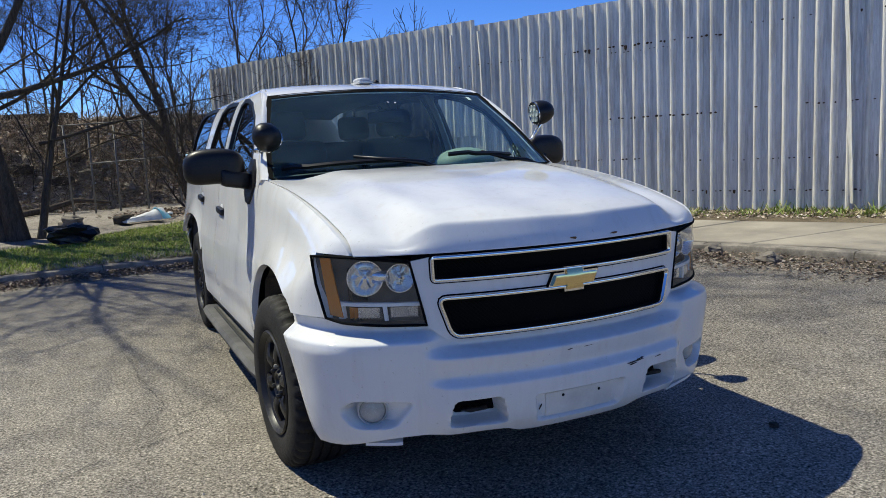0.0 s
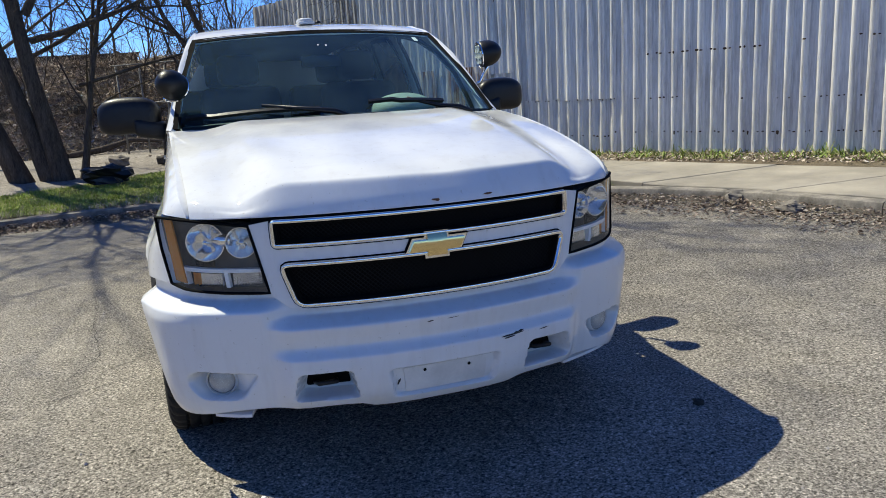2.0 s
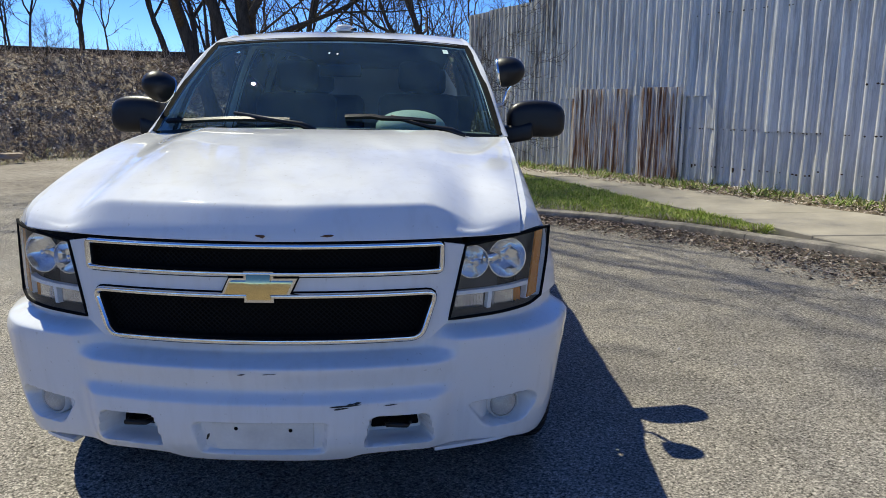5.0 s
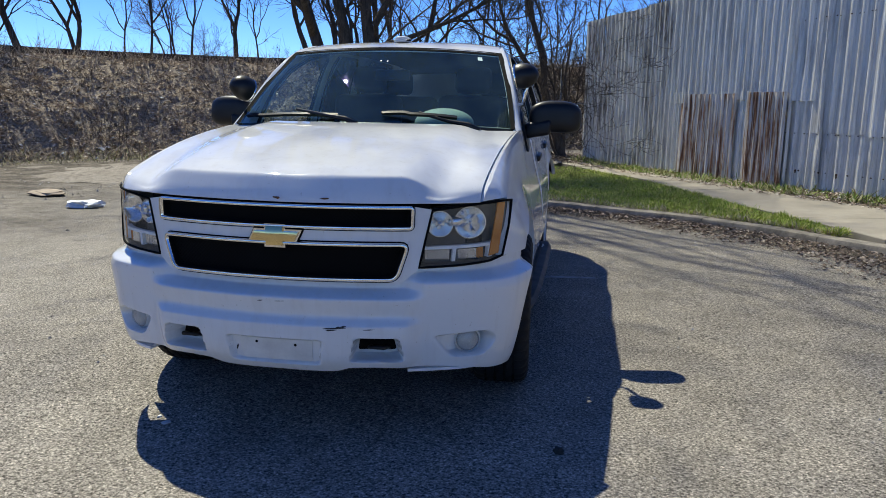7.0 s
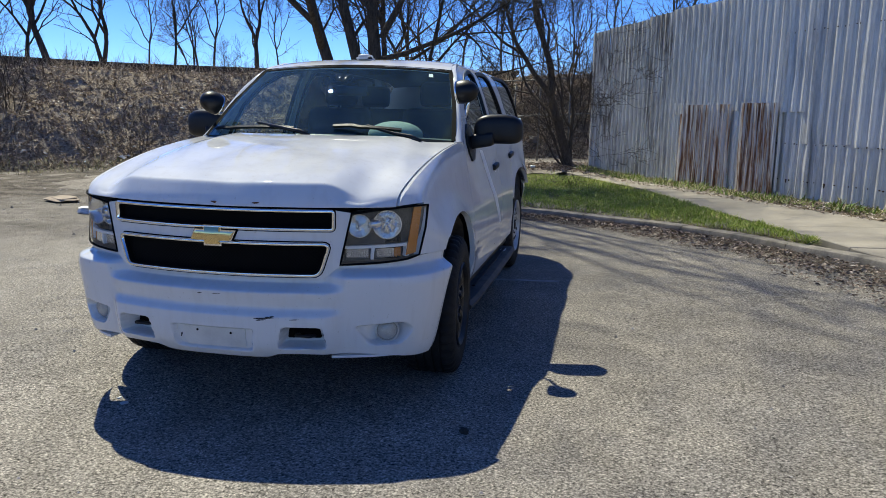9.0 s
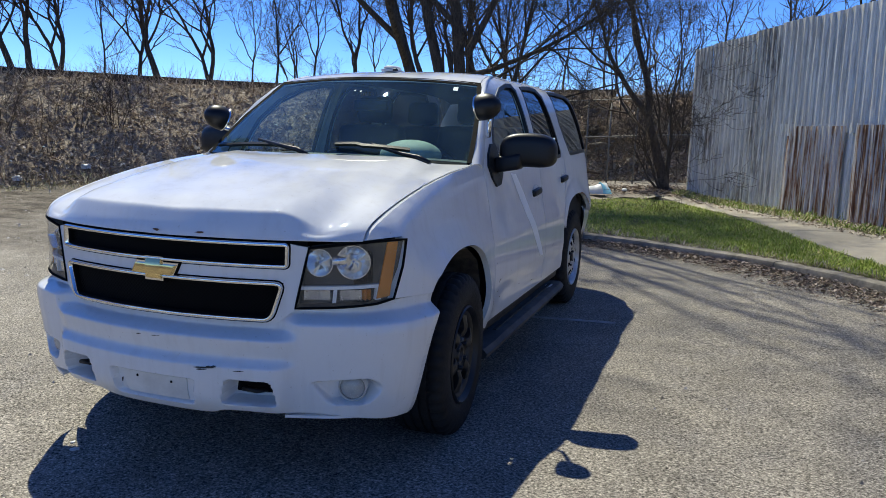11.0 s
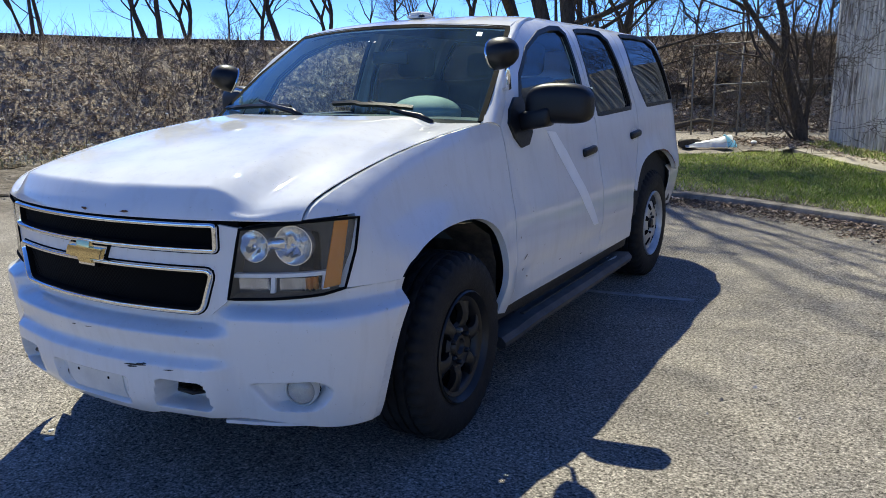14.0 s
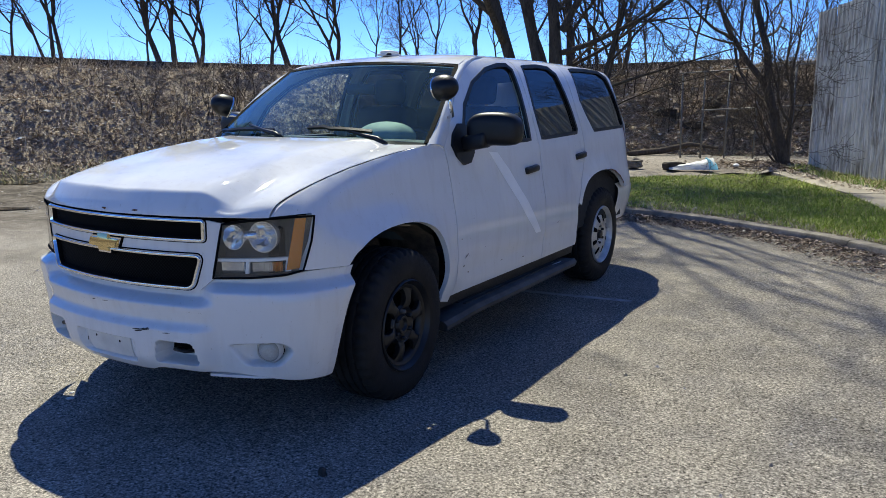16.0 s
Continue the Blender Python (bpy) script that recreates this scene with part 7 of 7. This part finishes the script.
for sign in (1, -1):
    part("door_card", panel([(0.46, 0.5), (3.70, 0.5), (3.70, 1.20), (0.60, 1.19), (0.44, 1.15)], side_map(sign, -0.075), 0.15, 0.08, 0, (-sign, 0, 0), 0, False), "liner", suv, "dark inner door trim")

# ---- small things round the road ----
rng = random.Random(77)


def lump(name, label, category, at, radii, mat, seed, rough=0.5, group="", tilt=0.0, power=0.8):
    bm = blob(radii, (0, 0, radii[2] * 0.75), rough, 18, 12, seed, power)
    for v in bm.verts:
        v.co += Vector((noise.noise(v.co * 14 + Vector((seed, 0, 0))), noise.noise(v.co * 14 + Vector((0, seed, 0))), noise.noise(v.co * 14))) * radii[2] * 0.22
        v.co.z = max(0.0, v.co.z)
    ob = part(name, bm, mat, None, label, smooth=False)
    tagged(ob, category=category, group=group)
    ob.matrix_basis = pose(*at, tilt, 0, seed * 47.0)
    return ob


lump("stone", "grey lump of broken concrete by the kerb", "stone", (4.30, 2.66, 0.085), (0.115, 0.09, 0.075), "stone", 1)
lump("stone", "rough grey stone in the gutter leaves", "stone", (4.32, 1.98, 0.085), (0.12, 0.085, 0.055), "stone", 2)
lump("stone", "pale stone at the edge of the dirt path", "stone", (-1.95, 12.6, 0.2), (0.20, 0.16, 0.11), "stone", 3)
lump("rubbish_bag", "crumpled black plastic bag on the grass", "bag", (-1.9, 9.35, 0.19), (0.30, 0.17, 0.16), "bag_black", 4, 0.7)
lump("timber_block", "short dark charred timber block on the dirt", "timber", (-1.05, 12.35, 0.2), (0.24, 0.11, 0.09), "dark_wood", 5, 0.2, power=0.45)
lump("pail", "flattened white plastic pail on the dirt", "pail", (-0.1, 13.6, 0.22), (0.07, 0.06, 0.035), "bag_white", 6, 0.15)
lump("cardboard", "flattened tan cardboard on the gravel", "cardboard", (-6.38, 5.9, 0.01), (0.30, 0.20, 0.035), "card", 7, 0.3)
lump("plastic_bag", "crumpled white plastic bag on the gravel", "bag", (-5.05, 4.85, 0.01), (0.20, 0.10, 0.045), "bag_white", 8, 0.8)
lump("debris_slab", "pale board lying at the foot of the embankment", "board", (-8.6, 12.9, 0.12), (0.36, 0.13, 0.07), "card", 9, 0.3)

# folded tarpaulin: white cloth with a blue end
tarp = thing("tarpaulin", "white and blue plastic sheet lying on the grass edge", "tarpaulin", at=(-0.72, 12.35, 0.21))
bm = surf(16, 8, lambda u, v: Vector(((u - 0.5) * 0.85, (v - 0.5) * 0.45 * (0.35 + 0.65 * u), (0.02 + 0.20 * u) * (1 - (2 * v - 1) ** 2) + 0.03 * noise.noise((u * 6, v * 6, 1)) + 0.02)))
face_out(bm, (0, 0, 1))
bmesh.ops.solidify(bm, geom=bm.faces[:], thickness=0.01)
part("sheet", bm, "bag_white", tarp, "white plastic sheet")
bm = surf(6, 8, lambda u, v: Vector((0.30 + u * 0.17, (v - 0.5) * 0.50, (0.22 - 0.10 * u) * (1 - (2 * v - 1) ** 2) + 0.03)))
face_out(bm, (0, 0, 1))
bmesh.ops.solidify(bm, geom=bm.faces[:], thickness=0.012)
part("blue_end", bm, "bag_blue", tarp, "blue end of the sheet")
tarp.rotation_euler = (0, 0, radians(28))

# puddles
for k, (cx, cy, rx, ry) in enumerate(((-12.0, 5.1, 0.9, 0.5), (-8.3, 2.65, 0.75, 0.2))):
    ring = []
    for i in range(48):
        a = 2 * math.pi * i / 48
        r = 1 + 0.35 * noise.noise((math.cos(a) * 1.6, math.sin(a) * 1.6, k * 5.0))
        c, s = math.cos(0.7), math.sin(0.7)
        x, y = math.cos(a) * rx * r, math.sin(a) * ry * r
        ring.append((cx + x * c - y * s, cy + x * s + y * c, 0.016))
    tagged(link("puddle", ring, [tuple(range(48))], "water", smooth=False), "shallow dark puddle on the worn road", "puddle", kind="structure")

# worn paint line and long hairline cracks on the road
bm = bmesh.new()
prev = None
for i in range(25):
    t = i / 24
    p = Vector((0.30 + 1.02 * t, 2.22 + 0.14 * t, 0.004))
    w = 0.035 * (1 + 0.4 * noise.noise((t * 30, 0, 0)))
    now = (bm.verts.new(p + Vector((0.13 * w, -w, 0))), bm.verts.new(p + Vector((-0.13 * w, w * 0.9, 0))))
    if prev and noise.noise((t * 17, 4, 0)) > -0.35:
        bm.faces.new((prev[0], now[0], now[1], prev[1]))
    prev = now
tagged(part("paint_line", bm, "worn_line", None, "short worn white paint line on the asphalt"), category="road marking", kind="structure")


def crack(points, width, seed):
    vs, fs, r = [], [], random.Random(seed)
    prev = None
    L = length(points)
    n = int(L / 0.035)
    for i in range(n + 1):
        p, d = along(points, L * i / n * 0.9999)
        wob = 0.05 * noise.noise((p.x * 2.2, p.y * 2.2, seed)) + 0.022 * noise.noise((p.x * 9, p.y * 9, seed)) + 0.008 * noise.noise((p.x * 30, p.y * 30, seed))
        o = Vector((-d.y, d.x))
        q = p + o * wob
        w = 0.55 * width * (0.45 + 0.9 * abs(noise.noise((i * 0.21, seed, 2)))) * (1 if noise.noise((i * 0.06, seed, 8)) > -0.25 else 0.12)
        vs += [(q.x - o.x * w, q.y - o.y * w, road_z(q.x, q.y) + 0.0045), (q.x + o.x * w, q.y + o.y * w, road_z(q.x, q.y) + 0.0045)]
        if i:
            b = len(vs) - 4
            fs.append((b, b + 2, b + 3, b + 1))
    return tagged(link("road_crack", vs, fs, "crack", smooth=False), "thin dark crack in the asphalt", "crack", "cracks in the road", "structure")


crack([(-4.6, -0.9), (-2.4, -0.05), (-1.2, 0.55), (0.3, 1.3), (1.55, 1.80), (2.2, 2.03), (3.0, 2.2), (4.1, 2.35)], 0.006, 1)
crack([(-2.4, -1.2), (-2.05, 0.05), (-1.6, 0.3), (-1.35, 1.0), (-1.5, 2.4)], 0.004, 2)
crack([(-6.5, 1.6), (-4.2, 2.5), (-2.6, 3.2), (-1.2, 3.9), (0.2, 4.6), (1.5, 5.0)], 0.006, 4)

# loose grit and pebbles
vs, fs = [], []
for i in range(1500):
    x, y = rng.uniform(-7, 5), rng.uniform(-3.2, 6.2)
    if i % 3 == 0:
        p, d = along(KERB, rng.uniform(1, total - 8))
        q = p - Vector((-d.y, d.x)) * rng.uniform(0.02, 1.0)
        x, y = q.x, q.y
    s = rng.uniform(0.003, 0.009) * (1.5 if x < -3.5 else 1.0) * (1.6 if i % 29 == 0 else 1)
    z = road_z(x, y)
    b = len(vs)
    a = rng.uniform(0, 6)
    for k in range(4):
        vs.append((x + math.cos(a + k * 1.57) * s * rng.uniform(0.7, 1.3), y + math.sin(a + k * 1.57) * s * rng.uniform(0.7, 1.3), z))
    vs.append((x, y, z + s * rng.uniform(0.7, 1.3)))
    fs += [(b, b + 1, b + 4), (b + 1, b + 2, b + 4), (b + 2, b + 3, b + 4), (b + 3, b, b + 4)]
for i in range(5200):
    x, y = rng.uniform(-13, -3.6), rng.uniform(-1.5, 12)
    if noise.noise((x * 0.7, y * 1.3, 4)) < rng.uniform(-0.5, 0.35) or rng.random() > (-3.0 - x) / 3.5:
        continue
    s = 0.006 + 0.022 * rng.random() ** 3
    z = road_z(x, y) - 0.002
    b, a = len(vs), rng.uniform(0, 6)
    for k in range(4):
        vs.append((x + math.cos(a + k * 1.57) * s * rng.uniform(0.7, 1.5), y + math.sin(a + k * 1.57) * s * rng.uniform(0.7, 1.5), z))
    vs.append((x, y, z + s * rng.uniform(0.5, 1.1)))
    fs += [(b, b + 1, b + 4), (b + 1, b + 2, b + 4), (b + 2, b + 3, b + 4), (b + 3, b, b + 4)]
tagged(link("grit", vs, fs, "grit", smooth=False), "loose grit and pebbles on the asphalt", "gravel", kind="stuff")
# two small white spots on the road, made as flat lumps
for x, y, s in ((-0.65, -0.83, 0.013), (-0.59, -0.88, 0.02)):
    lump("pebble", "small flat white spot on the road", "pebble", (x, y, road_z(x, y)), (s, s * 0.7, s * 0.3), "bag_white", int(s * 1000), 0.4)
lump("oil_clod", "small dark clod on the road", "clod", (1.14, -0.925, 0.0), (0.020, 0.016, 0.014), "dark_wood", 3, 0.5)


def bank_z(x, y):
    best, where = 1e9, None
    for i in range(0, 240):
        p, d = along(BANK, bank_len * i / 240)
        r = (Vector((x, y)) - p).length
        if r < best:
            best, where = r, i
    return bank_point(bank_len * where / 240, best).z if best < 12 else 2.5


# rubbish, rubble and timber on the slope
vs, fs = [], []
for i in range(260):
    p = bank_point(rng.uniform(12, 46), rng.uniform(-0.4, 3.6)) + Vector((0, 0, 0.03))
    s = rng.uniform(0.02, 0.07) * (1.7 if i % 11 == 0 else 1)
    b, a = len(vs), rng.uniform(0, 6)
    for k in range(5):
        vs.append((p.x + math.cos(a + k * 1.26) * s * rng.uniform(0.6, 1.4), p.y + math.sin(a + k * 1.26) * s * rng.uniform(0.6, 1.4), p.z + rng.uniform(-0.4, 0.6) * s))
    vs.append((p.x, p.y, p.z + s * rng.uniform(0.3, 0.9)))
    fs += [(b + k, b + (k + 1) % 5, b + 5) for k in range(5)]
tagged(link("litter", vs, fs, "litter", smooth=False), "pale scraps of paper and plastic on the embankment", "litter", kind="stuff")
for k, (x, y, rx, ry, rz, mat) in enumerate(((-1.55, 18.9, 0.30, 0.18, 0.13, "stone"), (-1.1, 19.4, 0.4, 0.2, 0.10, "stone"), (-2.55, 18.9, 0.26, 0.18, 0.12, "stone"), (-2.2, 18.6, 0.26, 0.14, 0.12, "dark_wood"), (-3.1, 19.0, 0.34, 0.16, 0.14, "dark_wood"),
                                             (-1.9, 19.6, 0.40, 0.18, 0.16, "dark_wood"), (-12.2, 8.7, 0.14, 0.09, 0.06, "bag_white"), (-12.6, 7.7, 0.12, 0.10, 0.05, "bag_white"), (-11.9, 10.3, 0.10, 0.08, 0.06, "bag_white"), (-0.6, 18.6, 0.25, 0.14, 0.10, "stone"), (-4.2, 18.3, 0.26, 0.16, 0.12, "dark_wood"))):
    names = {"stone": ("rubble", "pale broken concrete rubble on the embankment", "rubble"), "dark_wood": ("log", "dark rotten log on the embankment", "log"), "bag_white": ("rubbish_bag", "torn white bag on the embankment", "bag")}
    nm, lb_, ct = names[mat]
    lump(nm, lb_, ct, (x, y, bank_z(x, y) - 0.06), (rx, ry, rz), mat, 20 + k, 0.5, power=0.6)

# fallen limb and a log by the path
lv, lf_ = [], []
limb(lv, lf_, [Vector((-3.3, 16.4, 0.25)), Vector((-2.6, 16.9, 0.32)), Vector((-1.9, 17.1, 0.5)), Vector((-1.2, 17.0, 0.42))], [0.07, 0.08, 0.06, 0.03], 8)
tagged(link("fallen_log", lv, lf_, "bark"), "fallen grey log at the foot of the embankment", "log")

# chain-link fence at the foot of the slope
chain = thing("chain_link_fence", "old galvanised chain-link fence with leaning posts", "fence")
A, B = Vector((-2.1, 16.35, 0.1)), Vector((1.5, 16.9, 0.15))
for t, h in ((0.04, 2.15), (0.17, 2.2), (0.32, 2.12), (0.50, 2.25), (0.72, 2.3), (0.96, 2.35)):
    p = A.lerp(B, t)
    part("post", tube([p - Vector((0, 0, 0.1)), p + Vector((rng.uniform(-0.05, 0.05), 0.03, h))], 0.022, 8), "galv", chain)
part("top_rail", tube([A + Vector((0, 0, 2.15)), A.lerp(B, 0.5) + Vector((0, 0, 2.22)), B + Vector((0, 0, 2.33))], 0.015, 8), "galv", chain)
part("middle_rail", tube([A.lerp(B, 0.16) + Vector((0, -0.02, 1.25)), B + Vector((0, -0.02, 1.36))], 0.016, 8), "galv", chain)
vs, fs = [], []
Ln = (B - A).length
for way in (1, -1):
    c = -2.2
    while c < Ln + 2.2:
        a0, a1 = c, c + way * 2.1
        z0, z1 = 0.02, 2.12
        lo, hi = sorted((a0, a1))
        if hi > 0 and lo < Ln:
            t0, t1 = 0.0, 1.0
            pts = []
            for t in (t0, t1):
                s = min(Ln, max(0, a0 + (a1 - a0) * t))
                k = (s - a0) / (a1 - a0)
                p = A + (B - A) * (s / Ln)
                pts.append(Vector((p.x, p.y, 0.12 + z0 + (z1 - z0) * k)))
            b = len(vs)
            w = Vector((0.0009, 0, 0))
            vs += [pts[0] - w, pts[0] + w, pts[1] + w, pts[1] - w]
            fs.append((b, b + 1, b + 2, b + 3))
        c += 0.10
tagged(link("wire_netting", vs, fs, "rail", chain, smooth=False), "thin wire netting", kind="stuff")

# railway along the crest
track = tagged(new("railway"), "rusty railway track along the embankment crest", "railway", kind="structure")
for off_a, nm in ((6.0, "rail"), (7.45, "rail")):
    pts = []
    for i in range(90):
        s = 4 + 34 * i / 89
        p = bank_point(s, off_a)
        h = PROFILE(off_a) * (1.0 + 0.10 * step01(30, 45, s))
        pts.append((p.x, p.y, h + 0.10))
    sec = [(-0.065, 0.0), (-0.065, 0.02), (-0.015, 0.035), (-0.015, 0.11), (-0.036, 0.125), (-0.036, 0.155), (0.036, 0.155), (0.036, 0.125), (0.015, 0.11), (0.015, 0.035), (0.065, 0.02), (0.065, 0.0)]
    part(nm, sweep(pts, sec, [(0, 0, 1)] * len(pts)), "rail", track, "rusty steel rail")
for i in range(150):
    s = 6 + i * 0.30
    if s > 38:
        break
    p, q = bank_point(s, 5.6), bank_point(s, 7.85)
    h = PROFILE(6.5) * (1.0 + 0.10 * step01(30, 45, s)) - 0.05
    d = Vector((q.x - p.x, q.y - p.y, 0)).normalized()
    m = Matrix.Translation((p.x, p.y, h)) @ Matrix.Rotation(math.atan2(d.y, d.x), 4, "Z")
    part("sleeper", box((0, -0.11, 0), (2.3, 0.11, 0.16), 0.0, None, m), "dark_wood", track, smooth=False)

# a low bare limb that reaches across behind the car
sapling = thing("leaning_sapling", "bare leaning sapling with a long low limb", "tree")
lv, lf_ = [], []
limb(lv, lf_, [Vector((-5.0, 15.05, 0.0)), Vector((-5.02, 15.05, 1.2)), Vector((-4.9, 15.0, 2.15)), Vector((-5.0, 15.1, 3.6))], [0.09, 0.075, 0.06, 0.03], 8)
link("trunk", lv, lf_, "bark", sapling)
lv, lf_ = [], []
branch(random.Random(5), lv, lf_, Vector((-4.9, 15.0, 2.1)), Vector((0.9, -0.15, 0.28)), 4.2, 0.05, 1, 3, 0.02, 0.0, (3, 5))
tagged(link("crown", lv, lf_, "bark", sapling), kind="stuff")
